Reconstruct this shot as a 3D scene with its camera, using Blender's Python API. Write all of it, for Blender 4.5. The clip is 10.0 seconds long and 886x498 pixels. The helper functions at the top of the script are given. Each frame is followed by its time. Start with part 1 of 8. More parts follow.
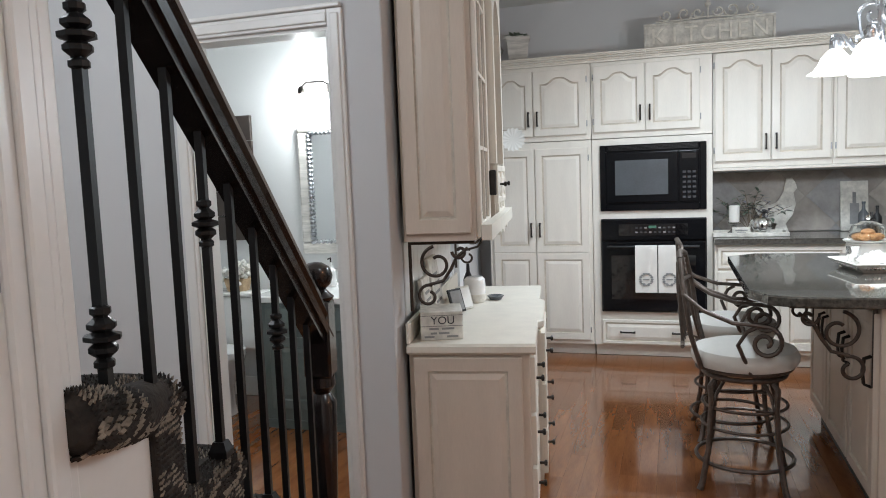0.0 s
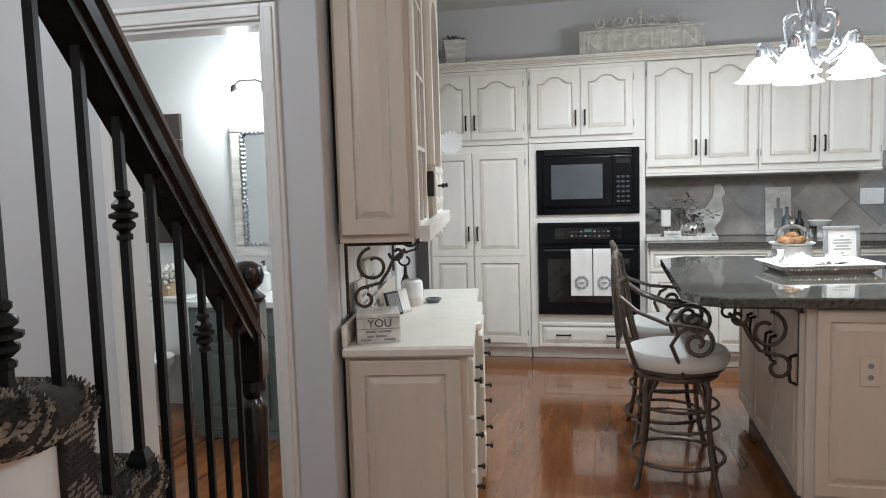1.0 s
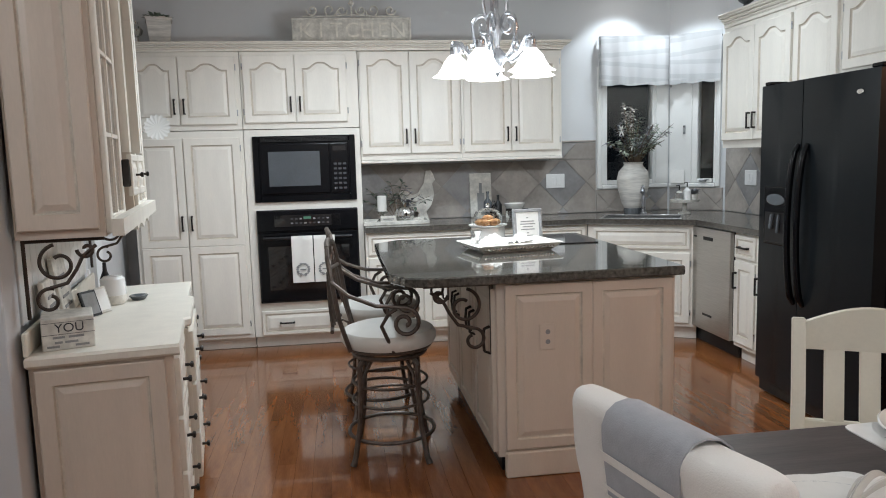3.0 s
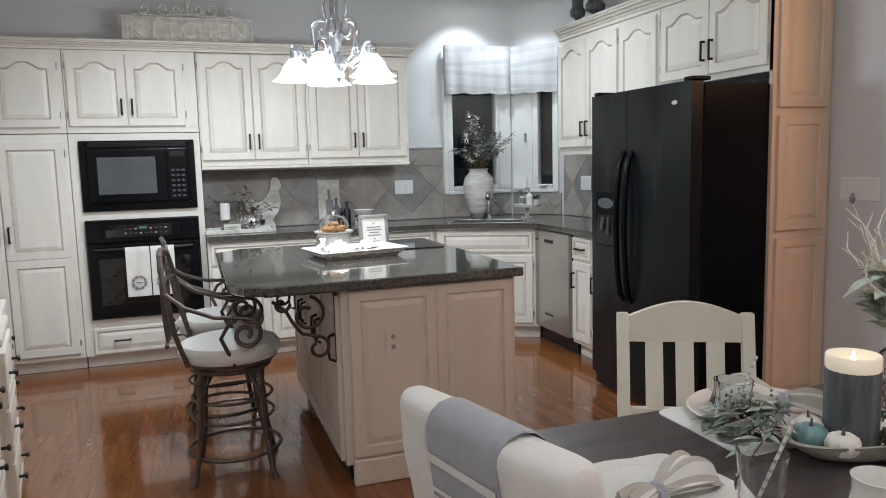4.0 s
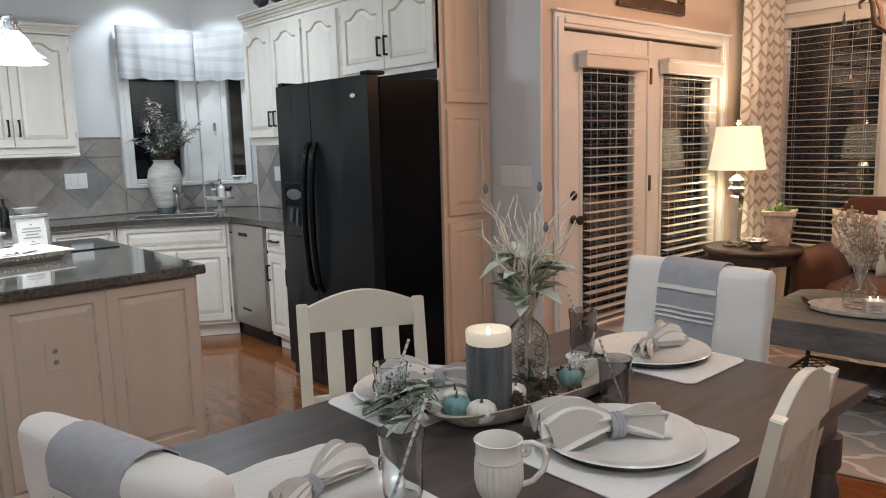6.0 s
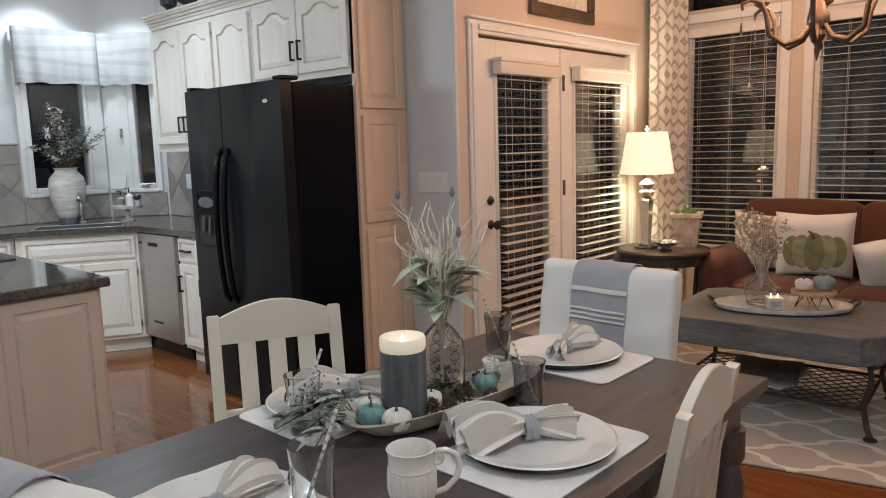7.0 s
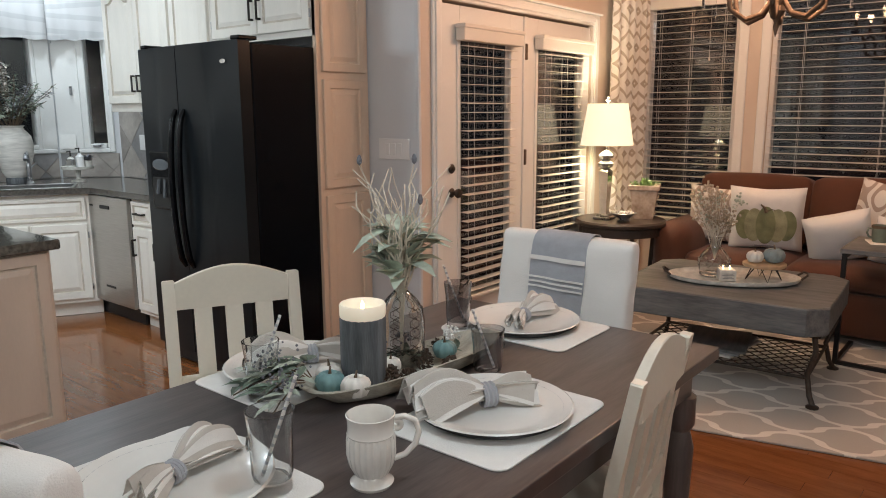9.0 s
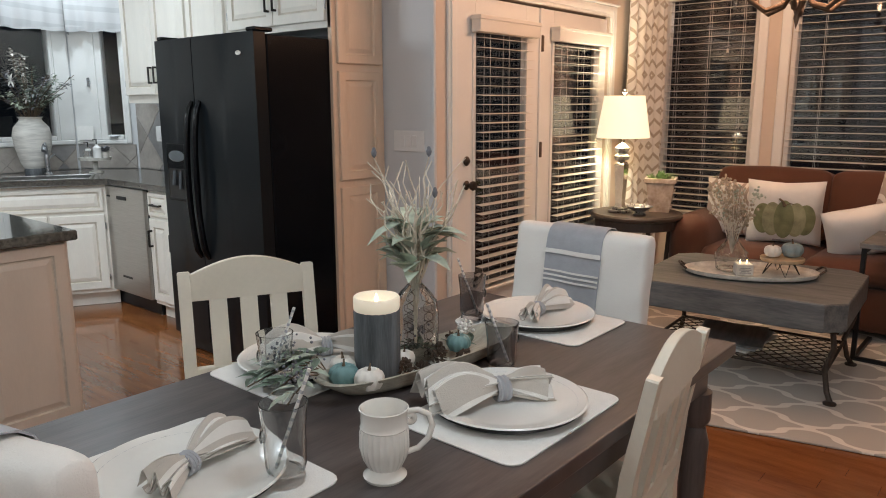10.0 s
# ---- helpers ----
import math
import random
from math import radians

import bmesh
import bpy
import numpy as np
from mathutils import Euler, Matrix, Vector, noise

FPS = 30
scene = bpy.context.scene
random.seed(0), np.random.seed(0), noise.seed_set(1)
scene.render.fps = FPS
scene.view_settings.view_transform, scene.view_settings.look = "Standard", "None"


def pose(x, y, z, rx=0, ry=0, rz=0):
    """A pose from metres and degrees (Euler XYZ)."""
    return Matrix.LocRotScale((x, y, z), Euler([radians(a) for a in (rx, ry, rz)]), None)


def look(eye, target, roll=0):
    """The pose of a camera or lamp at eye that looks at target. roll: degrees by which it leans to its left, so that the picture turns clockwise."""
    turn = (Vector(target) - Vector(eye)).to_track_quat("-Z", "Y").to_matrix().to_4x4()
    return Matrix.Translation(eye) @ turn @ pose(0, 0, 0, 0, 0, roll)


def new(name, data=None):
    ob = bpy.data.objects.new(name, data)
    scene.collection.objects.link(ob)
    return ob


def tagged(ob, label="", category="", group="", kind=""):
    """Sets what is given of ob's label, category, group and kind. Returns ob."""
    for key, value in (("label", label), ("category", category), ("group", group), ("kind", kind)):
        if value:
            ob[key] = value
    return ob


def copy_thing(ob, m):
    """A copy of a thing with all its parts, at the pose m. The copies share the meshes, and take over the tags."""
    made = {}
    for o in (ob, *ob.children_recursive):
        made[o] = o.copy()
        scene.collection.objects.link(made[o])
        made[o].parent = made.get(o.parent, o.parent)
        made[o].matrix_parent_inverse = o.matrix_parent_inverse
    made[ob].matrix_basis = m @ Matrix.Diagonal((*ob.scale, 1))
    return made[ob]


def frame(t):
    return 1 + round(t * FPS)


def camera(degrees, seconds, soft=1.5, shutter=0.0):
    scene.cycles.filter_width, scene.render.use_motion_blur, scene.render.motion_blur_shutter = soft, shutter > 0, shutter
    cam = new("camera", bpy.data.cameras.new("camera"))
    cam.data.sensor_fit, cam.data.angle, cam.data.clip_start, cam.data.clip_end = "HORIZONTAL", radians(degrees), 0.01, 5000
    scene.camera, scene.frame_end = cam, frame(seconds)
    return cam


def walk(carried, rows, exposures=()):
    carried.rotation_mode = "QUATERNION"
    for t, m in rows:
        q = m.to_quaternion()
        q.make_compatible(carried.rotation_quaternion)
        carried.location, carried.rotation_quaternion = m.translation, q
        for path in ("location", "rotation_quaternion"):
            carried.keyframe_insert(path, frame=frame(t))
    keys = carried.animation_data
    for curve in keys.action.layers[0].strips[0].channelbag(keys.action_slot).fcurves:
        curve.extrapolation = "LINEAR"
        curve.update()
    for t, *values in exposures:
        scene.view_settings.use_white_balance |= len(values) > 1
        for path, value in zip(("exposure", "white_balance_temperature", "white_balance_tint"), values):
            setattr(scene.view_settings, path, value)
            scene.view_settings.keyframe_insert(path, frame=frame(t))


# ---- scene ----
cam = camera(62.4, 10.0, 1.0)
PATH = [
    (0, (-0.314, 0.459, 1.413), (-0.917, 2.356, 1.217), -2.2),
    (0.5, (-0.322, 0.49, 1.398), (-0.881, 2.403, 1.228), -1.9),
    (1, (-0.325, 0.496, 1.392), (-0.763, 2.439, 1.206), -1.7),
    (1.5, (-0.308, 0.498, 1.398), (-0.589, 2.468, 1.202), -1.6),
    (2, (-0.28, 0.483, 1.406), (-0.382, 2.469, 1.188), -1.8),
    (2.2, (-0.269, 0.482, 1.406), (-0.287, 2.470, 1.185), -1.8),
    (3.3, (-0.212, 0.478, 1.407), (0.168, 2.424, 1.148), -1.5),
    (3.5, (-0.201, 0.477, 1.407), (0.252, 2.408, 1.147), -1.5),
    (4, (-0.165, 0.478, 1.396), (0.488, 2.353, 1.158), -1.5),
    (4.5, (-0.123, 0.473, 1.404), (0.732, 2.264, 1.157), -1.5),
    (5, (-0.075, 0.456, 1.403), (0.968, 2.143, 1.147), -1.4),
    (5.5, (-0.061, 0.428, 1.409), (1.123, 2.018, 1.151), -1.5),
    (5.7, (-0.056, 0.427, 1.409), (1.191, 1.968, 1.138), -1.5),
    (6.8, (-0.025, 0.421, 1.406), (1.397, 1.796, 1.114), -1.7),
    (7, (-0.02, 0.42, 1.406), (1.443, 1.755, 1.127), -1.7),
    (7.5, (-0.02, 0.417, 1.41), (1.528, 1.654, 1.138), -1.6),
    (8, (-0.021, 0.417, 1.407), (1.558, 1.609, 1.115), -0.8),
    (8.5, (-0.021, 0.421, 1.402), (1.529, 1.639, 1.064), -0.6),
    (9, (-0.019, 0.428, 1.404), (1.505, 1.67, 1.037), -0.3),
    (9.5, (-0.017, 0.43, 1.404), (1.497, 1.681, 1.03), -0.3),
    (10, (-0.013, 0.433, 1.405), (1.483, 1.703, 1.017), -0.2),
]
# the exposure and the white balance drift a little
EXPOSURES = [(0, 0.06, 6400, 10), (1, 0.06, 6400, 10), (2, -0.02, 6440, 10), (4, -0.04, 6480, 10), (5, -0.08, 6380, 10), (7, -0.06, 6360, 9), (8.5, 0.04, 6380, 8), (10, 0.05, 6380, 8)]
walk(cam, [(t, look(eye, target, roll)) for t, eye, target, roll in PATH], EXPOSURES)

# world: night outside
world = bpy.data.worlds.new("night")
scene.world = world
world.use_nodes = True
world.node_tree.nodes["Background"].inputs[0].default_value = (0.05, 0.07, 0.10, 1)
world.node_tree.nodes["Background"].inputs[1].default_value = 0.04
scene.view_settings.exposure = 0.0


def lamp(name, kind, loc, watts, color, size=0.05, target=None, spot=90, blend=0.5):
    data = bpy.data.lights.new(name, kind)
    data.energy, data.color = watts, color
    if kind == "AREA":
        data.size = size
    else:
        data.shadow_soft_size = size
    if kind == "SPOT":
        data.spot_size, data.spot_blend = radians(spot), blend
    ob = new(name, data)
    ob.matrix_world = look(loc, target) if target else pose(*loc)
    return ob


COOL = (0.88, 1.0, 1.10)
WARM = (1.0, 0.53, 0.31)
SOFTW = (1.0, 0.97, 0.94)
P_KIT = (0.60, 4.20)
for a in range(5):
    g = radians(a * 72 + 20)
    lamp("pendant_bulb", "POINT", (P_KIT[0] + 0.216 * math.cos(g), P_KIT[1] + 0.216 * math.sin(g), 1.86), 6.6, COOL, 0.05)
for x, y, e in ((2.10, 6.15, 24), (2.50, 5.98, 24)):
    lamp("sink_can", "SPOT", (x, y, 2.72), e, COOL, 0.04, (x + 0.06, y + 0.08, 0), 110, 0.4)
# two added fill spots for the kitchen, without any fixture
lamp("kitchen_fill", "SPOT", (-0.25, 4.70, 2.72), 122, COOL, 0.08, (-0.25, 4.85, 0), 150, 0.9)
lamp("kitchen_fill", "SPOT", (1.9, 4.9, 2.72), 44, COOL, 0.08, (1.9, 4.9, 0), 150, 0.9)
# added fill that brightens the hall wall behind the stairs
lamp("hall_fill", "POINT", (-2.3, 1.5, 2.5), 32, (0.90, 0.97, 1.03), 0.12)
# general fill added behind the camera, its source never in view
lamp("foyer_fill", "POINT", (-0.4, -1.6, 2.45), 52, SOFTW, 0.15)
# cool fill added above the dining table to lift the whites
lamp("breakfast_fill", "POINT", (1.15, 0.85, 2.55), 27, (0.84, 0.96, 1.05), 0.15)
lamp("table_lamp_bulb", "POINT", (4.67, 2.78, 1.34), 21, (1.0, 0.88, 0.68), 0.05)
for a in range(6):
    g = radians(a * 60 + 10)
    lamp("chandelier_bulb", "POINT", (3.97 + 0.33 * math.cos(g), 1.53 + 0.33 * math.sin(g), 2.245), 9.2, WARM, 0.02)
lamp("bath_sconce_bulb", "POINT", (-2.42, 4.50, 1.93), 19, (0.93, 0.99, 1.0), 0.04)
lamp("bath_sconce_bulb", "POINT", (-1.75, 4.50, 1.93), 19, (0.93, 0.99, 1.0), 0.04)


# materials
def tree(name):
    m = bpy.data.materials.new(name)
    m.use_nodes = True
    t = m.node_tree
    return m, t, t.nodes["Principled BSDF"]


def val(t, op, a, b=None, c=None):
    n = t.nodes.new("ShaderNodeMath")
    n.operation = op
    for i, v in enumerate((a, b, c)):
        if v is None:
            continue
        if isinstance(v, (int, float)):
            n.inputs[i].default_value = v
        else:
            t.links.new(v, n.inputs[i])
    return n.outputs[0]


def mixc(t, f, a, b):
    n = t.nodes.new("ShaderNodeMix")
    n.data_type = "RGBA"
    for i, v in ((0, f), (6, a), (7, b)):
        if isinstance(v, (int, float)):
            n.inputs[i].default_value = v
        elif isinstance(v, tuple):
            n.inputs[i].default_value = (*v, 1)
        else:
            t.links.new(v, n.inputs[i])
    return n.outputs[2]


def coords(t, stretch=(1, 1, 1)):
    c = t.nodes.new("ShaderNodeTexCoord")
    m = t.nodes.new("ShaderNodeMapping")
    m.inputs["Scale"].default_value = stretch
    t.links.new(c.outputs["Object"], m.inputs[0])
    return m.outputs[0]


def noise_tex(t, vec, scale, detail=4.0):
    n = t.nodes.new("ShaderNodeTexNoise")
    n.inputs["Scale"].default_value, n.inputs["Detail"].default_value = scale, detail
    t.links.new(vec, n.inputs["Vector"])
    return n.outputs["Fac"]


def spread(t, f, lo, hi):
    n = t.nodes.new("ShaderNodeMapRange")
    n.inputs["From Min"].default_value, n.inputs["From Max"].default_value = lo, hi
    t.links.new(f, n.inputs["Value"])
    return n.outputs[0]


def relief(t, bsdf, height, strength, dist=0.002):
    b = t.nodes.new("ShaderNodeBump")
    b.inputs["Strength"].default_value, b.inputs["Distance"].default_value = strength, dist
    t.links.new(height, b.inputs["Height"])
    t.links.new(b.outputs[0], bsdf.inputs["Normal"])


def mat(name, col, rough=0.5, metal=0.0, var=0.1, scale=5.0, stretch=(1, 1, 1), bump=0.15, fine=90.0, col2=None, rand=0.0, coat=0.0, glow=0.0, spec=0.5, sheen=0.0):
    m, t, b = tree(name)
    v = coords(t, stretch)
    big, small = noise_tex(t, v, scale), noise_tex(t, v, fine, 3)
    f = val(t, "ADD", val(t, "MULTIPLY", spread(t, big, 0.3, 0.7), 0.7), val(t, "MULTIPLY", spread(t, small, 0.3, 0.7), 0.3))
    lo = tuple(c * (1 - var) for c in col)
    hi = col2 or tuple(min(1, c * (1 + var)) for c in col)
    c = mixc(t, f, lo, hi)
    if rand:
        o = t.nodes.new("ShaderNodeObjectInfo")
        h = t.nodes.new("ShaderNodeHueSaturation")
        t.links.new(val(t, "MULTIPLY_ADD", o.outputs["Random"], 2 * rand, 1 - rand), h.inputs["Value"])
        t.links.new(c, h.inputs["Color"])
        c = h.outputs[0]
    t.links.new(c, b.inputs["Base Color"])
    b.inputs["Metallic"].default_value = metal
    t.links.new(val(t, "MULTIPLY_ADD", big, 0.2 * rough, 0.9 * rough), b.inputs["Roughness"])
    b.inputs["Coat Weight"].default_value = coat
    b.inputs["Specular IOR Level"].default_value = spec
    if sheen:
        b.inputs["Sheen Weight"].default_value = sheen
    if bump:
        relief(t, b, small, bump)
    if glow:
        t.links.new(c, b.inputs["Emission Color"])
        b.inputs["Emission Strength"].default_value = glow
    return m


def glass(name, tint=(1, 1, 1), rough=0.0):
    m, t, b = tree(name)
    b.inputs["Base Color"].default_value = (*tint, 1)
    b.inputs["Transmission Weight"].default_value = 1
    b.inputs["Roughness"].default_value = rough
    b.inputs["IOR"].default_value = 1.45
    return m


def pattern(name, ground, line, kind, px, pz, axes=("X", "Z"), rough=0.9):
    """A woven or printed repeat, px by pz metres."""
    m, t, b = tree(name)
    v = coords(t)
    s = t.nodes.new("ShaderNodeSeparateXYZ")
    t.links.new(v, s.inputs[0])
    u, w = s.outputs[axes[0]], s.outputs[axes[1]]
    cu = val(t, "COSINE", val(t, "MULTIPLY", u, 2 * math.pi / px))
    cw = val(t, "COSINE", val(t, "MULTIPLY", w, 2 * math.pi / pz))
    if kind == "trellis":
        g = val(t, "ADD", val(t, "ADD", cu, cw), val(t, "MULTIPLY", val(t, "COSINE", val(t, "MULTIPLY", u, 6 * math.pi / px)), 0.28))
        f = val(t, "LESS_THAN", val(t, "ABSOLUTE", g), 0.33)
    elif kind == "diamond":
        du = val(t, "PINGPONG", val(t, "ADD", u, 50 * px), px / 2)
        dw = val(t, "PINGPONG", val(t, "ADD", w, 50 * pz), pz / 2)
        d = val(t, "ADD", val(t, "DIVIDE", du, px), val(t, "DIVIDE", dw, pz))
        f = val(t, "GREATER_THAN", val(t, "SINE", val(t, "MULTIPLY", d, 6 * math.pi)), 0.55)
    else:
        g = val(t, "ADD", cu, val(t, "MULTIPLY", cw, 0.8))
        f = val(t, "GREATER_THAN", val(t, "SINE", val(t, "MULTIPLY", g, 5.0)), 0.1)
    n = noise_tex(t, v, 220, 2)
    c = mixc(t, f, ground, line)
    c = mixc(t, val(t, "MULTIPLY", n, 0.3), c, tuple(x * 0.6 for x in ground))
    t.links.new(c, b.inputs["Base Color"])
    b.inputs["Roughness"].default_value = rough
    b.inputs["Sheen Weight"].default_value = 0.2
    relief(t, b, n, 0.4, 0.003)
    return m


WALL = mat("grey_wall_paint", (0.62, 0.63, 0.64), 0.75, var=0.03, scale=1.5, bump=0.08, fine=160)
WALLB = mat("pale_bath_paint", (0.68, 0.69, 0.69), 0.7, var=0.03, scale=1.5, bump=0.08, fine=160)
WALLT = mat("warm_tan_paint", (0.62, 0.53, 0.45), 0.75, var=0.03, scale=1.5, bump=0.08, fine=160)
CEIL = mat("ceiling_paint", (0.74, 0.73, 0.70), 0.9, var=0.02, scale=2, bump=0.25, fine=70)
TRIM = mat("white_trim_paint", (0.76, 0.76, 0.74), 0.35, var=0.03, scale=3, bump=0.05)
CAB = mat("antique_cream_paint", (0.72, 0.68, 0.60), 0.42, var=0.07, scale=4, stretch=(3, 3, 0.6), bump=0.12, fine=60)
CABW = mat("white_cabinet_paint", (0.79, 0.755, 0.685), 0.38, var=0.05, scale=4, stretch=(3, 3, 0.6), bump=0.1, fine=60)
GLAZE = mat("brown_glaze", (0.56, 0.50, 0.42), 0.5, var=0.2, scale=14, bump=0.1)
ISL = mat("tan_glazed_paint", (0.60, 0.52, 0.44), 0.45, var=0.06, scale=3, stretch=(3, 3, 0.6), bump=0.1, fine=60)
HUT = mat("taupe_glazed_paint", (0.60, 0.52, 0.44), 0.45, var=0.08, scale=3, stretch=(3, 3, 0.5), bump=0.1, fine=60)
# cream like the cabinets, with the chandelier's warm light mixed into the colour
PANELLIT = mat("lamplit_cream_paint", (0.66, 0.50, 0.37), 0.45, var=0.07, scale=3, stretch=(3, 3, 0.5), bump=0.1, fine=60)
BRONZE = mat("dark_bronze", (0.03, 0.026, 0.023), 0.4, 0.7, var=0.3, scale=30)
IRON = mat("aged_iron", (0.06, 0.045, 0.036), 0.5, 0.6, var=0.35, scale=40, bump=0.3)
STOOLM = mat("brushed_pewter_iron", (0.12, 0.098, 0.085), 0.42, 0.75, var=0.3, scale=30, bump=0.3)
BLACKM = mat("satin_black_metal", (0.012, 0.012, 0.013), 0.4, 0.3, var=0.2, scale=20)
GRAN = mat("dark_green_granite", (0.042, 0.044, 0.039), 0.09, var=0.5, scale=60, bump=0.02, fine=260, col2=(0.155, 0.148, 0.13), coat=0.7)
GRANB = mat("brown_granite", (0.06, 0.055, 0.05), 0.16, var=0.5, scale=60, bump=0.02, fine=260, col2=(0.13, 0.12, 0.105), coat=0.3)
BLK = mat("gloss_black_enamel", (0.004, 0.0045, 0.006), 0.16, var=0.2, scale=3, bump=0.02, spec=0.22)
BLKG = mat("black_oven_glass", (0.006, 0.006, 0.007), 0.06, var=0.1, scale=3, bump=0.0, coat=0.6)
GREYG = mat("grey_tinted_glass", (0.09, 0.10, 0.11), 0.12, var=0.15, scale=5, bump=0.0, coat=0.4)
FRGD = mat("satin_black_fridge_door", (0.006, 0.008, 0.010), 0.30, var=0.2, scale=3, bump=0.05, fine=700, spec=0.22)
FRG = mat("textured_black_fridge", (0.003, 0.004, 0.006), 0.20, var=0.2, scale=3, bump=0.03, fine=700, spec=0.14)
STEEL = mat("brushed_steel", (0.52, 0.51, 0.49), 0.30, 0.95, var=0.12, scale=8, stretch=(1, 1, 30), bump=0.06)
CHROME = mat("polished_silver", (0.72, 0.72, 0.72), 0.14, 1.0, var=0.1, scale=10, bump=0.02)
PEWTER = mat("antique_silver", (0.42, 0.43, 0.45), 0.28, 0.95, var=0.3, scale=25, bump=0.1)
OAK = mat("polished_red_oak", (0.20, 0.068, 0.021), 0.15, var=0.25, scale=2.2, stretch=(9, 1.0, 1), bump=0.008, fine=20, rand=0.12, coat=0.35, col2=(0.29, 0.108, 0.036))
RAILW = mat("espresso_wood", (0.011, 0.008, 0.008), 0.25, var=0.4, scale=6, stretch=(1, 1, 6), bump=0.05, coat=0.3)
TABW = mat("weathered_grey_wood", (0.060, 0.050, 0.049), 0.30, var=0.35, scale=2.5, stretch=(1.2, 10, 1), bump=0.1, fine=18, col2=(0.118, 0.098, 0.094))
CHW = mat("cream_painted_wood", (0.73, 0.69, 0.585), 0.38, var=0.06, scale=5, bump=0.08)
LINEN = mat("white_slipcover_cotton", (0.76, 0.74, 0.70), 0.95, var=0.05, scale=5, bump=0.5, fine=400, sheen=0.3)
SEATF = mat("pale_grey_seat_fabric", (0.60, 0.58, 0.54), 0.95, var=0.08, scale=6, bump=0.5, fine=400, sheen=0.2)
GREYC = mat("grey_blue_woven_cotton", (0.36, 0.37, 0.395), 0.95, var=0.1, scale=40, bump=0.5, fine=400, sheen=0.2)
NAPW = mat("taupe_linen", (0.52, 0.48, 0.43), 0.95, var=0.08, scale=20, bump=0.5, fine=350, sheen=0.2)
NAPS = mat("white_stripe_linen", (0.76, 0.74, 0.70), 0.95, var=0.05, scale=20, bump=0.5, fine=350)
CHINA = mat("white_glazed_ceramic", (0.78, 0.77, 0.73), 0.15, var=0.03, scale=8, bump=0.02, coat=0.4)
CREAMC = mat("cream_glazed_ceramic", (0.77, 0.75, 0.70), 0.18, var=0.05, scale=8, bump=0.03, coat=0.4)
MATW = mat("white_woven_placemat", (0.74, 0.73, 0.70), 0.9, var=0.04, scale=40, bump=0.4, fine=300)
STONEW = mat("distressed_plaster", (0.60, 0.58, 0.54), 0.8, var=0.38, scale=9, stretch=(0.5, 0.5, 3.0), bump=0.6, fine=40)
CHARC = mat("charcoal_wax", (0.05, 0.06, 0.065), 0.6, var=0.45, scale=8, stretch=(8, 8, 0.6), bump=0.4, fine=60, col2=(0.14, 0.15, 0.16))
WAX = mat("ivory_wax", (0.80, 0.70, 0.55), 0.5, var=0.04, scale=6, glow=0.35)
FLAME = mat("candle_flame", (1.0, 0.72, 0.36), 0.5, var=0.02, glow=12, bump=0)
WOODB = mat("whitewashed_bread_bowl", (0.38, 0.36, 0.30), 0.75, var=0.35, scale=8, stretch=(2, 12, 2), bump=0.5, fine=40)
WOODP = mat("pale_pine", (0.46, 0.33, 0.20), 0.6, var=0.25, scale=4, stretch=(1, 12, 12), bump=0.2)
TEAL = mat("teal_painted_pumpkin", (0.16, 0.29, 0.29), 0.5, var=0.2, scale=20, bump=0.2)
BLUEP = mat("dusty_blue_pumpkin", (0.24, 0.30, 0.31), 0.5, var=0.2, scale=20, bump=0.2)
WHITP = mat("white_painted_pumpkin", (0.74, 0.70, 0.64), 0.5, var=0.12, scale=20, bump=0.3)
STEM = mat("dry_brown_stem", (0.13, 0.09, 0.055), 0.8, var=0.4, scale=30, bump=0.4)
TWIG = mat("pale_dried_twig", (0.66, 0.60, 0.50), 0.8, var=0.25, scale=30, bump=0.3)
SAGE = mat("sage_lambs_ear_leaf", (0.42, 0.47, 0.38), 0.7, var=0.3, scale=30, bump=0.2, rand=0.2)
EUCA = mat("dusty_green_leaf", (0.12, 0.16, 0.12), 0.65, var=0.35, scale=30, bump=0.2, rand=0.2)
LAV = mat("dried_lavender_buds", (0.17, 0.17, 0.19), 0.8, var=0.3, scale=60, bump=0.5)
DRYF = mat("dried_straw_flowers", (0.44, 0.37, 0.28), 0.85, var=0.3, scale=40, bump=0.4)
CONE = mat("pine_cone_brown", (0.07, 0.045, 0.03), 0.8, var=0.4, scale=40, bump=0.4)
SOFA = mat("rust_brown_microfibre", (0.078, 0.025, 0.010), 0.85, var=0.2, scale=6, bump=0.3, fine=300, sheen=0.12)
CTOP = mat("weathered_grey_plank", (0.080, 0.092, 0.098), 0.5, var=0.35, scale=2.5, stretch=(14, 1.5, 10), bump=0.2, fine=14, col2=(0.20, 0.20, 0.195))
DARKT = mat("dark_espresso_tabletop", (0.045, 0.032, 0.026), 0.35, var=0.3, scale=5, bump=0.1)
TERRA = mat("whitewashed_terracotta", (0.44, 0.33, 0.25), 0.85, var=0.35, scale=12, bump=0.6, fine=50, col2=(0.60, 0.52, 0.45))
SHADE = mat("ivory_lamp_shade_linen", (0.90, 0.78, 0.56), 0.8, var=0.03, scale=8, bump=0.2, fine=300, glow=0.9)
FROST = mat("lit_frosted_glass", (1.0, 0.99, 0.97), 0.4, var=0.01, glow=3.6, bump=0)
BULB = mat("lit_candle_bulb", (1.0, 0.70, 0.42), 0.4, var=0.01, glow=14.0, bump=0)
BULBW = mat("lit_white_glass", (1.0, 0.98, 0.95), 0.4, var=0.01, glow=9.0, bump=0)
BRASS = mat("antique_gold_leaf", (0.12, 0.085, 0.06), 0.5, 0.6, var=0.35, scale=20, bump=0.3)
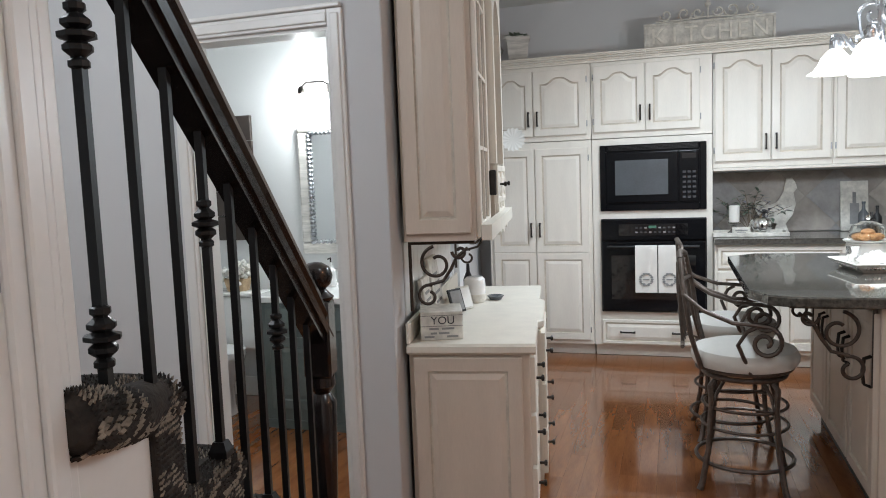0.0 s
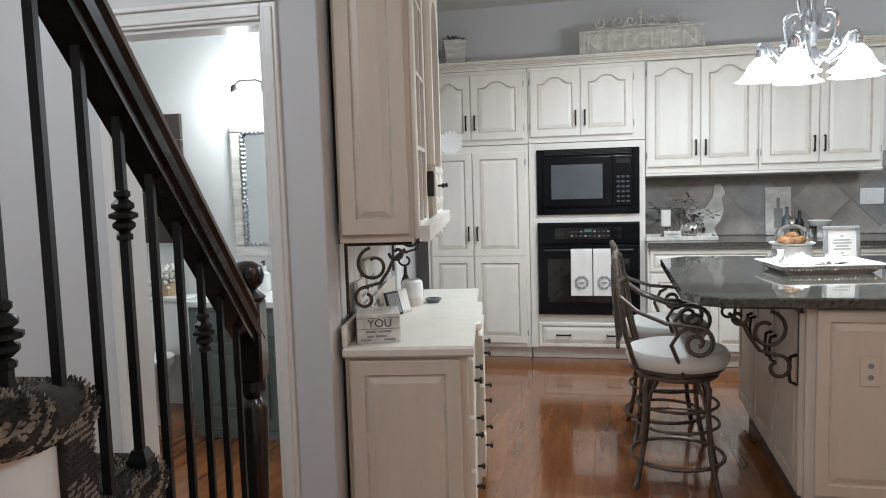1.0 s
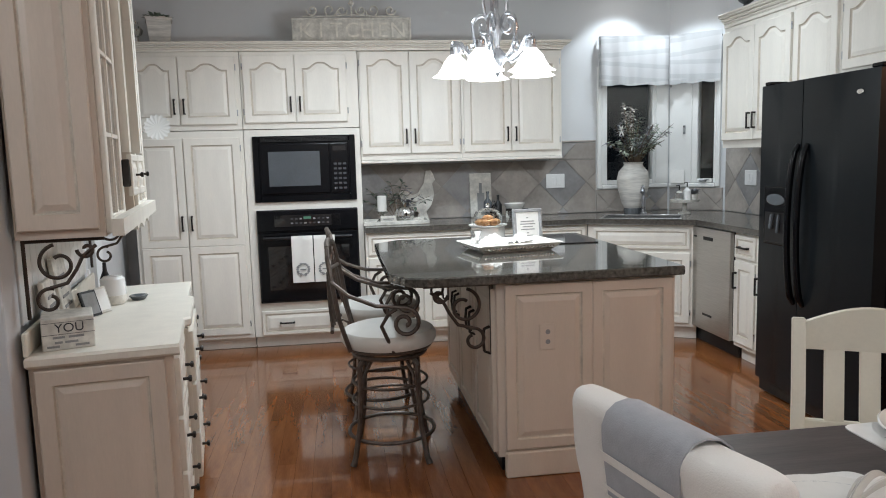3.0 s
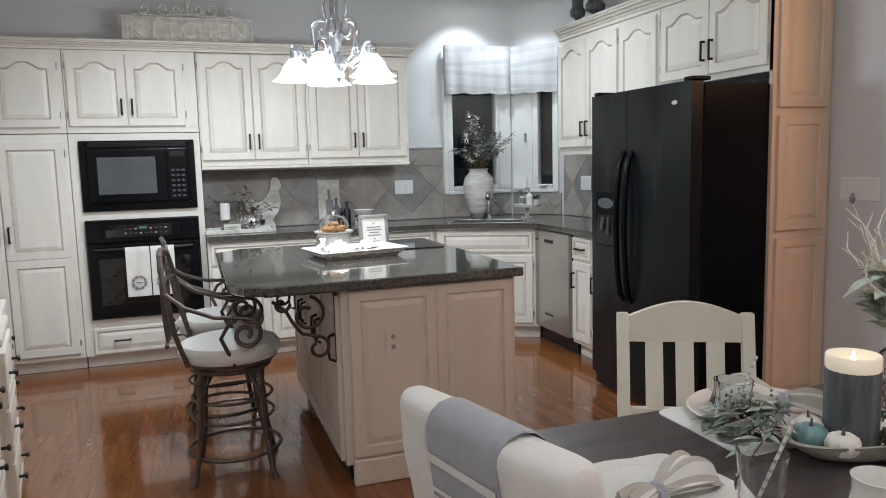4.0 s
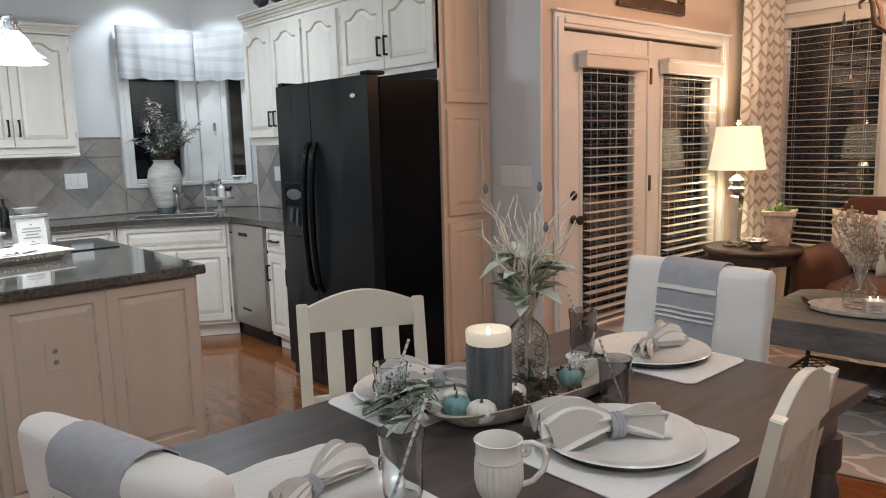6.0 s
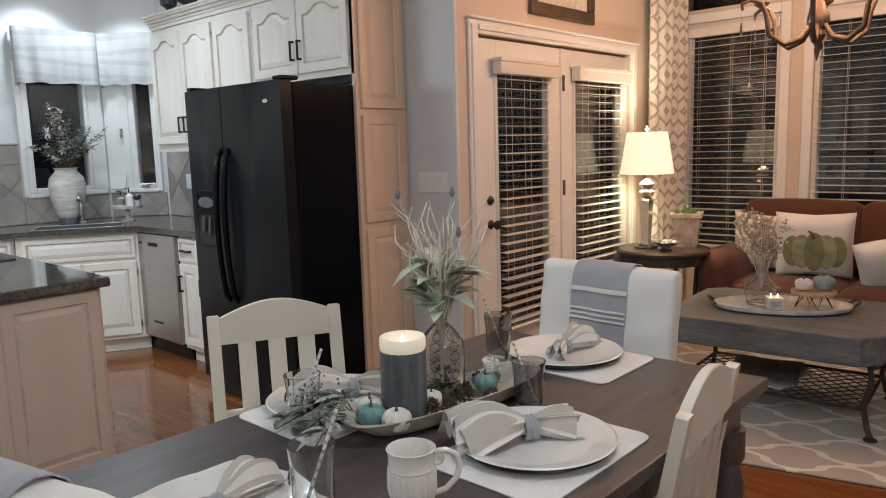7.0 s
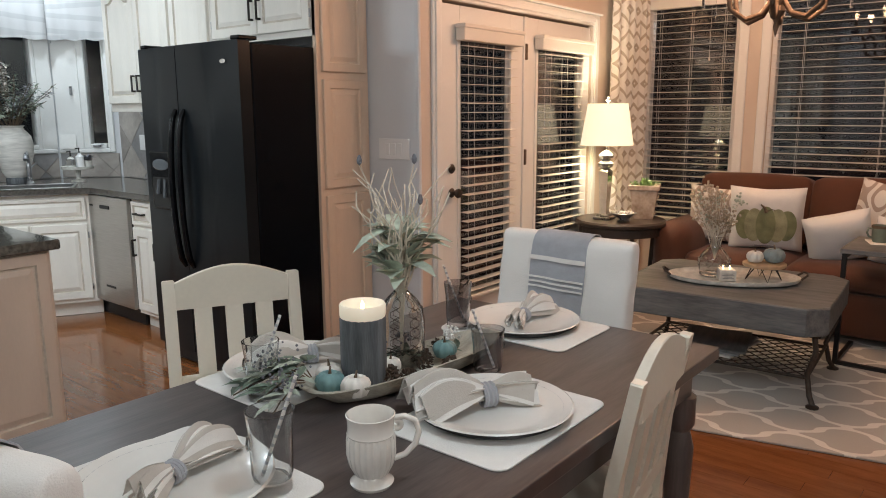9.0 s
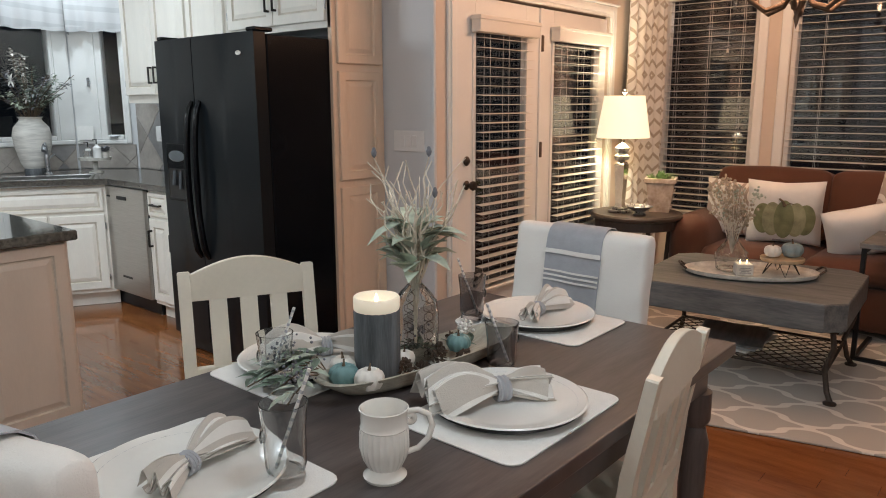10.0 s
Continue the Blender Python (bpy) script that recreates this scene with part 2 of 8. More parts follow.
BLIND = mat("white_blind_slat", (0.70, 0.67, 0.62), 0.45, var=0.03, scale=5, bump=0.05)
CARPET = mat("dark_shag_carpet", (0.022, 0.018, 0.016), 1.0, var=0.5, scale=30, bump=1.0, fine=140, col2=(0.05, 0.04, 0.033))
CARPETL = mat("tan_carpet_fleck", (0.25, 0.205, 0.16), 1.0, var=0.4, scale=40, bump=1.0, fine=160)
VANITY = mat("grey_green_vanity_paint", (0.13, 0.16, 0.155), 0.45, var=0.12, scale=4, bump=0.1)
PORC = mat("white_porcelain", (0.80, 0.80, 0.79), 0.1, var=0.02, scale=4, bump=0.01, coat=0.5)
MIRR = mat("mirror_silver", (0.86, 0.88, 0.88), 0.02, 1.0, var=0.0, bump=0)
SIGNW = mat("chippy_white_sign", (0.60, 0.58, 0.53), 0.7, var=0.3, scale=18, bump=0.5, fine=60)
SIGNG = mat("raised_cream_letters", (0.72, 0.69, 0.62), 0.7, var=0.2, scale=18, bump=0.4)
BTN = mat("grey_key_print", (0.05, 0.05, 0.055), 0.6, var=0.2, scale=30, bump=0)
INK = mat("dark_printed_ink", (0.05, 0.05, 0.055), 0.8, var=0.2, scale=30, bump=0)
GREYINK = mat("grey_printed_ink", (0.25, 0.25, 0.25), 0.8, var=0.2, scale=30, bump=0)
SLATEB = mat("blue_grey_slate", (0.295, 0.288, 0.285), 0.45, var=0.25, scale=6, bump=0.5, fine=40, rand=0.2)
SLATET = mat("tan_slate", (0.345, 0.312, 0.28), 0.45, var=0.25, scale=6, bump=0.5, fine=40, rand=0.2)
GROUT = mat("grey_grout", (0.28, 0.27, 0.25), 0.9, var=0.1, scale=20, bump=0.3)
GROUTT = mat("warm_tile_grout", (0.34, 0.31, 0.28), 0.9, var=0.1, scale=20, bump=0.3)
VALF = pattern("white_plaid_valance_cloth", (0.50, 0.50, 0.50), (0.42, 0.42, 0.425), "diamond", 5.0, 0.34)
CURT = pattern("taupe_diamond_curtain_cloth", (0.76, 0.74, 0.69), (0.40, 0.35, 0.28), "diamond", 0.20, 0.27)
PILF = pattern("taupe_ikat_pillow_cloth", (0.74, 0.70, 0.64), (0.36, 0.28, 0.23), "ikat", 0.19, 0.26)
RUGM = pattern("taupe_trellis_rug", (0.42, 0.38, 0.33), (0.76, 0.71, 0.63), "trellis", 0.30, 0.43, ("X", "Y"))
PANE = glass("window_glass")
GLASSC = glass("clear_glass", (0.96, 0.98, 0.97))
GLASSG = glass("grey_green_glass", (0.93, 0.95, 0.955))
GLASSS = glass("smoke_glass", (0.60, 0.59, 0.60))
STRAWG = mat("pale_grey_stripe", (0.40, 0.41, 0.43), 0.8, var=0.1, scale=30, bump=0)
GREENM = mat("sage_green_mug", (0.16, 0.20, 0.16), 0.3, var=0.2, scale=10, coat=0.2)
ORANGE = mat("baked_pastry", (0.50, 0.24, 0.10), 0.7, var=0.3, scale=30, bump=0.5)
GREEND = mat("display_green", (0.06, 0.16, 0.11), 0.4, glow=0.1, var=0.02, bump=0)
PKGREEN = mat("printed_pumpkin_green", (0.24, 0.25, 0.13), 0.9, var=0.4, scale=14, bump=0.3, fine=200)
PKLIGHT = mat("printed_pumpkin_pale_green", (0.36, 0.35, 0.21), 0.9, var=0.4, scale=14, bump=0.3, fine=200)
SUCC = mat("green_succulent", (0.14, 0.24, 0.08), 0.6, var=0.3, scale=20, bump=0.2)


# mesh helpers
def box(bm, x0, x1, y0, y1, z0, z1, b=0.0, seg=1):
    m = Matrix.Translation(((x0 + x1) / 2, (y0 + y1) / 2, (z0 + z1) / 2)) @ Matrix.Diagonal((abs(x1 - x0), abs(y1 - y0), abs(z1 - z0), 1))
    vs = bmesh.ops.create_cube(bm, size=1, matrix=m)["verts"]
    if b:
        es = list({e for v in vs for e in v.link_edges})
        bmesh.ops.bevel(bm, geom=es, offset=b, segments=seg, affect="EDGES", profile=0.5)
    return bm


def rings(bm, loops, cap=True, closed=True):
    """Skin between loops of points, all of one length."""
    vl = [[bm.verts.new(p) for p in lp] for lp in loops]
    n = len(vl[0])
    for a, b in zip(vl, vl[1:]):
        for i in range(n if closed else n - 1):
            j = (i + 1) % n
            bm.faces.new((a[i], a[j], b[j], b[i]))
    if cap and closed:
        bm.faces.new(list(reversed(vl[0])))
        bm.faces.new(vl[-1])
    return bm


def lathe(bm, prof, c=(0, 0, 0), n=24, flute=0.0, lobes=0, cap=True):
    loops = []
    for r, z in prof:
        lp = []
        for i in range(n):
            a = 2 * math.pi * i / n
            rr = max(r, 0.0004) * (1 + flute * math.cos(lobes * a))
            lp.append((c[0] + rr * math.cos(a), c[1] + rr * math.sin(a), c[2] + z))
        loops.append(lp)
    return rings(bm, loops, cap)


def tube(bm, pts, r, n=8):
    """A round bar along points; r is one radius or one a point."""
    pts = [Vector(p) for p in pts]
    rs = r if isinstance(r, (list, tuple)) else [r] * len(pts)
    up, loops = None, []
    for i, p in enumerate(pts):
        d = (pts[min(i + 1, len(pts) - 1)] - pts[max(i - 1, 0)]).normalized()
        if up is None:
            up = d.orthogonal().normalized()
        up = (up - d * up.dot(d)).normalized()
        w = d.cross(up)
        loops.append([p + (up * math.cos(2 * math.pi * k / n) + w * math.sin(2 * math.pi * k / n)) * rs[i] for k in range(n)])
    return rings(bm, loops)


def prism(bm, pts, lo, hi, axis="z", bev=0.0):
    """An outline drawn out along an axis, with a small chamfer at its far side."""
    def at(p, q):
        return {"z": (p[0], p[1], q), "y": (p[0], q, p[1]), "x": (q, p[0], p[1])}[axis]
    if not bev:
        return rings(bm, [[at(p, lo) for p in pts], [at(p, hi) for p in pts]])
    cx, cy = sum(p[0] for p in pts) / len(pts), sum(p[1] for p in pts) / len(pts)
    def inset(p):
        d = Vector((cx - p[0], cy - p[1]))
        d = d.normalized() * bev if d.length else d
        return (p[0] + d.x, p[1] + d.y)
    s = bev if hi > lo else -bev
    return rings(bm, [[at(inset(p), lo) for p in pts], [at(p, lo + s) for p in pts], [at(p, hi - s) for p in pts], [at(inset(p), hi) for p in pts]])


def sheet(bm, nu, nv, f, thick=0.0):
    """A surface f(u, v) on a grid; with a thickness it gets a back."""
    g = [[bm.verts.new(f(i / nu, j / nv)) for j in range(nv + 1)] for i in range(nu + 1)]
    fs = [bm.faces.new((g[i][j], g[i + 1][j], g[i + 1][j + 1], g[i][j + 1])) for i in range(nu) for j in range(nv)]
    if thick:
        bmesh.ops.recalc_face_normals(bm, faces=fs)
        bmesh.ops.solidify(bm, geom=fs, thickness=thick)
    return bm


def scroll(cx, cz, r0, r1, a0, a1, n=26, y=0.0, plane="xz"):
    """Points of a spiral, in degrees from a0 to a1."""
    out = []
    for i in range(n + 1):
        k = i / n
        a, r = radians(a0 + (a1 - a0) * k), r0 + (r1 - r0) * k
        p, q = cx + r * math.cos(a), cz + r * math.sin(a)
        out.append((p, y, q) if plane == "xz" else ((y, p, q) if plane == "yz" else (p, q, y)))
    return out


def part(name, bm, material, parent=None, label="", smooth=False, mats=()):
    me = bpy.data.meshes.new(name)
    bmesh.ops.recalc_face_normals(bm, faces=bm.faces[:])
    bm.to_mesh(me)
    bm.free()
    for m in (material, *mats):
        me.materials.append(m)
    if smooth:
        me.polygons.foreach_set("use_smooth", [True] * len(me.polygons))
        me.set_sharp_from_angle(angle=radians(38))
    ob = new(name, me)
    if parent:
        ob.parent = parent
    if label:
        ob["label"] = label
    return ob


def thing(name, label, category, m=None, group="", kind=""):
    ob = new(name)
    ob.empty_display_size = 0.1
    if m is not None:
        ob.matrix_basis = m
    return tagged(ob, label, category, group, kind)


def setting(name, bm, material, label="", smooth=False):
    return tagged(part(name, bm, material, None, "", smooth), label or name.replace("_", " "), "", "", "structure")


def B():
    return bmesh.new()


def text(body, size, depth, material, parent, m, name="lettering"):
    cu = bpy.data.curves.new(name, "FONT")
    cu.body, cu.size, cu.extrude, cu.align_x, cu.align_y = body, size, depth, "CENTER", "CENTER"
    cu.materials.append(material)
    ob = new(name, cu)
    ob.parent, ob.matrix_basis = parent, m
    return ob

# ---- the shell of the house ----
YN, YU, YW, XR, XD, XU = 6.06, 6.08, 6.45, 2.92, 2.37, 2.62
DIAG = pose(2.58, YW, 0, 0, 0, -45)  # the slanted wall over the sink
XE, YD, XF, HC = 3.0, 3.05, 5.75, 2.76

bm = B()
box(bm, -4.2, 6.2, -3.2, 7.4, -0.16, -0.012)
setting("floor", bm, GROUT, "polished red oak strip floor")
bm = B()
box(bm, -4.2, 6.2, -3.2, 7.4, HC, HC + 0.12)
setting("ceiling", bm, CEIL, "plain pale ceiling")

bm = B()
box(bm, -2.2, 1.98, YW, YW + 0.14, 0, HC)
box(bm, 1.98, 2.46, YW, YW + 0.14, 0, 1.14)
box(bm, 1.98, 2.46, YW, YW + 0.14, 2.08, HC)
box(bm, 2.46, 2.70, YW, YW + 0.14, 0, HC)
setting("wall_north", bm, WALL, "cool grey painted kitchen wall")
bm = B()
box(bm, 0, 0.20, 0, 0.14, 0, HC)
box(bm, 0.40, 0.60, 0, 0.14, 0, HC)
box(bm, 0.20, 0.40, 0, 0.14, 0, 1.14)
box(bm, 0.20, 0.40, 0, 0.14, 2.08, HC)
bmesh.ops.transform(bm, matrix=DIAG, verts=bm.verts[:])
setting("wall_sink_corner", bm, WALL, "slanted cool grey wall over the sink")
bm = B()
box(bm, XR, XR + 0.14, 4.40, 6.11, 0, HC)
box(bm, XE, XE + 0.14, YD + 0.002, 4.40, 0, HC)
box(bm, XE - 0.004, XE + 0.02, YD - 0.004, YD + 0.02, 0, HC, 0.008, 2)
setting("wall_east", bm, WALL, "cool grey painted wall behind the fridge")
bm = B()
box(bm, XE + 0.02, 3.18, YD, YD + 0.14, 0, HC)
box(bm, 4.92, XF + 0.2, YD, YD + 0.14, 0, HC)
box(bm, 3.18, 4.92, YD, YD + 0.14, 2.01, HC)
setting("wall_garden_doors", bm, WALLT, "warm tan painted wall round the garden doors")
bm = B()
box(bm, XF, XF + 0.14, -3.2, 0.55, 0, HC)
box(bm, XF, XF + 0.14, 0.55, YD, 0, 0.50)
box(bm, XF, XF + 0.14, 0.55, YD, 2.68, HC)
box(bm, XF, XF + 0.14, 2.04, 2.27, 0.50, 2.68)
box(bm, XF, XF + 0.14, 3.0, YD, 0.50, 2.68)
box(bm, XF, XF + 0.14, 0.55, 2.04, 2.30, 2.40)
box(bm, XF, XF + 0.14, 2.27, 3.0, 2.30, 2.40)
setting("wall_windows", bm, WALLT, "warm tan painted wall with two wide windows")
# wall with the powder room door, and the wall behind the hutch
bm = B()
box(bm, -4.2, -2.215, YD, YD + 0.12, 0, HC)
box(bm, -1.545, -1.345, YD, YD + 0.12, 0, HC, 0.004)
box(bm, -2.215, -1.545, YD, YD + 0.12, 2.02, HC)
setting("wall_powder_room", bm, WALL, "pale grey wall with the powder room doorway")
HM = pose(-1.345, YD + 0.02, 0, 0, 0, 9)
bm = B()
box(bm, -0.12, 0, 0.10, 4.0, 0, HC)
bmesh.ops.transform(bm, matrix=HM, verts=bm.verts[:])
setting("wall_west", bm, WALL, "pale wall behind the hutch")
bm = B()
box(bm, -3.75, -3.63, YD + 0.12, 4.75, 0, HC)
box(bm, -3.75, -1.55, 4.66, 4.78, 0, HC)
setting("wall_bathroom", bm, WALLB, "pale powder room walls")
bm = B()
box(bm, -4.2, -4.1, -3.2, YD, 0, HC)
box(bm, -4.2, 6.2, -3.2, -3.1, 0, HC)
setting("wall_south", bm, WALL, "plain pale wall")


def casing(name, x0, x1, z1, y, w=0.062, label=""):
    """A stepped white door casing on a wall that faces -y."""
    t = thing(name, label, "door frame", kind="structure")
    for a, b in ((x0 - w, x0), (x1, x1 + w)):
        m = B()
        box(m, a, b, y - 0.016, y, 0, z1 + w, 0.003)
        box(m, a + w * 0.25, b - w * 0.2, y - 0.024, y - 0.014, 0, z1 + w * 0.7, 0.004, 2)
        part("jamb", m, TRIM, t)
    m = B()
    box(m, x0, x1, y - 0.016, y, z1, z1 + w, 0.003)
    box(m, x0, x1, y - 0.024, y - 0.014, z1 + w * 0.2, z1 + w * 0.75, 0.004, 2)
    box(m, x0 - w, x1 + w, y - 0.03, y, z1 + w, z1 + w + 0.018, 0.005, 2)
    part("head", m, TRIM, t)
    for a, b in ((x0, x0 + 0.014), (x1 - 0.014, x1)):
        m = B()
        box(m, a, b, y + 0.001, y + 0.12, 0, z1)
        part("lining", m, TRIM, t)
    m = B()
    box(m, x0 + 0.014, x1 - 0.014, y + 0.001, y + 0.12, z1 - 0.014, z1)
    part("lining", m, TRIM, t)
    return t


dc = casing("door_1", -2.20, -1.56, 2.0, YD, label="white moulded casing of the open powder room doorway")
for z in (0.28, 1.06, 1.78):
    m = B()
    box(m, -1.578, -1.574, YD + 0.03, YD + 0.055, z - 0.045, z + 0.045, 0.001)
    tube(m, [(-1.58, YD + 0.028, z - 0.045), (-1.58, YD + 0.028, z + 0.045)], 0.006, 8)
    part("hinge", m, BRONZE, dc, "dark bronze hinge leaf")

bm = B()
box(bm, -3.63, -2.262, YD - 0.014, YD, 0, 0.13, 0.004)
box(bm, -3.63, -2.0, 4.645, 4.66, 0, 0.13, 0.004)
box(bm, -1.50, -1.345, YD - 0.014, YD, 0, 0.13, 0.004)
box(bm, XE - 0.014, XE, YD + 0.02, 3.40, 0, 0.13, 0.004)
box(bm, 4.99, XF, YD - 0.014, YD, 0, 0.13, 0.004)
setting("baseboard", bm, TRIM, "white moulded baseboard")


# garden doors
gd = thing("door_2", "pair of cream garden doors with closed slatted blinds", "door", kind="structure")
for a, b in ((3.10, 3.18), (4.92, 5.0)):
    m = B()
    box(m, a, b, YD - 0.02, YD, 0, 2.085, 0.004)
    box(m, a + 0.016, b - 0.02, YD - 0.03, YD - 0.018, 0, 2.058, 0.004, 2)
    part("jamb", m, TRIM, gd)
m = B()
box(m, 3.18, 4.92, YD - 0.02, YD, 2.01, 2.085, 0.004)
box(m, 3.18, 4.92, YD - 0.03, YD - 0.018, 2.03, 2.06, 0.004, 2)
box(m, 3.09, 5.01, YD - 0.04, YD, 2.085, 2.10, 0.006, 2)
part("head", m, TRIM, gd)


def slat_mesh(w):
    m = B()
    box(m, -w / 2, w / 2, -0.024, 0.024, -0.0013, 0.0013)
    bmesh.ops.rotate(m, verts=m.verts[:], matrix=Matrix.Rotation(radians(4), 3, "X"))
    me = bpy.data.meshes.new("slat")
    m.to_mesh(me)
    m.free()
    me.materials.append(BLIND)
    return me


def blind(parent, w, z0, z1, at_pose, step=0.052, stack=True):
    """Slats, ladder cords and head box under a door or window, in the plane of at_pose."""
    me = slat_mesh(w)
    n = int((z1 - z0) / step)
    for i in range(n):
        o = new("slat", me)
        o.parent, o.matrix_basis = parent, at_pose @ pose(0, 0, z0 + (i + 0.5) * (z1 - z0) / n, random.uniform(-2, 2), random.uniform(-0.12, 0.12), 0)
    for k in (-0.36, 0.0, 0.36):
        m = B()
        tube(m, [(k * w, -0.022, z0), (k * w, -0.022, z1)], 0.0012, 5)
        tube(m, [(k * w, 0.022, z0), (k * w, 0.022, z1)], 0.0012, 5)
        part("cord", m, BLIND, parent).matrix_basis = at_pose
    m = B()
    box(m, -w / 2, w / 2, -0.025, 0.025, z0 - 0.022, z0 - 0.004, 0.004)
    part("bottom_rail", m, BLIND, parent).matrix_basis = at_pose
    m = B()
    lathe(m, [(0.002, 0.03), (0.006, 0.02), (0.009, 0.0), (0.007, -0.003)], (w * 0.22, -0.04, z0 + 0.75 * (z1 - z0)), 10)
    tube(m, [(w * 0.22, -0.04, z0 + 0.75 * (z1 - z0) + 0.03), (w * 0.22, -0.035, z1)], 0.0012, 5)
    part("pull", m, BLIND, parent, "white cord with a small tassel").matrix_basis = at_pose


for x0, x1, gx0, gx1 in ((3.195, 4.03, 3.37, 3.875), (4.045, 4.905, 4.20, 4.79)):
    leaf = B()
    y0, y1 = YD + 0.01, YD + 0.052
    box(leaf, x0, gx0, y0, y1, 0.01, 1.995, 0.002)
    box(leaf, gx1, x1, y0, y1, 0.01, 1.995, 0.002)
    box(leaf, gx0, gx1, y0, y1, 0.01, 0.30)
    box(leaf, gx0, gx1, y0, y1, 1.86, 1.995)
    leaf = part("door_leaf", leaf, TRIM, gd)
    m = B()
    for yy in (y0 + 0.012, y0 + 0.028):
        m = B()
        box(m, gx0, gx1, yy, yy + 0.005, 0.30, 1.86)
        part("pane", m, PANE, leaf, "dark night glass").visible_shadow = False
    m = B()
    box(m, gx0 - 0.03, gx0, y0 - 0.008, y0, 0.27, 1.89, 0.003)
    box(m, gx1, gx1 + 0.03, y0 - 0.008, y0, 0.27, 1.89, 0.003)
    box(m, gx0, gx1, y0 - 0.008, y0, 0.27, 0.30, 0.003)
    part("bead", m, TRIM, leaf)
    m = B()
    box(m, gx0 - 0.05, gx1 + 0.05, y0 - 0.075, y0 - 0.009, 1.80, 1.885, 0.006, 2)
    box(m, gx0 - 0.055, gx1 + 0.055, y0 - 0.082, y0 - 0.009, 1.868, 1.892, 0.005, 2)
    part("valance_box", m, BLIND, leaf, "moulded white blind valance")
    blind(leaf, gx1 - gx0 + 0.01, 0.32, 1.80, pose((gx0 + gx1) / 2, y0 - 0.035, 0))
m = B()
box(m, 4.02, 4.055, YD - 0.004, YD + 0.012, 0, 1.995, 0.003)
part("astragal", m, TRIM, gd)
for z, kind in ((1.085, 0), (0.946, 1)):
    m = B()
    prof = [(0.001, 0), (0.026, 0.001), (0.028, 0.006), (0.022, 0.012), (0.012, 0.016)]
    prof += [(0.011, 0.035), (0.024, 0.042), (0.028, 0.055), (0.022, 0.066), (0.001, 0.069)] if kind else [(0.013, 0.022), (0.001, 0.024)]
    lathe(m, prof, n=20)
    part("door_knob" if kind else "deadbolt", m, IRON, gd, "dark bronze", True).matrix_basis = pose(3.285, YD + 0.008, z, 90)
for z in (0.3, 1.115, 1.78):
    m = B()
    tube(m, [(4.038, YD - 0.006, z - 0.05), (4.038, YD - 0.006, z + 0.05)], 0.008, 8)
    box(m, 4.03, 4.06, YD - 0.006, YD - 0.002, z - 0.048, z + 0.048)
    part("hinge", m, BRASS, gd, "antique brass hinge")
m = B()
box(m, 3.18, 4.92, YD - 0.06, YD + 0.10, 0.0, 0.022, 0.006)
part("threshold", m, WOODP, gd)

# the two living room windows with transoms above
for i, (a, b) in enumerate(((2.27, 3.0), (0.55, 2.04))):
    w = thing("window_%d" % (i + 1), "wide night window with half open white blinds", "window", kind="structure")
    for c, d, z0, z1 in ((a, a + 0.035, 0.5, 2.30), (b - 0.035, b, 0.5, 2.30), (a + 0.035, b - 0.035, 2.265, 2.30), (a + 0.035, b - 0.035, 0.5, 0.54)):
        m = B()
        box(m, XF + 0.02, XF + 0.10, c, d, z0, z1, 0.004)
        part("window_frame", m, TRIM, w)
    for c, d, z0, z1 in ((a - 0.07, a, 0.42, 2.37), (b, min(b + 0.07, 3.02), 0.42, 2.37), (a, b, 2.30, 2.37)):
        m = B()
        box(m, XF - 0.018, XF, c, d, z0, z1, 0.005)
        part("trim", m, TRIM, w)
    m = B()
    box(m, XF - 0.05, XF + 0.02, a - 0.05, min(b + 0.05, 3.02), 0.475, 0.50, 0.006)
    part("window_sill", m, TRIM, w)
    m = B()
    for xx in (XF + 0.055, XF + 0.075):
        m = B()
        box(m, xx, xx + 0.005, a + 0.035, b - 0.035, 0.54, 2.265)
        part("pane", m, PANE, w, "dark night glass").visible_shadow = False
    m = B()
    box(m, XF + 0.05, XF + 0.056, a, b, 2.40, 2.68)
    part("transom_pane", m, GLASSS, w)
    m = B()
    box(m, XF - 0.03, XF + 0.02, a + 0.005, b - 0.005, 2.19, 2.262, 0.006, 2)
    part("valance_box", m, BLIND, w, "white blind head rail")
    blind(w, b - a - 0.03, 0.56, 2.19, pose(XF + 0.015, (a + b) / 2, 0, 0, 0, -90), 0.050)

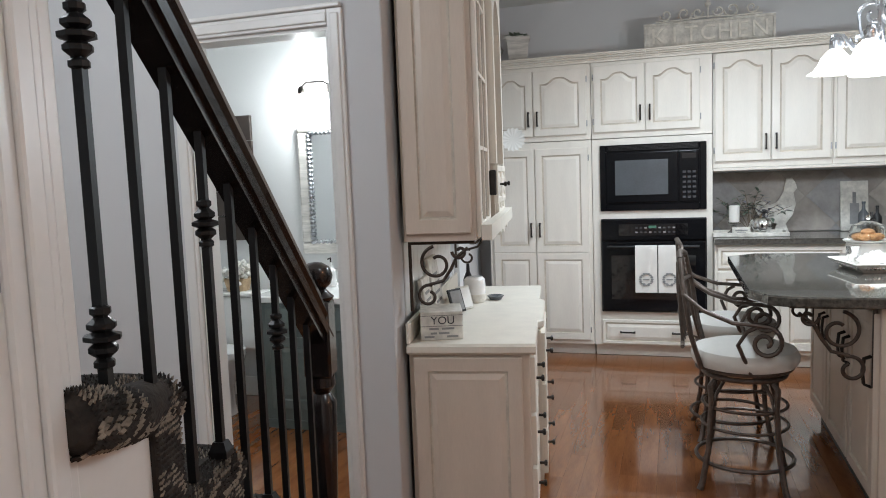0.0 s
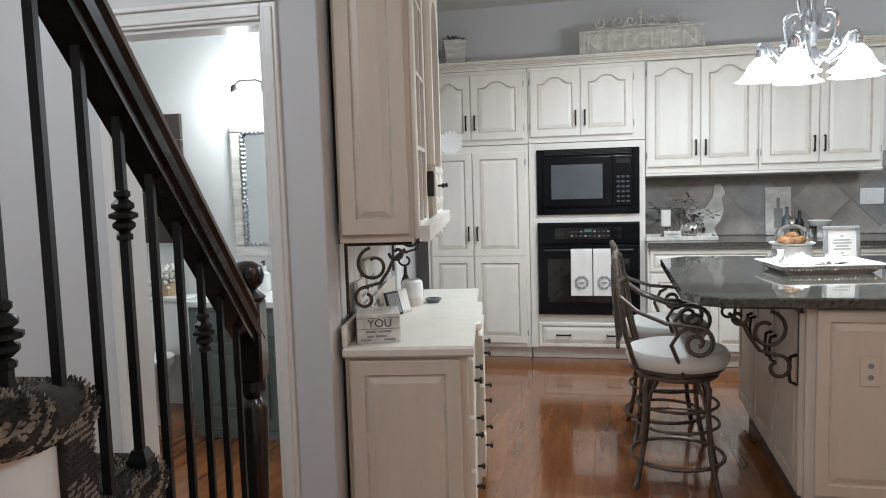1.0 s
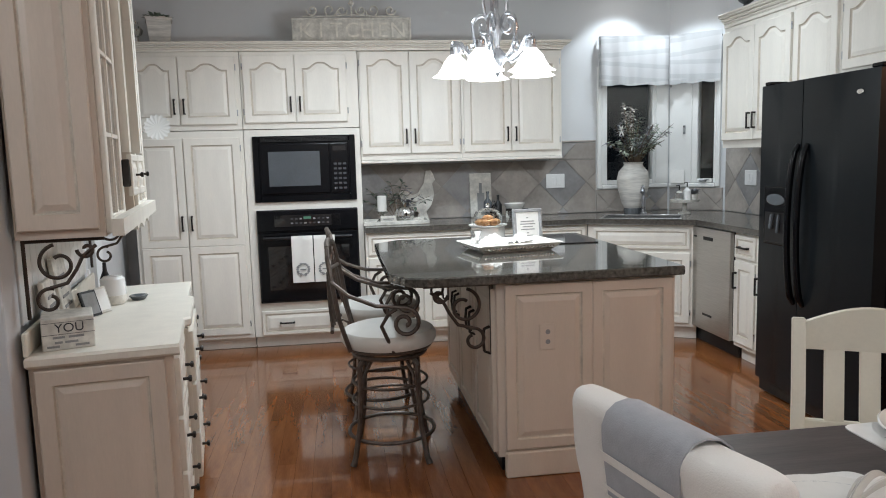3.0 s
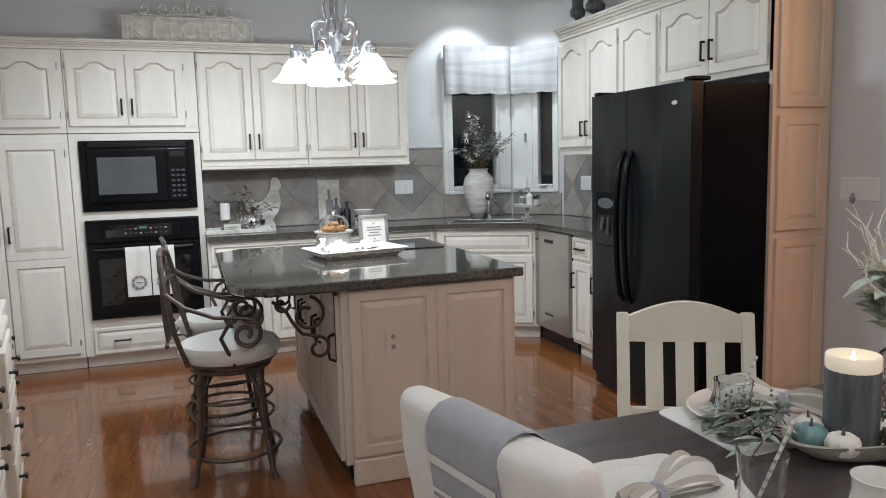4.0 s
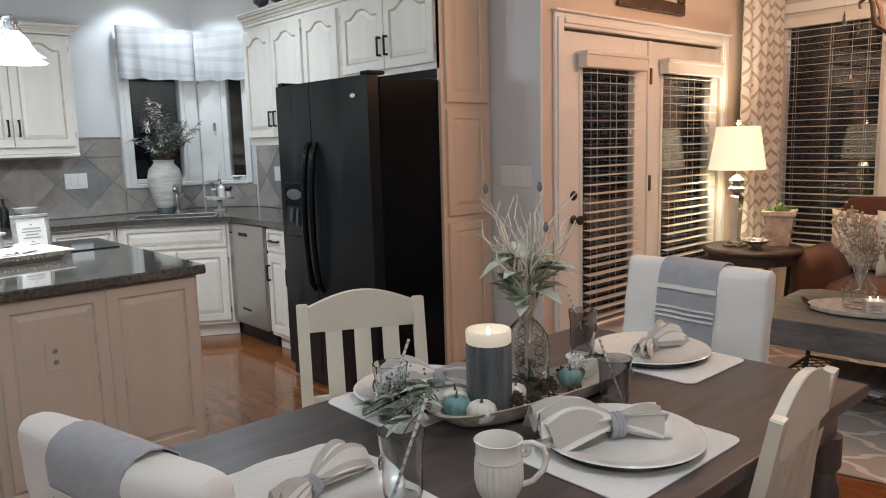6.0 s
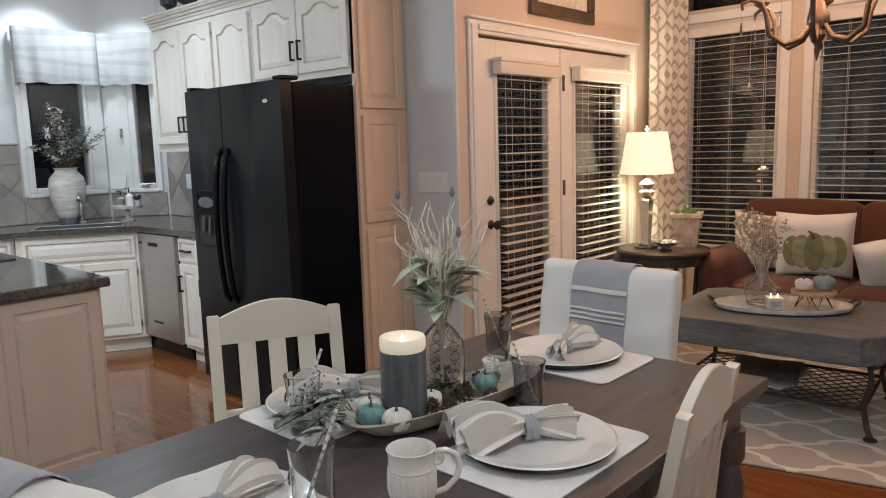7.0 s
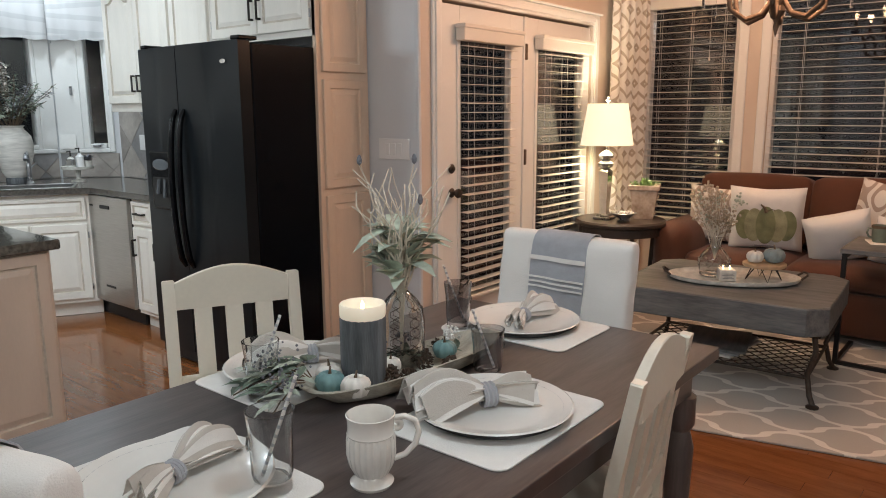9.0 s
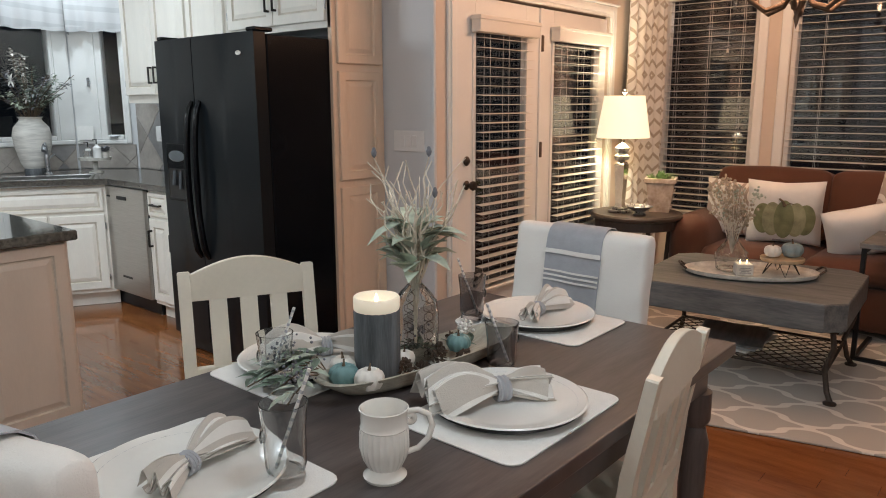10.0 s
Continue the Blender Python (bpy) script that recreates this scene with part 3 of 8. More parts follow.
# corner window over the sink: one sash in the straight wall, one in the slanted wall
kw = thing("window_3", "white framed corner window, black with night", "window", kind="structure")
I4 = Matrix.Identity(4)
for base, a, b, h in ((pose(0, YW, 0), 1.98, 2.46, 0), (DIAG, 0.20, 0.40, 1)):
    for c, d, z0, z1 in ((a, a + 0.05, 1.14, 2.08), (b - (0.02 if h else 0.03), b, 1.14, 2.08), (a + 0.05, b - 0.03, 1.14, 1.175), (a + 0.05, b - 0.03, 2.03, 2.08)):
        m = B()
        box(m, c, d, -0.012, 0.08, z0, z1, 0.005)
        part("window_frame", m, TRIM, kw).matrix_basis = base
    m = B()
    box(m, a + 0.02, b - 0.015, 0.03, 0.036, 1.16, 2.05)
    part("pane", m, PANE, kw).matrix_basis = base
    m = B()
    if h:
        box(m, 0.012, 0.20, -0.014, -0.002, 1.14, 2.08, 0.003)
    else:
        box(m, 2.46, 2.572, -0.014, -0.002, 1.14, 2.08, 0.003)
    part("post_panel", m, TRIM, kw).matrix_basis = base
    for r in ((a - 0.04, a, -0.022, 0, 1.11, 2.12), (a, 2.565, -0.022, 0, 1.105, 1.138)) if not h else ((b, b + 0.035, -0.022, 0, 1.11, 2.12), (0.012, b, -0.022, 0, 1.105, 1.138)):
        m = B()
        box(m, *r, 0.005)
        part("trim", m, TRIM, kw).matrix_basis = base
    m = B()
    x = (a + b) / 2
    box(m, x - 0.03, x + 0.03, -0.03, -0.013, 1.15, 1.17, 0.004)
    tube(m, [(x, -0.03, 1.16), (x + 0.03, -0.045, 1.165), (x + 0.06, -0.045, 1.17)], 0.005, 6)
    part("crank", m, PEWTER, kw).matrix_basis = base
m = B()
box(m, 0.13, 0.15, -0.03, -0.013, 1.55, 1.62, 0.004)
part("latch", m, PEWTER, kw).matrix_basis = DIAG


# valance over the corner window: gathered cloth on a rod
def valance(name, length, m0, label):
    t = thing(name, label, "valance", m0)
    def f(u, v):
        y = -0.055 - 0.010 * math.sin(u * length * 48) * (0.5 + v) - 0.006 * math.sin(u * 23 + 1)
        return (u * length, y, 2.40 - v * (0.40 + 0.005 * math.sin(u * 17)))
    m = B()
    sheet(m, 90, 8, f, 0.003)
    part("cloth", m, VALF, t, smooth=True)
    m = B()
    sheet(m, 2, 6, lambda u, v: (0.0, -0.05 + 0.045 * u, 2.40 - 0.42 * v), 0.003)
    part("return", m, VALF, t)
    m = B()
    tube(m, [(0.004, -0.026, 2.36), (length - 0.004, -0.026, 2.36)], 0.007, 8)
    part("rod", m, BRONZE, t)
    return t


valance("window_valance", 0.60, pose(1.95, YW - 0.02, -0.04), "pale plaid cotton valance gathered over the sink window")
valance("window_valance", 0.42, DIAG @ pose(0.03, -0.02, -0.04), "pale plaid cotton valance gathered over the sink window")

# ---- kitchen ----
def door_shape(bm, x, z, w, h, arch=0.0, y=0.0, rail=0.052):
    """A framed door with a raised panel; arch lifts the panel's top in the middle. The grooves take the second material."""
    k = 15
    def loop(i, lo, hi, yy, amp):
        pts = [(x + i, yy, z + lo), (x + w - i, yy, z + lo)]
        for j in range(k):
            u = j / (k - 1)
            s = abs(2 * u - 1)
            bump = 1.0 if s < 0.12 else (0.0 if s > 0.80 else 0.5 + 0.5 * math.cos(math.pi * (s - 0.12) / 0.68))
            pts.append((x + w - i - u * (w - 2 * i), yy, z + h - hi - amp * (1 - bump)))
        return pts
    f = y - 0.020
    before = len(bm.faces)
    lps = [loop(0, 0, 0, y, 0), loop(0, 0, 0, f + 0.003, 0), loop(0.004, 0.004, 0.004, f, 0), loop(rail, rail, rail, f, arch)]
    r = rail
    lps += [loop(r + 0.005, r + 0.005, r + 0.005, f + 0.008, arch), loop(r + 0.012, r + 0.012, r + 0.012, f + 0.008, arch), loop(r + 0.034, r + 0.034, r + 0.034, f + 0.001, arch)]
    rings(bm, lps)
    bm.faces.ensure_lookup_table()
    n = k + 2
    for i in list(range(3 * n, 4 * n)) + list(range(4 * n, 5 * n)):
        bm.faces[before + i].material_index = 1
    return bm


def pull(parent, x, z, y, vertical=True, ln=0.10, name="handle"):
    m = B()
    a, b = ((x, z - ln / 2), (x, z + ln / 2)) if vertical else ((x - ln / 2, z), (x + ln / 2, z))
    box(m, a[0] - 0.006, b[0] + 0.006, y - 0.030, y - 0.018, a[1] - 0.006, b[1] + 0.006, 0.003)
    for p in (a, b):
        box(m, p[0] - 0.006, p[0] + 0.006, y - 0.02, y, p[1] - 0.006, p[1] + 0.006)
    return part(name, m, BRONZE, parent, "dark bronze bar pull")


def hinge(parent, x, z, y):
    m = B()
    tube(m, [(x, y - 0.01, z - 0.022), (x, y - 0.01, z + 0.022)], 0.005, 6)
    return part("hinge", m, PEWTER, parent)


def cabinet(name, label, m0, w, d, h, fronts, paint=CAB, kick=0.0, cat="cabinet", group="kitchen cabinets"):
    """A box with its front at local y = 0 and fronts (kind, x, z, w, h, handle side)."""
    t = thing(name, label, cat, m0, group)
    m = B()
    box(m, 0.001, w - 0.001, 0, d, kick, h, 0.002)
    if kick:
        box(m, 0.004, w - 0.004, 0.06, d, 0.002, kick)
    part("body", m, paint, t)
    for kind, x, z, fw, fh, side in fronts:
        m = B()
        if kind == "drawer":
            door_shape(m, x, z, fw, fh, 0, 0, 0.022)
        elif kind == "tall":
            cut = fh * 0.46
            door_shape(m, x, z, fw, cut - 0.001)
            door_shape(m, x, z + cut + 0.001, fw, fh - cut - 0.001)
        else:
            door_shape(m, x, z, fw, fh, 0.045 if kind == "arch" else 0)
        o = part("drawer_front" if kind == "drawer" else "door", m, paint, t, mats=(GLAZE,))
        if kind == "drawer":
            if side == "two":
                pull(o, x + fw * 0.25, z + fh / 2, -0.02, False)
                pull(o, x + fw * 0.75, z + fh / 2, -0.02, False)
            elif side:
                pull(o, x + fw / 2, z + fh / 2, -0.02, False)
        elif side:
            hx = x + fw - 0.030 if side[0] == "r" else x + 0.030
            hz = {"b": z + 0.13, "t": z + fh - 0.13, "m": z + fh * 0.58}[side[1]]
            pull(o, hx, hz, -0.02)
            ex = x - 0.004 if side[0] == "r" else x + fw + 0.004
            hinge(o, ex, z + 0.08, -0.004)
            hinge(o, ex, z + fh - 0.08, -0.004)
    return t


cabinet("pantry_cabinet", "tall cream pantry cabinet with glazed panel doors", pose(-1.70, YN, 0), 0.80, 0.385, 1.645,
        [("tall", 0.035, 0.125, 0.332, 1.47, "rm"), ("tall", 0.374, 0.125, 0.398, 1.47, "lm")], CABW, 0.09)
cabinet("wall_cabinet", "cream wall cabinet with arched panel doors above the pantry", pose(-1.70, YN, 1.65), 0.80, 0.385, 0.557,
        [("arch", 0.035, 0.04, 0.33, 0.485, "rb"), ("arch", 0.372, 0.04, 0.395, 0.485, "lb")], CABW)
cabinet("wall_cabinet", "cream wall cabinet with arched panel doors above the ovens", pose(-0.898, YN, 1.65), 0.85, 0.385, 0.557,
        [("arch", 0.02, 0.045, 0.365, 0.485, "rb"), ("arch", 0.392, 0.045, 0.372, 0.485, "lb")], CABW)
cabinet("oven_cabinet", "cream built-in oven tower with a bottom drawer", pose(-0.898, YN, 0), 0.85, 0.385, 1.645,
        [("drawer", 0.06, 0.105, 0.745, 0.185, "two")], CABW, 0.09)
cabinet("wall_cabinet", "cream wall cabinet with a pair of arched doors", pose(-0.045, YU, 1.40), 0.772, 0.365, 0.807,
        [("arch", 0.012, 0.045, 0.365, 0.755, "rb"), ("arch", 0.383, 0.045, 0.372, 0.755, "lb")], CABW)
cabinet("wall_cabinet", "cream wall cabinet with a pair of arched doors", pose(0.728, YU, 1.40), 0.795, 0.365, 0.807,
        [("arch", 0.018, 0.045, 0.368, 0.755, "rb"), ("arch", 0.392, 0.045, 0.380, 0.755, "lb")], CABW)
m = B()
box(m, -0.045, 1.523, YU - 0.012, YU + 0.02, 1.377, 1.398, 0.004)
tagged(part("light_rail", m, CABW), "cream moulding under the wall cabinets", "moulding", kind="structure")

# crown moulding: stepped profile mitred at the ends
def crown(name, x0, x1, y, z, m0, d=0.37, k=1.0):
    m = B()
    for o, z0, z1, bev in (((0.008, 0, 0.024, 0.003), (0.018, 0.024, 0.044, 0.007), (0.036, 0.044, 0.064, 0.008), (0.052, 0.064, 0.078, 0.004), (0.060, 0.078, 0.094, 0.004))):
        box(m, x0, x1 + o, y - o, y + d, z + z0 * k, z + z1 * k, bev * k)
    o = part(name, m, CABW)
    o.matrix_basis = m0
    return tagged(o, "stepped cream crown moulding on the cabinets", "moulding", kind="structure")


crown("crown_moulding", -1.70, 1.523, YN, 2.209, pose(0, 0, 0), 0.38, 0.68)


def oven():
    t = thing("wall_oven", "black built-in wall oven with a control panel", "oven", pose(-0.838, YN - 0.002, 0.352))
    w, h = 0.748, 0.70
    m = B()
    box(m, 0, w, -0.02, -0.001, 0, h, 0.004)
    part("body", m, BLK, t)
    m = B()
    box(m, 0.008, w - 0.008, -0.045, -0.02, 0.012, h - 0.17, 0.006, 2)
    dr = part("door", m, BLK, t)
    m = B()
    box(m, 0.075, w - 0.075, -0.048, -0.0445, 0.10, h - 0.27, 0.001)
    part("window", m, BLKG, dr, "black oven glass")
    m = B()
    tube(m, [(0.05, -0.085, h - 0.205), (w - 0.05, -0.085, h - 0.205)], 0.012, 12)
    for x in (0.07, w - 0.07):
        tube(m, [(x, -0.085, h - 0.205), (x, -0.04, h - 0.205)], 0.009, 8)
    part("handle", m, BLACKM, dr, smooth=True)
    m = B()
    box(m, 0.004, w - 0.004, -0.04, -0.02, h - 0.16, h - 0.004, 0.006, 2)
    cp = part("control_panel", m, BLK, t)
    m = B()
    box(m, 0.13, w - 0.13, -0.043, -0.0395, h - 0.125, h - 0.04, 0.001)
    part("display_glass", m, BLKG, cp)
    for i in range(9):
        for j in range(2):
            x = 0.25 + i * 0.033
            m = B()
            box(m, x, x + 0.017, -0.0445, -0.0425, h - 0.105 + j * 0.032, h - 0.094 + j * 0.032)
            part("button", m, BTN if (i + j) % 3 else GREYINK, cp)
    m = B()
    box(m, 0.345, 0.40, -0.0447, -0.0432, h - 0.07, h - 0.052)
    part("clock", m, GREEND, cp)
    return t


def microwave():
    t = thing("microwave", "black built-in microwave in a trim frame", "microwave", pose(-0.838, YN - 0.002, 1.112))
    w, h = 0.748, 0.485
    m = B()
    for a in ((0, 0.045, 0, h), (w - 0.045, w, 0, h), (0.045, w - 0.045, 0, 0.05), (0.045, w - 0.045, h - 0.05, h)):
        box(m, a[0], a[1], -0.022, -0.001, a[2], a[3], 0.004)
    part("trim_frame", m, BLK, t)
    for k in range(4):
        m = B()
        box(m, 0.06, w - 0.06, -0.026, -0.021, h - 0.042 + k * 0.009, h - 0.037 + k * 0.009)
        part("vent_slat", m, BLACKM, t)
    m = B()
    box(m, 0.045, w - 0.045, -0.018, -0.001, 0.05, h - 0.05)
    part("body", m, BLK, t)
    m = B()
    box(m, 0.052, 0.555, -0.034, -0.018, 0.058, h - 0.058, 0.006, 2)
    dr = part("door", m, BLK, t)
    m = B()
    box(m, 0.11, 0.485, -0.0365, -0.0335, 0.115, h - 0.115, 0.001)
    part("window", m, GREYG, dr, "grey reflecting glass")
    m = B()
    box(m, 0.562, w - 0.052, -0.030, -0.018, 0.058, h - 0.058, 0.005, 2)
    cp = part("control_panel", m, BLK, t)
    for i in range(3):
        for j in range(6):
            m = B()
            box(m, 0.585 + i * 0.034, 0.608 + i * 0.034, -0.032, -0.0295, 0.085 + j * 0.036, 0.10 + j * 0.036)
            part("button", m, BTN, cp)
    m = B()
    box(m, 0.582, 0.678, -0.032, -0.0295, h - 0.115, h - 0.08)
    part("display", m, BLKG, cp)
    return t


oven()
microwave()


def towel(x, z):
    """A towel folded over the oven handle: front and back fall."""
    t = thing("tea_towel", "white tea towel with a grey wreath print on the oven handle", "towel", pose(x, YN - 0.087, z), "oven towels")
    w = 0.155
    def f(u, v):
        s = v * 0.58
        if s < 0.20:
            y, zz = 0.017, -0.20 + s
        elif s < 0.245:
            a = (s - 0.20) / 0.045 * math.pi
            y, zz = 0.017 * math.cos(a), 0.016 * math.sin(a)
        else:
            y, zz = -0.017 - 0.004 * math.sin(u * 9 + s * 4), -(s - 0.245)
        return (u * w, y, zz)
    m = B()
    sheet(m, 10, 30, f, 0.002)
    part("cloth", m, LINEN, t, smooth=True)
    m = B()
    for a in range(16):
        g = 2 * math.pi * a / 16
        c = (w / 2 + 0.042 * math.cos(g), -0.0245, -0.235 + 0.042 * math.sin(g))
        lathe(m, [(0.001, -0.001), (0.011, 0), (0.001, 0.001)], (0, 0, 0), 7)
        bmesh.ops.transform(m, matrix=Matrix.Translation(c) @ Matrix.Rotation(radians(90), 4, "X") @ Matrix.Diagonal((1, 0.7 + 0.3 * math.sin(a * 3), 1, 1)), verts=m.verts[-21:])
    box(m, w / 2 - 0.022, w / 2 + 0.022, -0.0255, -0.0235, -0.24, -0.232)
    part("wreath_print", m, GREYINK, t)
    return t


towel(-0.588, 0.352 + 0.495)
towel(-0.425, 0.352 + 0.495)

# base cabinets along the north wall, the slanted sink front, the east run
YB = 5.89
cabinet("base_cabinet", "cream base cabinet with a drawer over doors", pose(-0.045, YB, 0), 0.84, 0.55, 0.868,
        [("drawer", 0.02, 0.70, 0.80, 0.15, "two"), ("door", 0.02, 0.13, 0.395, 0.55, "rt"), ("door", 0.425, 0.13, 0.395, 0.55, "lt")], CABW, 0.1)
cabinet("base_cabinet", "cream base cabinet with drawers", pose(0.797, YB, 0), 0.865, 0.55, 0.868,
        [("drawer", 0.02, 0.70, 0.40, 0.15, "one"), ("drawer", 0.44, 0.70, 0.40, 0.15, "one"), ("door", 0.02, 0.13, 0.40, 0.55, "rt"), ("door", 0.44, 0.13, 0.40, 0.55, "lt")], CABW, 0.1)
SA = math.degrees(math.atan2(5.50 - 5.89, 2.37 - 1.665))
SL = math.hypot(2.37 - 1.665, 5.50 - 5.89)
cabinet("sink_cabinet", "cream slanted sink cabinet with a false drawer front", pose(1.665, 5.89, 0, 0, 0, SA), SL, 0.30, 0.868,
        [("drawer", 0.045, 0.685, SL - 0.10, 0.155, ""), ("door", 0.045, 0.13, SL / 2 - 0.055, 0.53, "rt"), ("door", SL / 2 + 0.005, 0.13, SL / 2 - 0.06, 0.53, "lt")], CABW, 0.1)
cabinet("base_cabinet", "narrow cream base cabinet beside the dishwasher", pose(XD, 4.985, 0, 0, 0, -90), 0.56, 0.54, 0.868,
        [("drawer", 0.02, 0.70, 0.24, 0.15, "one"), ("door", 0.02, 0.13, 0.24, 0.55, "lt"), ("drawer", 0.28, 0.70, 0.26, 0.15, "one"), ("door", 0.28, 0.13, 0.26, 0.55, "lt")], CABW, 0.1)

dw = thing("dishwasher", "stainless steel dishwasher with a pocket latch", "dishwasher", pose(XD, 5.60, 0, 0, 0, -90))
m = B()
box(m, 0.004, 0.606, 0, 0.54, 0.11, 0.866)
part("body", m, BLACKM, dw)
m = B()
box(m, 0.006, 0.604, -0.03, -0.001, 0.12, 0.863, 0.006, 2)
dd = part("door", m, STEEL, dw, "brushed steel door")
m = B()
box(m, 0.24, 0.37, -0.034, -0.029, 0.775, 0.80, 0.004)
part("latch", m, BLACKM, dd)
m = B()
box(m, 0.10, 0.14, -0.033, -0.029, 0.785, 0.797)
part("vent", m, BLACKM, dd)
m = B()
box(m, 0.24, 0.37, -0.032, -0.029, 0.23, 0.245)
part("badge", m, BLACKM, dd)
m = B()
box(m, 0.006, 0.604, 0.04, 0.06, 0.002, 0.11)
part("toe_kick", m, BLACKM, dw)

# worktop with sink
bm = B()
prism(bm, [(-0.045, YW - 0.002), (-0.045, 5.85), (1.64, 5.85), (2.33, 5.46), (2.33, 4.43), (XR - 0.002, 4.43), (XR - 0.002, 6.105), (2.578, YW - 0.002)], 0.871, 0.91, "z", 0.005)
wt = tagged(part("worktop", bm, GRANB), "dark brown granite worktop round the kitchen", "worktop")
SINK = pose(2.08, 5.83, 0.911, 0, 0, SA)
sk = thing("sink", "dark undermount corner sink with a steel rim", "sink", SINK)
m = B()
for a in ((-0.30, -0.28, -0.17, 0.17), (0.28, 0.30, -0.17, 0.17), (-0.28, 0.28, -0.17, -0.15), (-0.28, 0.28, 0.15, 0.17)):
    box(m, a[0], a[1], a[2], a[3], 0, 0.006, 0.002)
part("rim", m, STEEL, sk)
m = B()
box(m, -0.28, 0.28, -0.15, 0.15, -0.004, 0.001)
part("basin", m, BLACKM, sk, "dark shaded basin")
fa = thing("faucet", "antique nickel pull-out faucet", "faucet", pose(2.20, 6.08, 0.911, 0, 0, SA))
m = B()
lathe(m, [(0.028, 0), (0.028, 0.01), (0.018, 0.02), (0.016, 0.10), (0.019, 0.13), (0.014, 0.15)], n=16)
part("base", m, PEWTER, fa, smooth=True)
m = B()
tube(m, [(0, 0, 0.14), (0, -0.01, 0.19), (0, -0.05, 0.225), (0, -0.10, 0.215), (0, -0.13, 0.18)], [0.012, 0.012, 0.012, 0.014, 0.016], 12)
part("spout", m, PEWTER, fa, smooth=True)
m = B()
tube(m, [(0.016, 0, 0.12), (0.05, -0.005, 0.15)], 0.006, 8)
part("lever", m, PEWTER, fa)

# east wall cabinets, in one line, the last pair over the fridge
cabinet("wall_cabinet", "narrow cream wall cabinet with two arched doors", pose(XU, 5.63, 1.42, 0, 0, -90), 0.84, 0.29, 0.86,
        [("arch", 0.012, 0.055, 0.405, 0.77, "rb"), ("arch", 0.424, 0.055, 0.40, 0.77, "lb")], CABW)
cabinet("wall_cabinet", "cream wall cabinet with a single arched door", pose(XU, 4.788, 1.70, 0, 0, -90), 0.435, 0.29, 0.58,
        [("arch", 0.012, 0.03, 0.405, 0.52, "")], CABW)
cabinet("wall_cabinet", "cream wall cabinet with arched doors over the fridge", pose(XU, 4.351, 1.80, 0, 0, -90), 0.925, 0.29, 0.48,
        [("arch", 0.03, 0.035, 0.43, 0.42, "rb"), ("arch", 0.466, 0.035, 0.43, 0.42, "lb")], CABW)
crown("crown_moulding", 0, 2.20, 0, 2.283, pose(XU, 5.63, 0, 0, 0, -90), 0.29)

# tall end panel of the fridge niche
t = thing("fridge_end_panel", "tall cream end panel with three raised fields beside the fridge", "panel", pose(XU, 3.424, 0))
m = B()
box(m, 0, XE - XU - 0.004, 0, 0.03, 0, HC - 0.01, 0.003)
# the warm lamplight on this side is in the paint colour
part("board", m, PANELLIT, t)
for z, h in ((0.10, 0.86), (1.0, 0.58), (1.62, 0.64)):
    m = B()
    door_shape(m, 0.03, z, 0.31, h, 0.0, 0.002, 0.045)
    part("raised_field", m, PANELLIT, t, mats=(PANELLIT,))


# fridge
fr = thing("fridge", "black side by side fridge with curved handles", "fridge", pose(2.15, 4.362, 0, 0, 0, -90))
m = B()
box(m, 0.004, 0.916, 0.075, 0.80, 0.03, 1.742, 0.006)
part("body", m, FRG, fr)
for x0, x1 in ((0.004, 0.385), (0.392, 0.916)):
    m = B()
    n = 14
    top = [(x0 + (x1 - x0) * i / n, -0.0 - 0.012 * math.sin(math.pi * (x0 + (x1 - x0) * i / n) / 0.92)) for i in range(n + 1)]
    prism(m, top + [(x1, 0.068), (x0, 0.068)], 0.09, 1.752, "z", 0.004)
    dr = part("door", m, FRGD, fr, "satin black fridge door", True)
    hx = 0.362 if x0 < 0.1 else 0.440
    m = B()
    pts = [(hx, -0.012 - 0.052 * math.sin(math.pi * min(1, max(0, k / 20))) ** 0.45, 0.585 + k * 0.042) for k in range(21)]
    tube(m, pts, [0.012] + [0.017] * 19 + [0.012], 10)
    part("handle", m, BLK, dr, "bowed black handle", True)
    if x0 < 0.1:
        m = B()
        box(m, 0.07, 0.30, -0.016, -0.004, 0.88, 1.20, 0.006, 2)
        dp = part("dispenser", m, BLK, dr, "ice and water dispenser")
        m = B()
        box(m, 0.09, 0.28, -0.0175, -0.0155, 0.895, 1.06)
        part("recess", m, BLACKM, dp)
        m = B()
        lathe(m, [(0.001, 0), (0.05, 0.001), (0.056, 0.004), (0.05, 0.006), (0.001, 0.007)], n=24)
        part("control_pad", m, GREYG, dp).matrix_basis = pose(0.185, -0.017, 1.13, 90) @ Matrix.Diagonal((1.5, 0.55, 1, 1))
        m = B()
        tube(m, [(0.16, -0.02, 1.05), (0.155, -0.028, 0.97)], 0.012, 8)
        tube(m, [(0.22, -0.02, 1.05), (0.222, -0.03, 0.95)], 0.009, 8)
        part("lever", m, GREYG, dp)
    else:
        m = B()
        lathe(m, [(0.001, 0), (0.017, 0.0005), (0.018, 0.002), (0.001, 0.003)], n=20)
        part("badge", m, CHROME, dr, "small silver oval badge").matrix_basis = pose(0.80, -0.0085, 1.655, 90) @ Matrix.Diagonal((1.3, 0.6, 1, 1))
for x, w in ((0.035, 0.025), (0.875, 0.035)):
    m = B()
    box(m, x - w, x + w, 0.01, 0.12, 1.754, 1.774, 0.006, 2)
    part("hinge_cover", m, BLK, fr)
m = B()
box(m, 0.01, 0.91, 0.02, 0.07, 0.012, 0.085, 0.006)
part("kick_grille", m, BLACKM, fr)

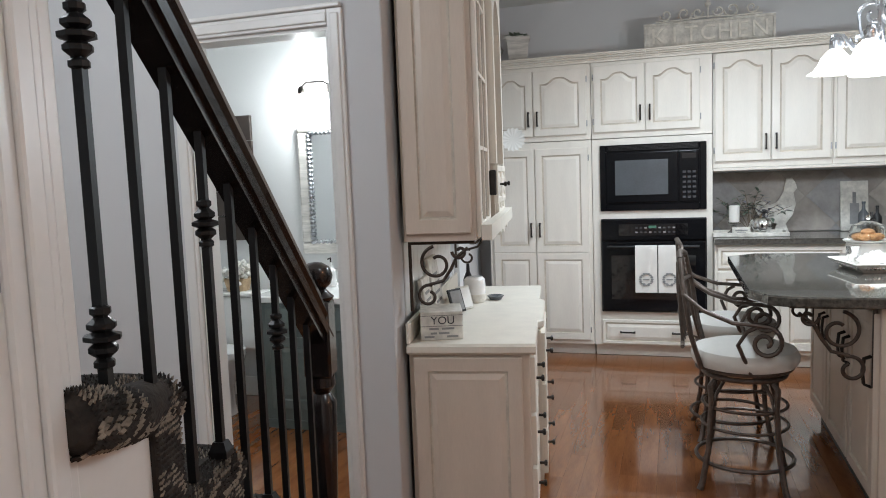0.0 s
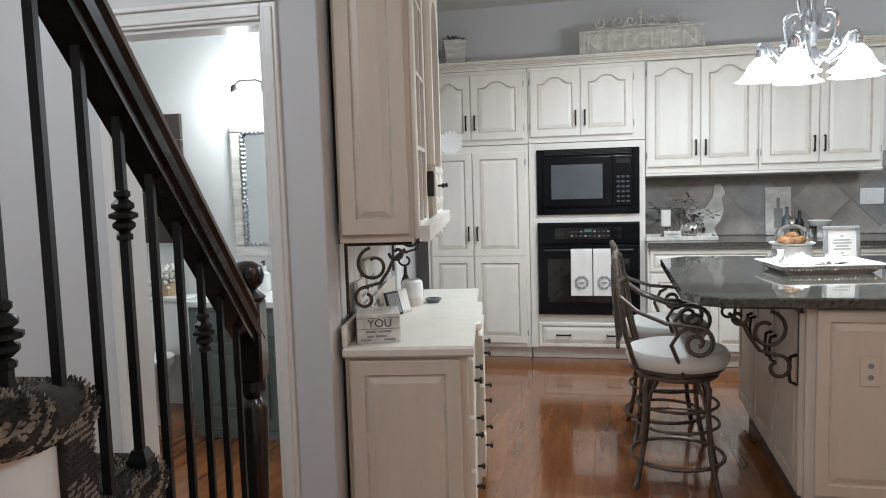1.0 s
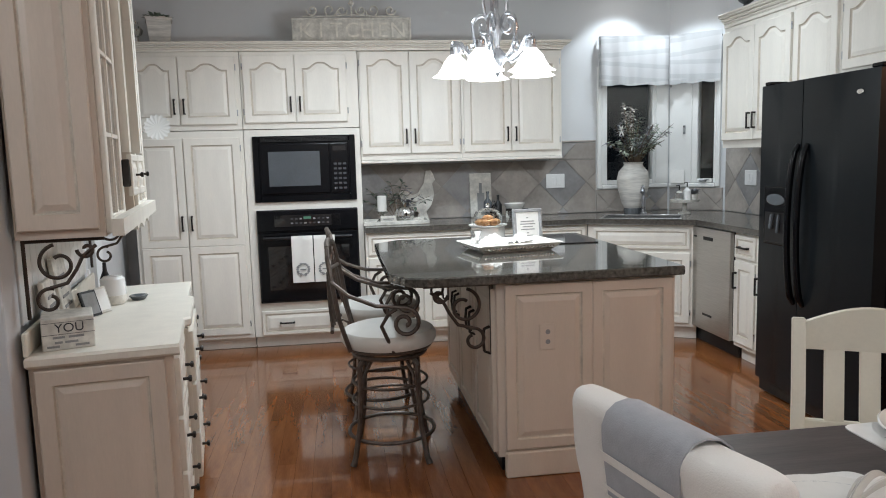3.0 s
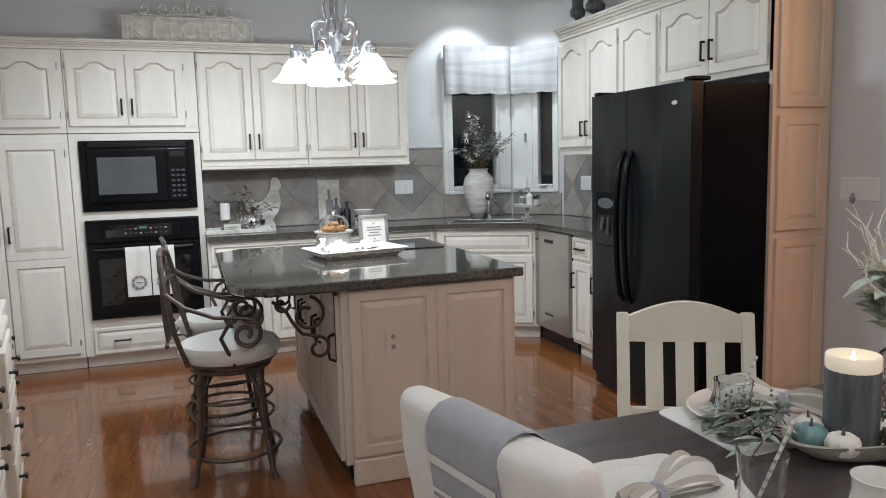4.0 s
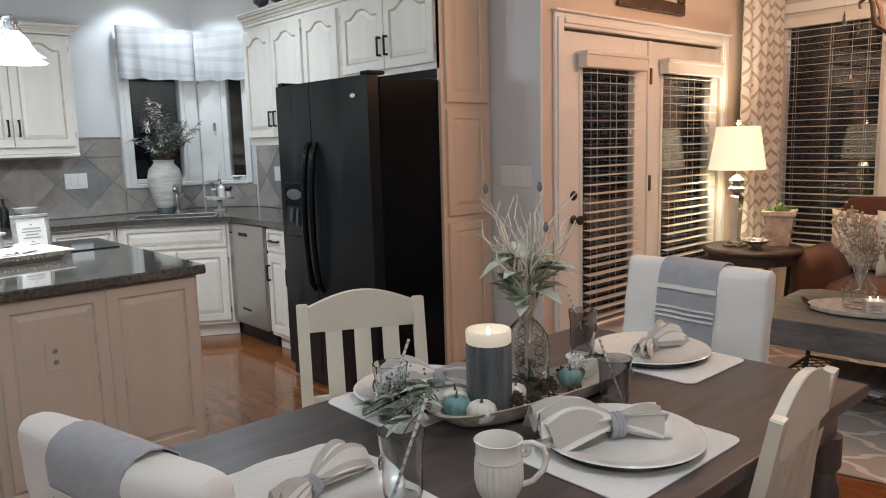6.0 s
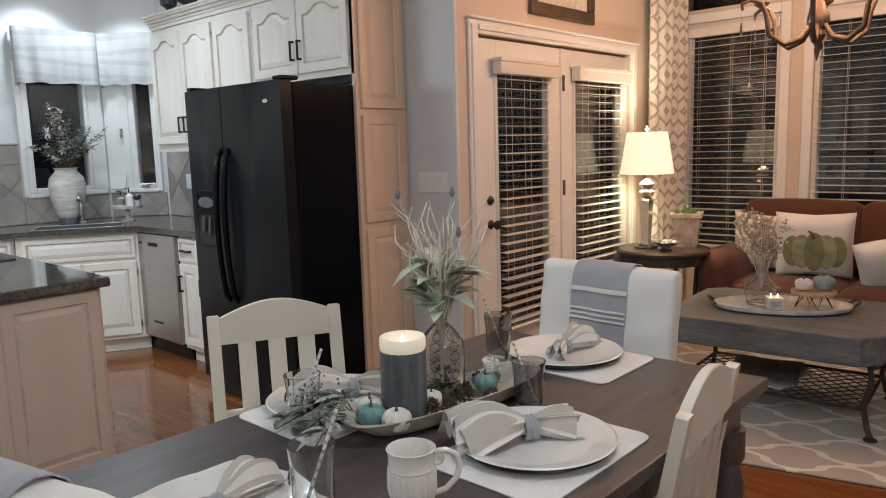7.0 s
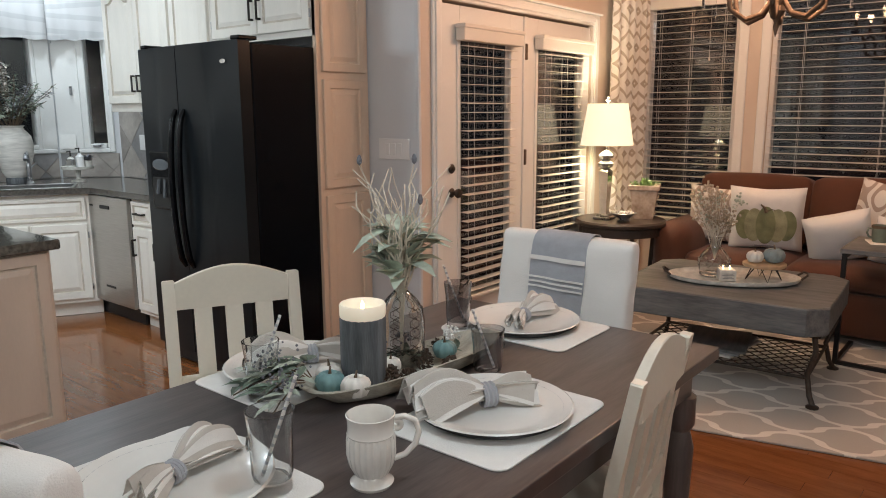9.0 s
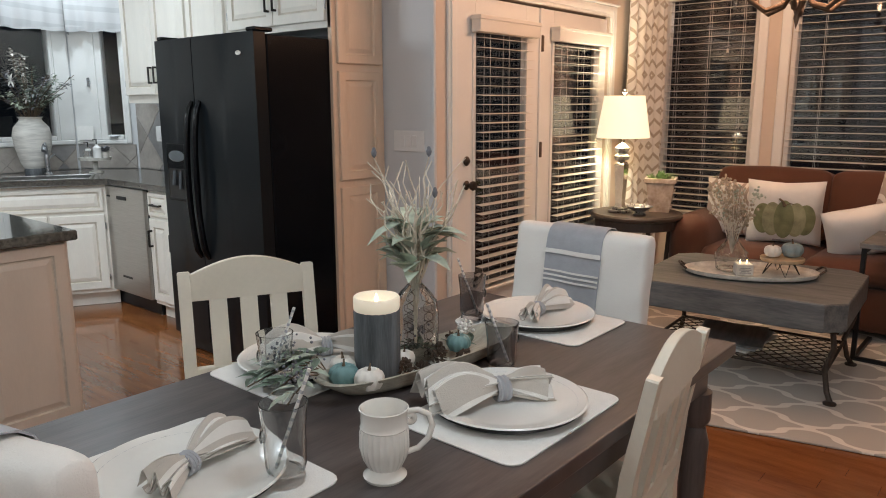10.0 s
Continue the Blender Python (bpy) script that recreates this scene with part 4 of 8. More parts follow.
# backsplash: slate laid on the diagonal
def clip_poly(poly, x0, x1, z0, z1):
    for ax, lim, sgn in ((0, x0, 1), (0, x1, -1), (1, z0, 1), (1, z1, -1)):
        out = []
        for i, p in enumerate(poly):
            q = poly[(i + 1) % len(poly)]
            a, b = sgn * (p[ax] - lim), sgn * (q[ax] - lim)
            if a >= 0:
                out.append(p)
            if (a >= 0) != (b >= 0):
                k = a / (a - b)
                out.append((p[0] + (q[0] - p[0]) * k, p[1] + (q[1] - p[1]) * k))
        poly = out
        if not poly:
            return []
    return poly


def splash(name, m0, x0, x1, z0, z1):
    b = B()
    box(b, x0, x1, -0.006, -0.001, z0, z1)
    t = tagged(part(name, b, GROUTT), "diagonal slate tile backsplash in tan and blue grey", "", kind="structure")
    t.matrix_basis = m0
    half = 0.205
    for i in range(-30, 31):
        for j in range(-12, 13):
            if (i + j) % 2:
                continue
            cx, cz = i * half, 1.17 + j * half
            g = half - 0.004
            pl = clip_poly([(cx - g, cz), (cx, cz - g), (cx + g, cz), (cx, cz + g)], x0 + 0.003, x1 - 0.003, z0 + 0.003, z1 - 0.003)
            if len(pl) < 3:
                continue
            area = abs(sum(p[0] * q[1] - q[0] * p[1] for p, q in zip(pl, pl[1:] + pl[:1]))) / 2
            if area < 0.0008:
                continue
            b = B()
            prism(b, pl, -0.011 - random.uniform(0, 0.002), -0.005, "y")
            part("tile", b, SLATEB if (j % 2 == 0 and (i // 2) % 2 == 0) else SLATET, t)


splash("backsplash", pose(0, YW, 0), -0.045, 1.93, 0.912, 1.36)
splash("backsplash", pose(0, YW, 0), 1.525, 1.93, 1.362, 1.50)
splash("backsplash", pose(0, YW, 0), 1.934, 2.57, 0.912, 1.10)
splash("backsplash", DIAG, 0.015, 0.46, 0.912, 1.10)
splash("backsplash", pose(XR, 0, 0, 0, 0, -90), -6.10, -4.43, 0.912, 1.42)
m = B()
box(m, 1.53, 1.93, YW - 0.014, YW - 0.001, 1.503, 1.52, 0.004)
tagged(part("tile_trim", m, SLATET), "thin pencil trim over the tiles", kind="structure")


def plate(m0, n, label="white wall switch plate"):
    t = thing("wall_plate", label, "switch", m0, "switch plates")
    m = B()
    box(m, -0.035 * n - 0.01, 0.035 * n + 0.01, -0.007, -0.0005, -0.058, 0.058, 0.003)
    part("cover", m, PORC, t)
    for i in range(n):
        x = (i - (n - 1) / 2) * 0.046
        m = B()
        box(m, x - 0.016, x + 0.016, -0.0095, -0.006, -0.033, 0.033, 0.002)
        part("rocker", m, PORC, t)
    return t


plate(pose(1.575, YW - 0.011, 1.187), 2)
plate(pose(XR - 0.011, 5.72, 1.19, 0, 0, -90), 2)
plate(pose(XE, 3.233, 1.205, 0, 0, -90), 3, "white triple rocker switch plate on the grey wall")


# island
isl = thing("kitchen_island", "tan glazed island with panelled sides", "island", pose(0.42, 3.50, 0))
m = B()
box(m, 0, 0.81, 0, 1.36, 0.09, 0.868, 0.003)
part("body", m, ISL, isl)
m = B()
box(m, 0.03, 0.78, 0.07, 1.30, 0.0, 0.09)
part("toe_kick", m, BLACKM, isl)
m = B()
box(m, 0.03, 0.83, -0.024, 0.012, 0, 0.115, 0.005)
box(m, 0.80, 0.832, 0.012, 1.37, 0, 0.115, 0.005)
part("base_moulding", m, ISL, isl)
for x, w in ((0.035, 0.3895), (0.425, 0.37)):
    m = B()
    door_shape(m, x, 0.125, w, 0.735, 0, 0.004, 0.045)
    part("side_panel", m, ISL, isl, mats=(GLAZE,))
for y in (0.02, 0.47, 0.92):
    m = B()
    door_shape(m, 0, 0.11, 0.42, 0.73, 0, 0, 0.05)
    bmesh.ops.transform(m, matrix=pose(0, y + 0.42, 0, 0, 0, -90), verts=m.verts[:])
    o = part("door", m, ISL, isl, mats=(GLAZE,))
    for yy in (0.03, 0.39):
        m = B()
        yc = y + yy
        for dy in (-0.009, 0.009):
            tube(m, [(-0.02, yc + dy, 0.55), (-0.045, yc + dy, 0.56), (-0.05, yc + dy, 0.61), (-0.045, yc + dy, 0.66), (-0.02, yc + dy, 0.67)], 0.005, 6)
        part("handle", m, BRONZE, o, "dark twin-wire pull")
m = B()
box(m, -0.036, 0.036, -0.004, 0.0005, -0.058, 0.058, 0.002)
ou = part("outlet", m, ISL, isl, "tan outlet cover")
ou.matrix_basis = pose(0.222, -0.0155, 0.626)
for z in (-0.022, 0.022):
    m = B()
    lathe(m, [(0.001, 0), (0.011, 0.001), (0.001, 0.002)], n=14)
    so = part("socket", m, GREYINK, ou)
    so.matrix_basis = pose(0, -0.004, z, 90)
bm = B()
prism(bm, [(1.255, 3.455), (1.255, 4.93), (0.12, 4.95), (-0.03, 4.80), (-0.03, 3.62), (0.03, 3.49), (0.12, 3.445)], 0.871, 0.912, "z", 0.006)
tagged(part("island_top", bm, GRAN), "polished dark granite island top with clipped corners", "worktop")


def bracket(m0, s=1.0, name="scroll_bracket", label="dark wrought iron scroll bracket under the island top", mt=IRON):
    """A wall leg, a top leg and scrolls between; x out from the wall, z down from 0."""
    t = thing(name, label, "bracket", m0, "scroll brackets")
    m = B()
    tube(m, [(0, 0, 0), (0, 0, -0.30 * s)], 0.008 * s, 6)
    part("leg", m, mt, t)
    m = B()
    tube(m, [(0, 0, -0.006), (0.28 * s, 0, -0.006)], 0.007 * s, 6)
    part("top_bar", m, mt, t)
    curves = [scroll(0.075 * s, -0.235 * s, 0.020 * s, 0.05 * s, 430, 70, 40), scroll(0.115 * s, -0.095 * s, 0.026 * s, 0.075 * s, 480, 100, 48),
              scroll(0.215 * s, -0.045 * s, 0.008 * s, 0.034 * s, 520, 180, 40), [(0.08 * s, 0, -0.185 * s), (0.14 * s, 0, -0.17 * s), (0.175 * s, 0, -0.12 * s), (0.20 * s, 0, -0.07 * s), (0.25 * s, 0, -0.03 * s)]]
    for c in curves:
        m = B()
        tube(m, c, 0.0072 * s, 8)
        part("scroll", m, mt, t, smooth=True)
    return t


bk = bracket(pose(0.405, 3.53, 0.868, 0, 0, 180), 1.05)
copy_thing(bk, pose(0.405, 4.78, 0.868, 0, 0, 180))


# bar stools
def stool(m0):
    t = thing("bar_stool", "iron swivel bar stool with scroll arms and a pale round cushion", "stool", m0, "bar stools")
    mt, sh = STOOLM, 0.52
    for a in (45, 135, 225, 315):
        c, s = math.cos(radians(a)), math.sin(radians(a))
        m = B()
        pts = [(0.15 * c, 0.15 * s, sh - 0.02), (0.19 * c, 0.19 * s, sh - 0.06), (0.185 * c, 0.185 * s, 0.38), (0.20 * c, 0.20 * s, 0.18), (0.235 * c, 0.235 * s, 0.03), (0.25 * c, 0.25 * s, 0.0)]
        tube(m, pts, [0.012, 0.013, 0.012, 0.012, 0.013, 0.015], 8)
        part("leg", m, mt, t, smooth=True)
        m = B()
        tube(m, [(0.10 * c, 0.10 * s, sh - 0.03), (0.155 * c, 0.155 * s, sh - 0.10), (0.186 * c, 0.186 * s, sh - 0.19)], 0.008, 6)
        part("brace", m, mt, t, smooth=True)
    for z, r, w in ((0.115, 0.205, 0.009), (0.27, 0.182, 0.007), (0.36, 0.178, 0.007), (sh - 0.02, 0.17, 0.012), (sh + 0.012, 0.195, 0.010)):
        m = B()
        tube(m, [(r * math.cos(2 * math.pi * k / 28), r * math.sin(2 * math.pi * k / 28), z) for k in range(29)], w, 8)
        part("ring", m, mt, t, smooth=True)
    m = B()
    lathe(m, [(0.001, sh + 0.012), (0.18, sh + 0.012), (0.212, sh + 0.022), (0.226, sh + 0.045), (0.226, sh + 0.068), (0.212, sh + 0.092), (0.17, sh + 0.106), (0.10, sh + 0.112), (0.001, sh + 0.114)], n=36)
    part("cushion", m, SEATF, t, "pale grey fabric cushion", True)
    # back: two uprights bowing outwards, a crest with a ring, a lattice of bars
    zb, zt = sh + 0.02, 1.02
    for s in (-1, 1):
        m = B()
        pts = [(-0.17, s * 0.15, zb), (-0.21, s * 0.185, zb + 0.15), (-0.235, s * 0.19, zb + 0.32), (-0.255, s * 0.165, zt - 0.05), (-0.26, s * 0.12, zt - 0.005)]
        tube(m, pts, 0.011, 8)
        part("back_post", m, mt, t, smooth=True)
        # arm: sweeps forward and ends in a scroll
        m = B()
        arm = [(-0.24, s * 0.19, zt - 0.15), (-0.16, s * 0.225, zt - 0.21), (-0.04, s * 0.245, zt - 0.255), (0.06, s * 0.245, zt - 0.262)]
        arm += [(p[0] + 0.085, s * 0.245, p[2] + zt - 0.335) for p in scroll(0, 0, 0.072, 0.012, 100, -430, 26)]
        tube(m, arm, 0.0098, 8)
        part("arm", m, mt, t, smooth=True)
        m = B()
        tube(m, [(0.03, s * 0.205, zb + 0.0), (-0.02, s * 0.235, zb + 0.13), (0.015, s * 0.245, zb + 0.19), (0.05, s * 0.245, zt - 0.27)], 0.009, 8)
        part("arm_support", m, mt, t, smooth=True)
    m = B()
    tube(m, [(-0.26, -0.12, zt - 0.005), (-0.268, -0.06, zt + 0.012), (-0.27, 0, zt + 0.018), (-0.268, 0.06, zt + 0.012), (-0.26, 0.12, zt - 0.005)], 0.012, 8)
    part("crest_rail", m, mt, t, smooth=True)
    for z in (zt - 0.12, zb + 0.10):
        m = B()
        w = 0.183
        tube(m, [(-0.245, -w, z), (-0.262, 0, z + 0.006), (-0.245, w, z)], 0.009, 8)
        part("cross_rail", m, mt, t, smooth=True)
    m = B()
    tube(m, [(-0.266, 0.052 * math.cos(2 * math.pi * k / 24), zt - 0.052 + 0.052 * math.sin(2 * math.pi * k / 24)) for k in range(25)], 0.007, 6)
    part("crest_ring", m, mt, t, smooth=True)
    for y in (-0.115, -0.04, 0.04, 0.115):
        m = B()
        tube(m, [(-0.25, y, zb + 0.10), (-0.262, y * 0.92, zb + 0.22), (-0.262, y, zt - 0.115)], 0.007, 6)
        part("back_bar", m, mt, t, smooth=True)
    for s in (-1, 1):
        m = B()
        tube(m, [(p[0], p[1], p[2]) for p in scroll(s * 0.10, zt - 0.06, 0.035, 0.008, 90, 90 + s * 400, 18, -0.262, "yz")], 0.006, 6)
        part("back_scroll", m, mt, t, smooth=True)
    return t


st = stool(pose(-0.02, 3.90, 0, 0, 0, -6))
copy_thing(st, pose(-0.03, 4.52, 0, 0, 0, 4))


# pendant over the island
def pendant():
    t = thing("pendant_light", "antique silver scroll pendant with five lit bell shades", "pendant", pose(P_KIT[0], P_KIT[1], 0))
    m = B()
    lathe(m, [(0.001, HC - 0.002), (0.065, HC - 0.004), (0.06, HC - 0.02), (0.02, HC - 0.04), (0.008, HC - 0.05)], n=20)
    part("canopy", m, PEWTER, t, smooth=True)
    for k in range(9):
        m = B()
        z = HC - 0.06 - k * 0.042
        pts = [(0.011 * math.cos(a) * (1 if k % 2 else 0), 0.011 * math.cos(a) * (0 if k % 2 else 1), z + 0.026 * math.sin(a)) for a in [2 * math.pi * i / 12 for i in range(13)]]
        tube(m, pts, 0.0035, 5)
        part("chain_link", m, PEWTER, t)
    m = B()
    lathe(m, [(0.004, 2.36), (0.016, 2.34), (0.022, 2.31), (0.012, 2.28), (0.010, 2.12), (0.03, 2.08), (0.036, 2.04), (0.018, 2.0), (0.014, 1.95), (0.042, 1.92), (0.046, 1.89), (0.02, 1.85), (0.012, 1.82), (0.001, 1.80)], n=20)
    part("stem", m, PEWTER, t, smooth=True)
    for a in range(5):
        r = Matrix.Rotation(radians(a * 72 + 20), 4, "Z") @ Matrix.Diagonal((0.9, 0.9, 1, 1))
        m = B()
        arm = [(0.03, 0, 1.92), (0.09, 0, 1.885), (0.16, 0, 1.92), (0.205, 0, 1.98), (0.24, 0, 1.985)] + [(p[0], 0, p[2]) for p in scroll(0.225, 1.955, 0.034, 0.010, 60, -330, 18)]
        tube(m, arm, 0.0110, 8)
        o = part("arm", m, PEWTER, t, smooth=True)
        o.matrix_basis = r
        m = B()
        tube(m, [(p[0], 0, p[2]) for p in scroll(0.075, 2.06, 0.014, 0.062, 420, 0, 24)] + [(0.13, 0, 2.0), (0.10, 0, 1.93), (0.06, 0, 1.90)], 0.0090, 6)
        part("scroll", m, PEWTER, t, smooth=True).matrix_basis = r
        m = B()
        tube(m, [(0.02, 0, 2.02), (0.06, 0, 2.10), (0.075, 0, 2.18), (0.05, 0, 2.25), (0.015, 0, 2.28)], 0.0095, 6)
        part("crown_scroll", m, PEWTER, t, smooth=True).matrix_basis = r
        m = B()
        tube(m, [(p[0], 0, p[2]) for p in scroll(0.135, 1.955, 0.008, 0.036, -400, 20, 22)] + [(0.19, 0, 1.93), (0.215, 0, 1.955)], 0.0080, 6)
        part("inner_scroll", m, PEWTER, t, smooth=True).matrix_basis = r
        m = B()
        lathe(m, [(0.010, 1.975), (0.026, 1.962), (0.028, 1.925), (0.022, 1.905)], (0.24, 0, 0), 16)
        part("shade_holder", m, PEWTER, t, smooth=True).matrix_basis = r
        m = B()
        lathe(m, [(0.026, 1.925), (0.042, 1.910), (0.062, 1.888), (0.074, 1.862), (0.095, 1.834), (0.127, 1.816), (0.123, 1.816), (0.091, 1.832), (0.069, 1.860), (0.057, 1.886), (0.038, 1.907), (0.024, 1.922)], (0.24, 0, 0), 28, 0.05, 8, False)
        sh = part("shade", m, FROST, t, "glowing frosted glass bell shade", True)
        sh.matrix_basis = r
        sh.visible_shadow = False
    return t


pendant()
for x, y in ((2.10, 6.15), (2.50, 5.98)):
    t = thing("recessed_light", "lit recessed ceiling can over the sink", "ceiling light", pose(x, y, HC))
    m = B()
    lathe(m, [(0.062, -0.001), (0.088, -0.002), (0.090, -0.007), (0.062, -0.010)], n=28, cap=False)
    part("trim_ring", m, TRIM, t)
    m = B()
    lathe(m, [(0.001, -0.004), (0.062, -0.004), (0.062, -0.002), (0.001, -0.002)], n=24)
    o = part("lens", m, BULBW, t, "glowing lens")
    o.visible_shadow = False

# ---- dining table ----
TZ = 0.762
tb = thing("dining_table", "weathered grey-brown plank dining table", "table", pose(0, 0, 0))
m = B()
box(m, 0.44, 1.968, 1.06, 1.98, TZ - 0.034, TZ, 0.004, 2)
part("tabletop", m, TABW, tb)
m = B()
box(m, 0.50, 1.908, 1.11, 1.135, 0.63, TZ - 0.033)
box(m, 0.50, 1.908, 1.905, 1.93, 0.63, TZ - 0.033)
box(m, 0.50, 0.525, 1.135, 1.905, 0.63, TZ - 0.033)
box(m, 1.883, 1.908, 1.135, 1.905, 0.63, TZ - 0.033)
part("apron", m, TABW, tb)
for x in (0.52, 1.888):
    for y in (1.13, 1.91):
        m = B()
        lathe(m, [(0.04, 0.63), (0.04, 0.55), (0.028, 0.53), (0.04, 0.48), (0.032, 0.2), (0.022, 0.06), (0.028, 0.03), (0.024, 0)], (x, y, 0), 16)
        part("leg", m, TABW, tb, smooth=True)


def slat_chair(m0, label):
    """Seat centre at the origin, facing +y; the back stands at y = -0.2."""
    t = thing("dining_chair", label, "chair", m0, "slat back chairs")
    m = B()
    box(m, -0.215, 0.215, -0.20, 0.22, 0.425, 0.455, 0.012, 2)
    part("seat", m, CHW, t)
    for x in (-0.195, 0.195):
        m = B()
        prism(m, [(-0.225, 0), (-0.185, 0), (-0.178, 0.43), (-0.20, 0.64), (-0.245, 0.865), (-0.272, 0.862), (-0.232, 0.64), (-0.215, 0.43)], x - 0.019, x + 0.019, "x", 0.004)
        part("back_post", m, CHW, t)
        m = B()
        box(m, x - 0.019, x + 0.019, 0.165, 0.203, 0, 0.425, 0.004)
        part("leg", m, CHW, t)
    m = B()
    n = 16
    top = [(-0.178 + 0.356 * i / n, 0.855 + 0.05 * math.sin(math.pi * i / n)) for i in range(n + 1)]
    prism(m, top + [(0.178, 0.765), (-0.178, 0.765)], -0.262, -0.238, "y", 0.003)
    part("crest_rail", m, CHW, t)
    m = B()
    box(m, -0.178, 0.178, -0.222, -0.200, 0.50, 0.545, 0.004)
    part("lower_rail", m, CHW, t)
    for x in (-0.096, 0.0, 0.096):
        m = B()
        prism(m, [(-0.222, 0.545), (-0.202, 0.545), (-0.239, 0.768), (-0.259, 0.768)], x - 0.027, x + 0.027, "x", 0.002)
        part("slat", m, CHW, t)
    for y in (-0.19, 0.18):
        m = B()
        box(m, -0.178, 0.178, y - 0.01, y + 0.01, 0.37, 0.424)
        part("apron", m, CHW, t)
    return t


# the chair by the island is turned; the other is pushed in against the table
slat_chair(pose(1.29, 2.29, 0, 0, 0, 152.5) @ Matrix.Diagonal((1.05, 1, 1, 1)), "cream painted slat back chair turned towards the table")
slat_chair(pose(1.485, 1.292, 0, 0, 0, 7.5), "cream painted slat back chair pushed under the table")


def slip_chair(m0, label, towel_side):
    """A covered parson's chair; faces +y, back at y = -0.25."""
    t = thing("slipcovered_chair", label, "chair", m0, "slipcovered chairs")
    m = B()
    def seat(u, v):
        a = 2 * math.pi * u
        sx, sy = (abs(math.cos(a)) ** 0.35) * math.copysign(1, math.cos(a)), (abs(math.sin(a)) ** 0.35) * math.copysign(1, math.sin(a))
        fl = 1 + (0.03 * (1 - v) + 0.012 * (1 - v) * math.sin(a * 14)) if v < 0.86 else 1 - (v - 0.86) * 7.1
        z = 0.015 + 0.45 * min(v / 0.86, 1) + (0.02 if v > 0.9 else 0)
        return (0.245 * sx * fl, 0.02 + 0.24 * sy * fl, z)
    sheet(m, 72, 14, seat)
    bmesh.ops.remove_doubles(m, verts=m.verts[:], dist=0.0008)
    part("seat_cover", m, LINEN, t, smooth=True)
    m = B()
    # padded back with rounded top edges
    def back(u, v):
        a = 2 * math.pi * u
        ca, sa = math.cos(a), math.sin(a)
        x = 0.235 * math.copysign(abs(ca) ** 0.30, ca)
        y = 0.048 * math.copysign(abs(sa) ** 0.45, sa)
        z = 0.20 + 0.75 * min(v / 0.8, 1)
        k = 1.0
        if v > 0.8:
            b = (v - 0.8) / 0.2 * math.pi / 2
            k = math.cos(b) ** 0.6 if v < 1 else 0.0
            z += 0.035 * math.sin(b)
        lean = -0.25 - 0.10 * (z - 0.2) / 0.75
        wr = 0.003 * math.sin(z * 37 + x * 11) + 0.003 * math.sin(x * 41)
        return (x * (0.93 + 0.07 * k) if v < 1 else x * 0.93, lean + y * k + wr * k, z)
    sheet(m, 64, 26, back)
    bmesh.ops.remove_doubles(m, verts=m.verts[:], dist=0.0005)
    part("back_cover", m, LINEN, t, smooth=True)
    # grey striped runner over the back
    stripes = []
    def runner(lo, hi, off):
        def f(u, v):
            s = (lo + (hi - lo) * v)
            x = -0.098 + 0.196 * u
            if s < 0.62:
                z = 0.30 + s
                y = 0.056 + 0.003 * math.sin(u * 9 + s * 8)
            elif s < 0.78:
                b = (s - 0.62) / 0.16 * math.pi
                z = 0.935 + 0.062 * math.sin(b) ** 0.8
                y = 0.056 * math.cos(b)
            else:
                z = 0.935 - (s - 0.78)
                y = -0.057
            lean = -0.25 - 0.10 * (z - 0.2) / 0.75
            return (x, lean + y + math.copysign(off, y), z + (off if 0.62 < s < 0.78 else 0))
        return f
    m = B()
    sheet(m, 10, 60, runner(0.0, 1.35, 0.0), 0.003)
    rn = part("runner", m, GREYC, t, "grey woven runner with white stripes", True)
    for lo, hi in ((0.10, 0.115), (0.20, 0.206), (0.215, 0.221), (0.23, 0.236), (0.372, 0.388), (0.492, 0.499), (0.509, 0.516), (0.526, 0.533), (0.592, 0.608),
                   (0.80, 0.815), (0.86, 0.867), (0.877, 0.884), (0.894, 0.901), (0.99, 1.006), (1.10, 1.107), (1.117, 1.124)):
        m = B()
        sheet(m, 10, 4, runner(lo, hi, 0.0056), 0.0012)
        part("stripe", m, NAPS, rn, smooth=True)
    return t


slip_chair(pose(1.93, 1.745, 0, 0, 0, 86) @ Matrix.Diagonal((1.17, 1, 0.985, 1)), "white slipcovered chair with a grey striped runner over its back", 1)
slip_chair(pose(0.605, 1.60, 0, 0, 0, -77), "white slipcovered chair with a grey striped runner over its back", -1)

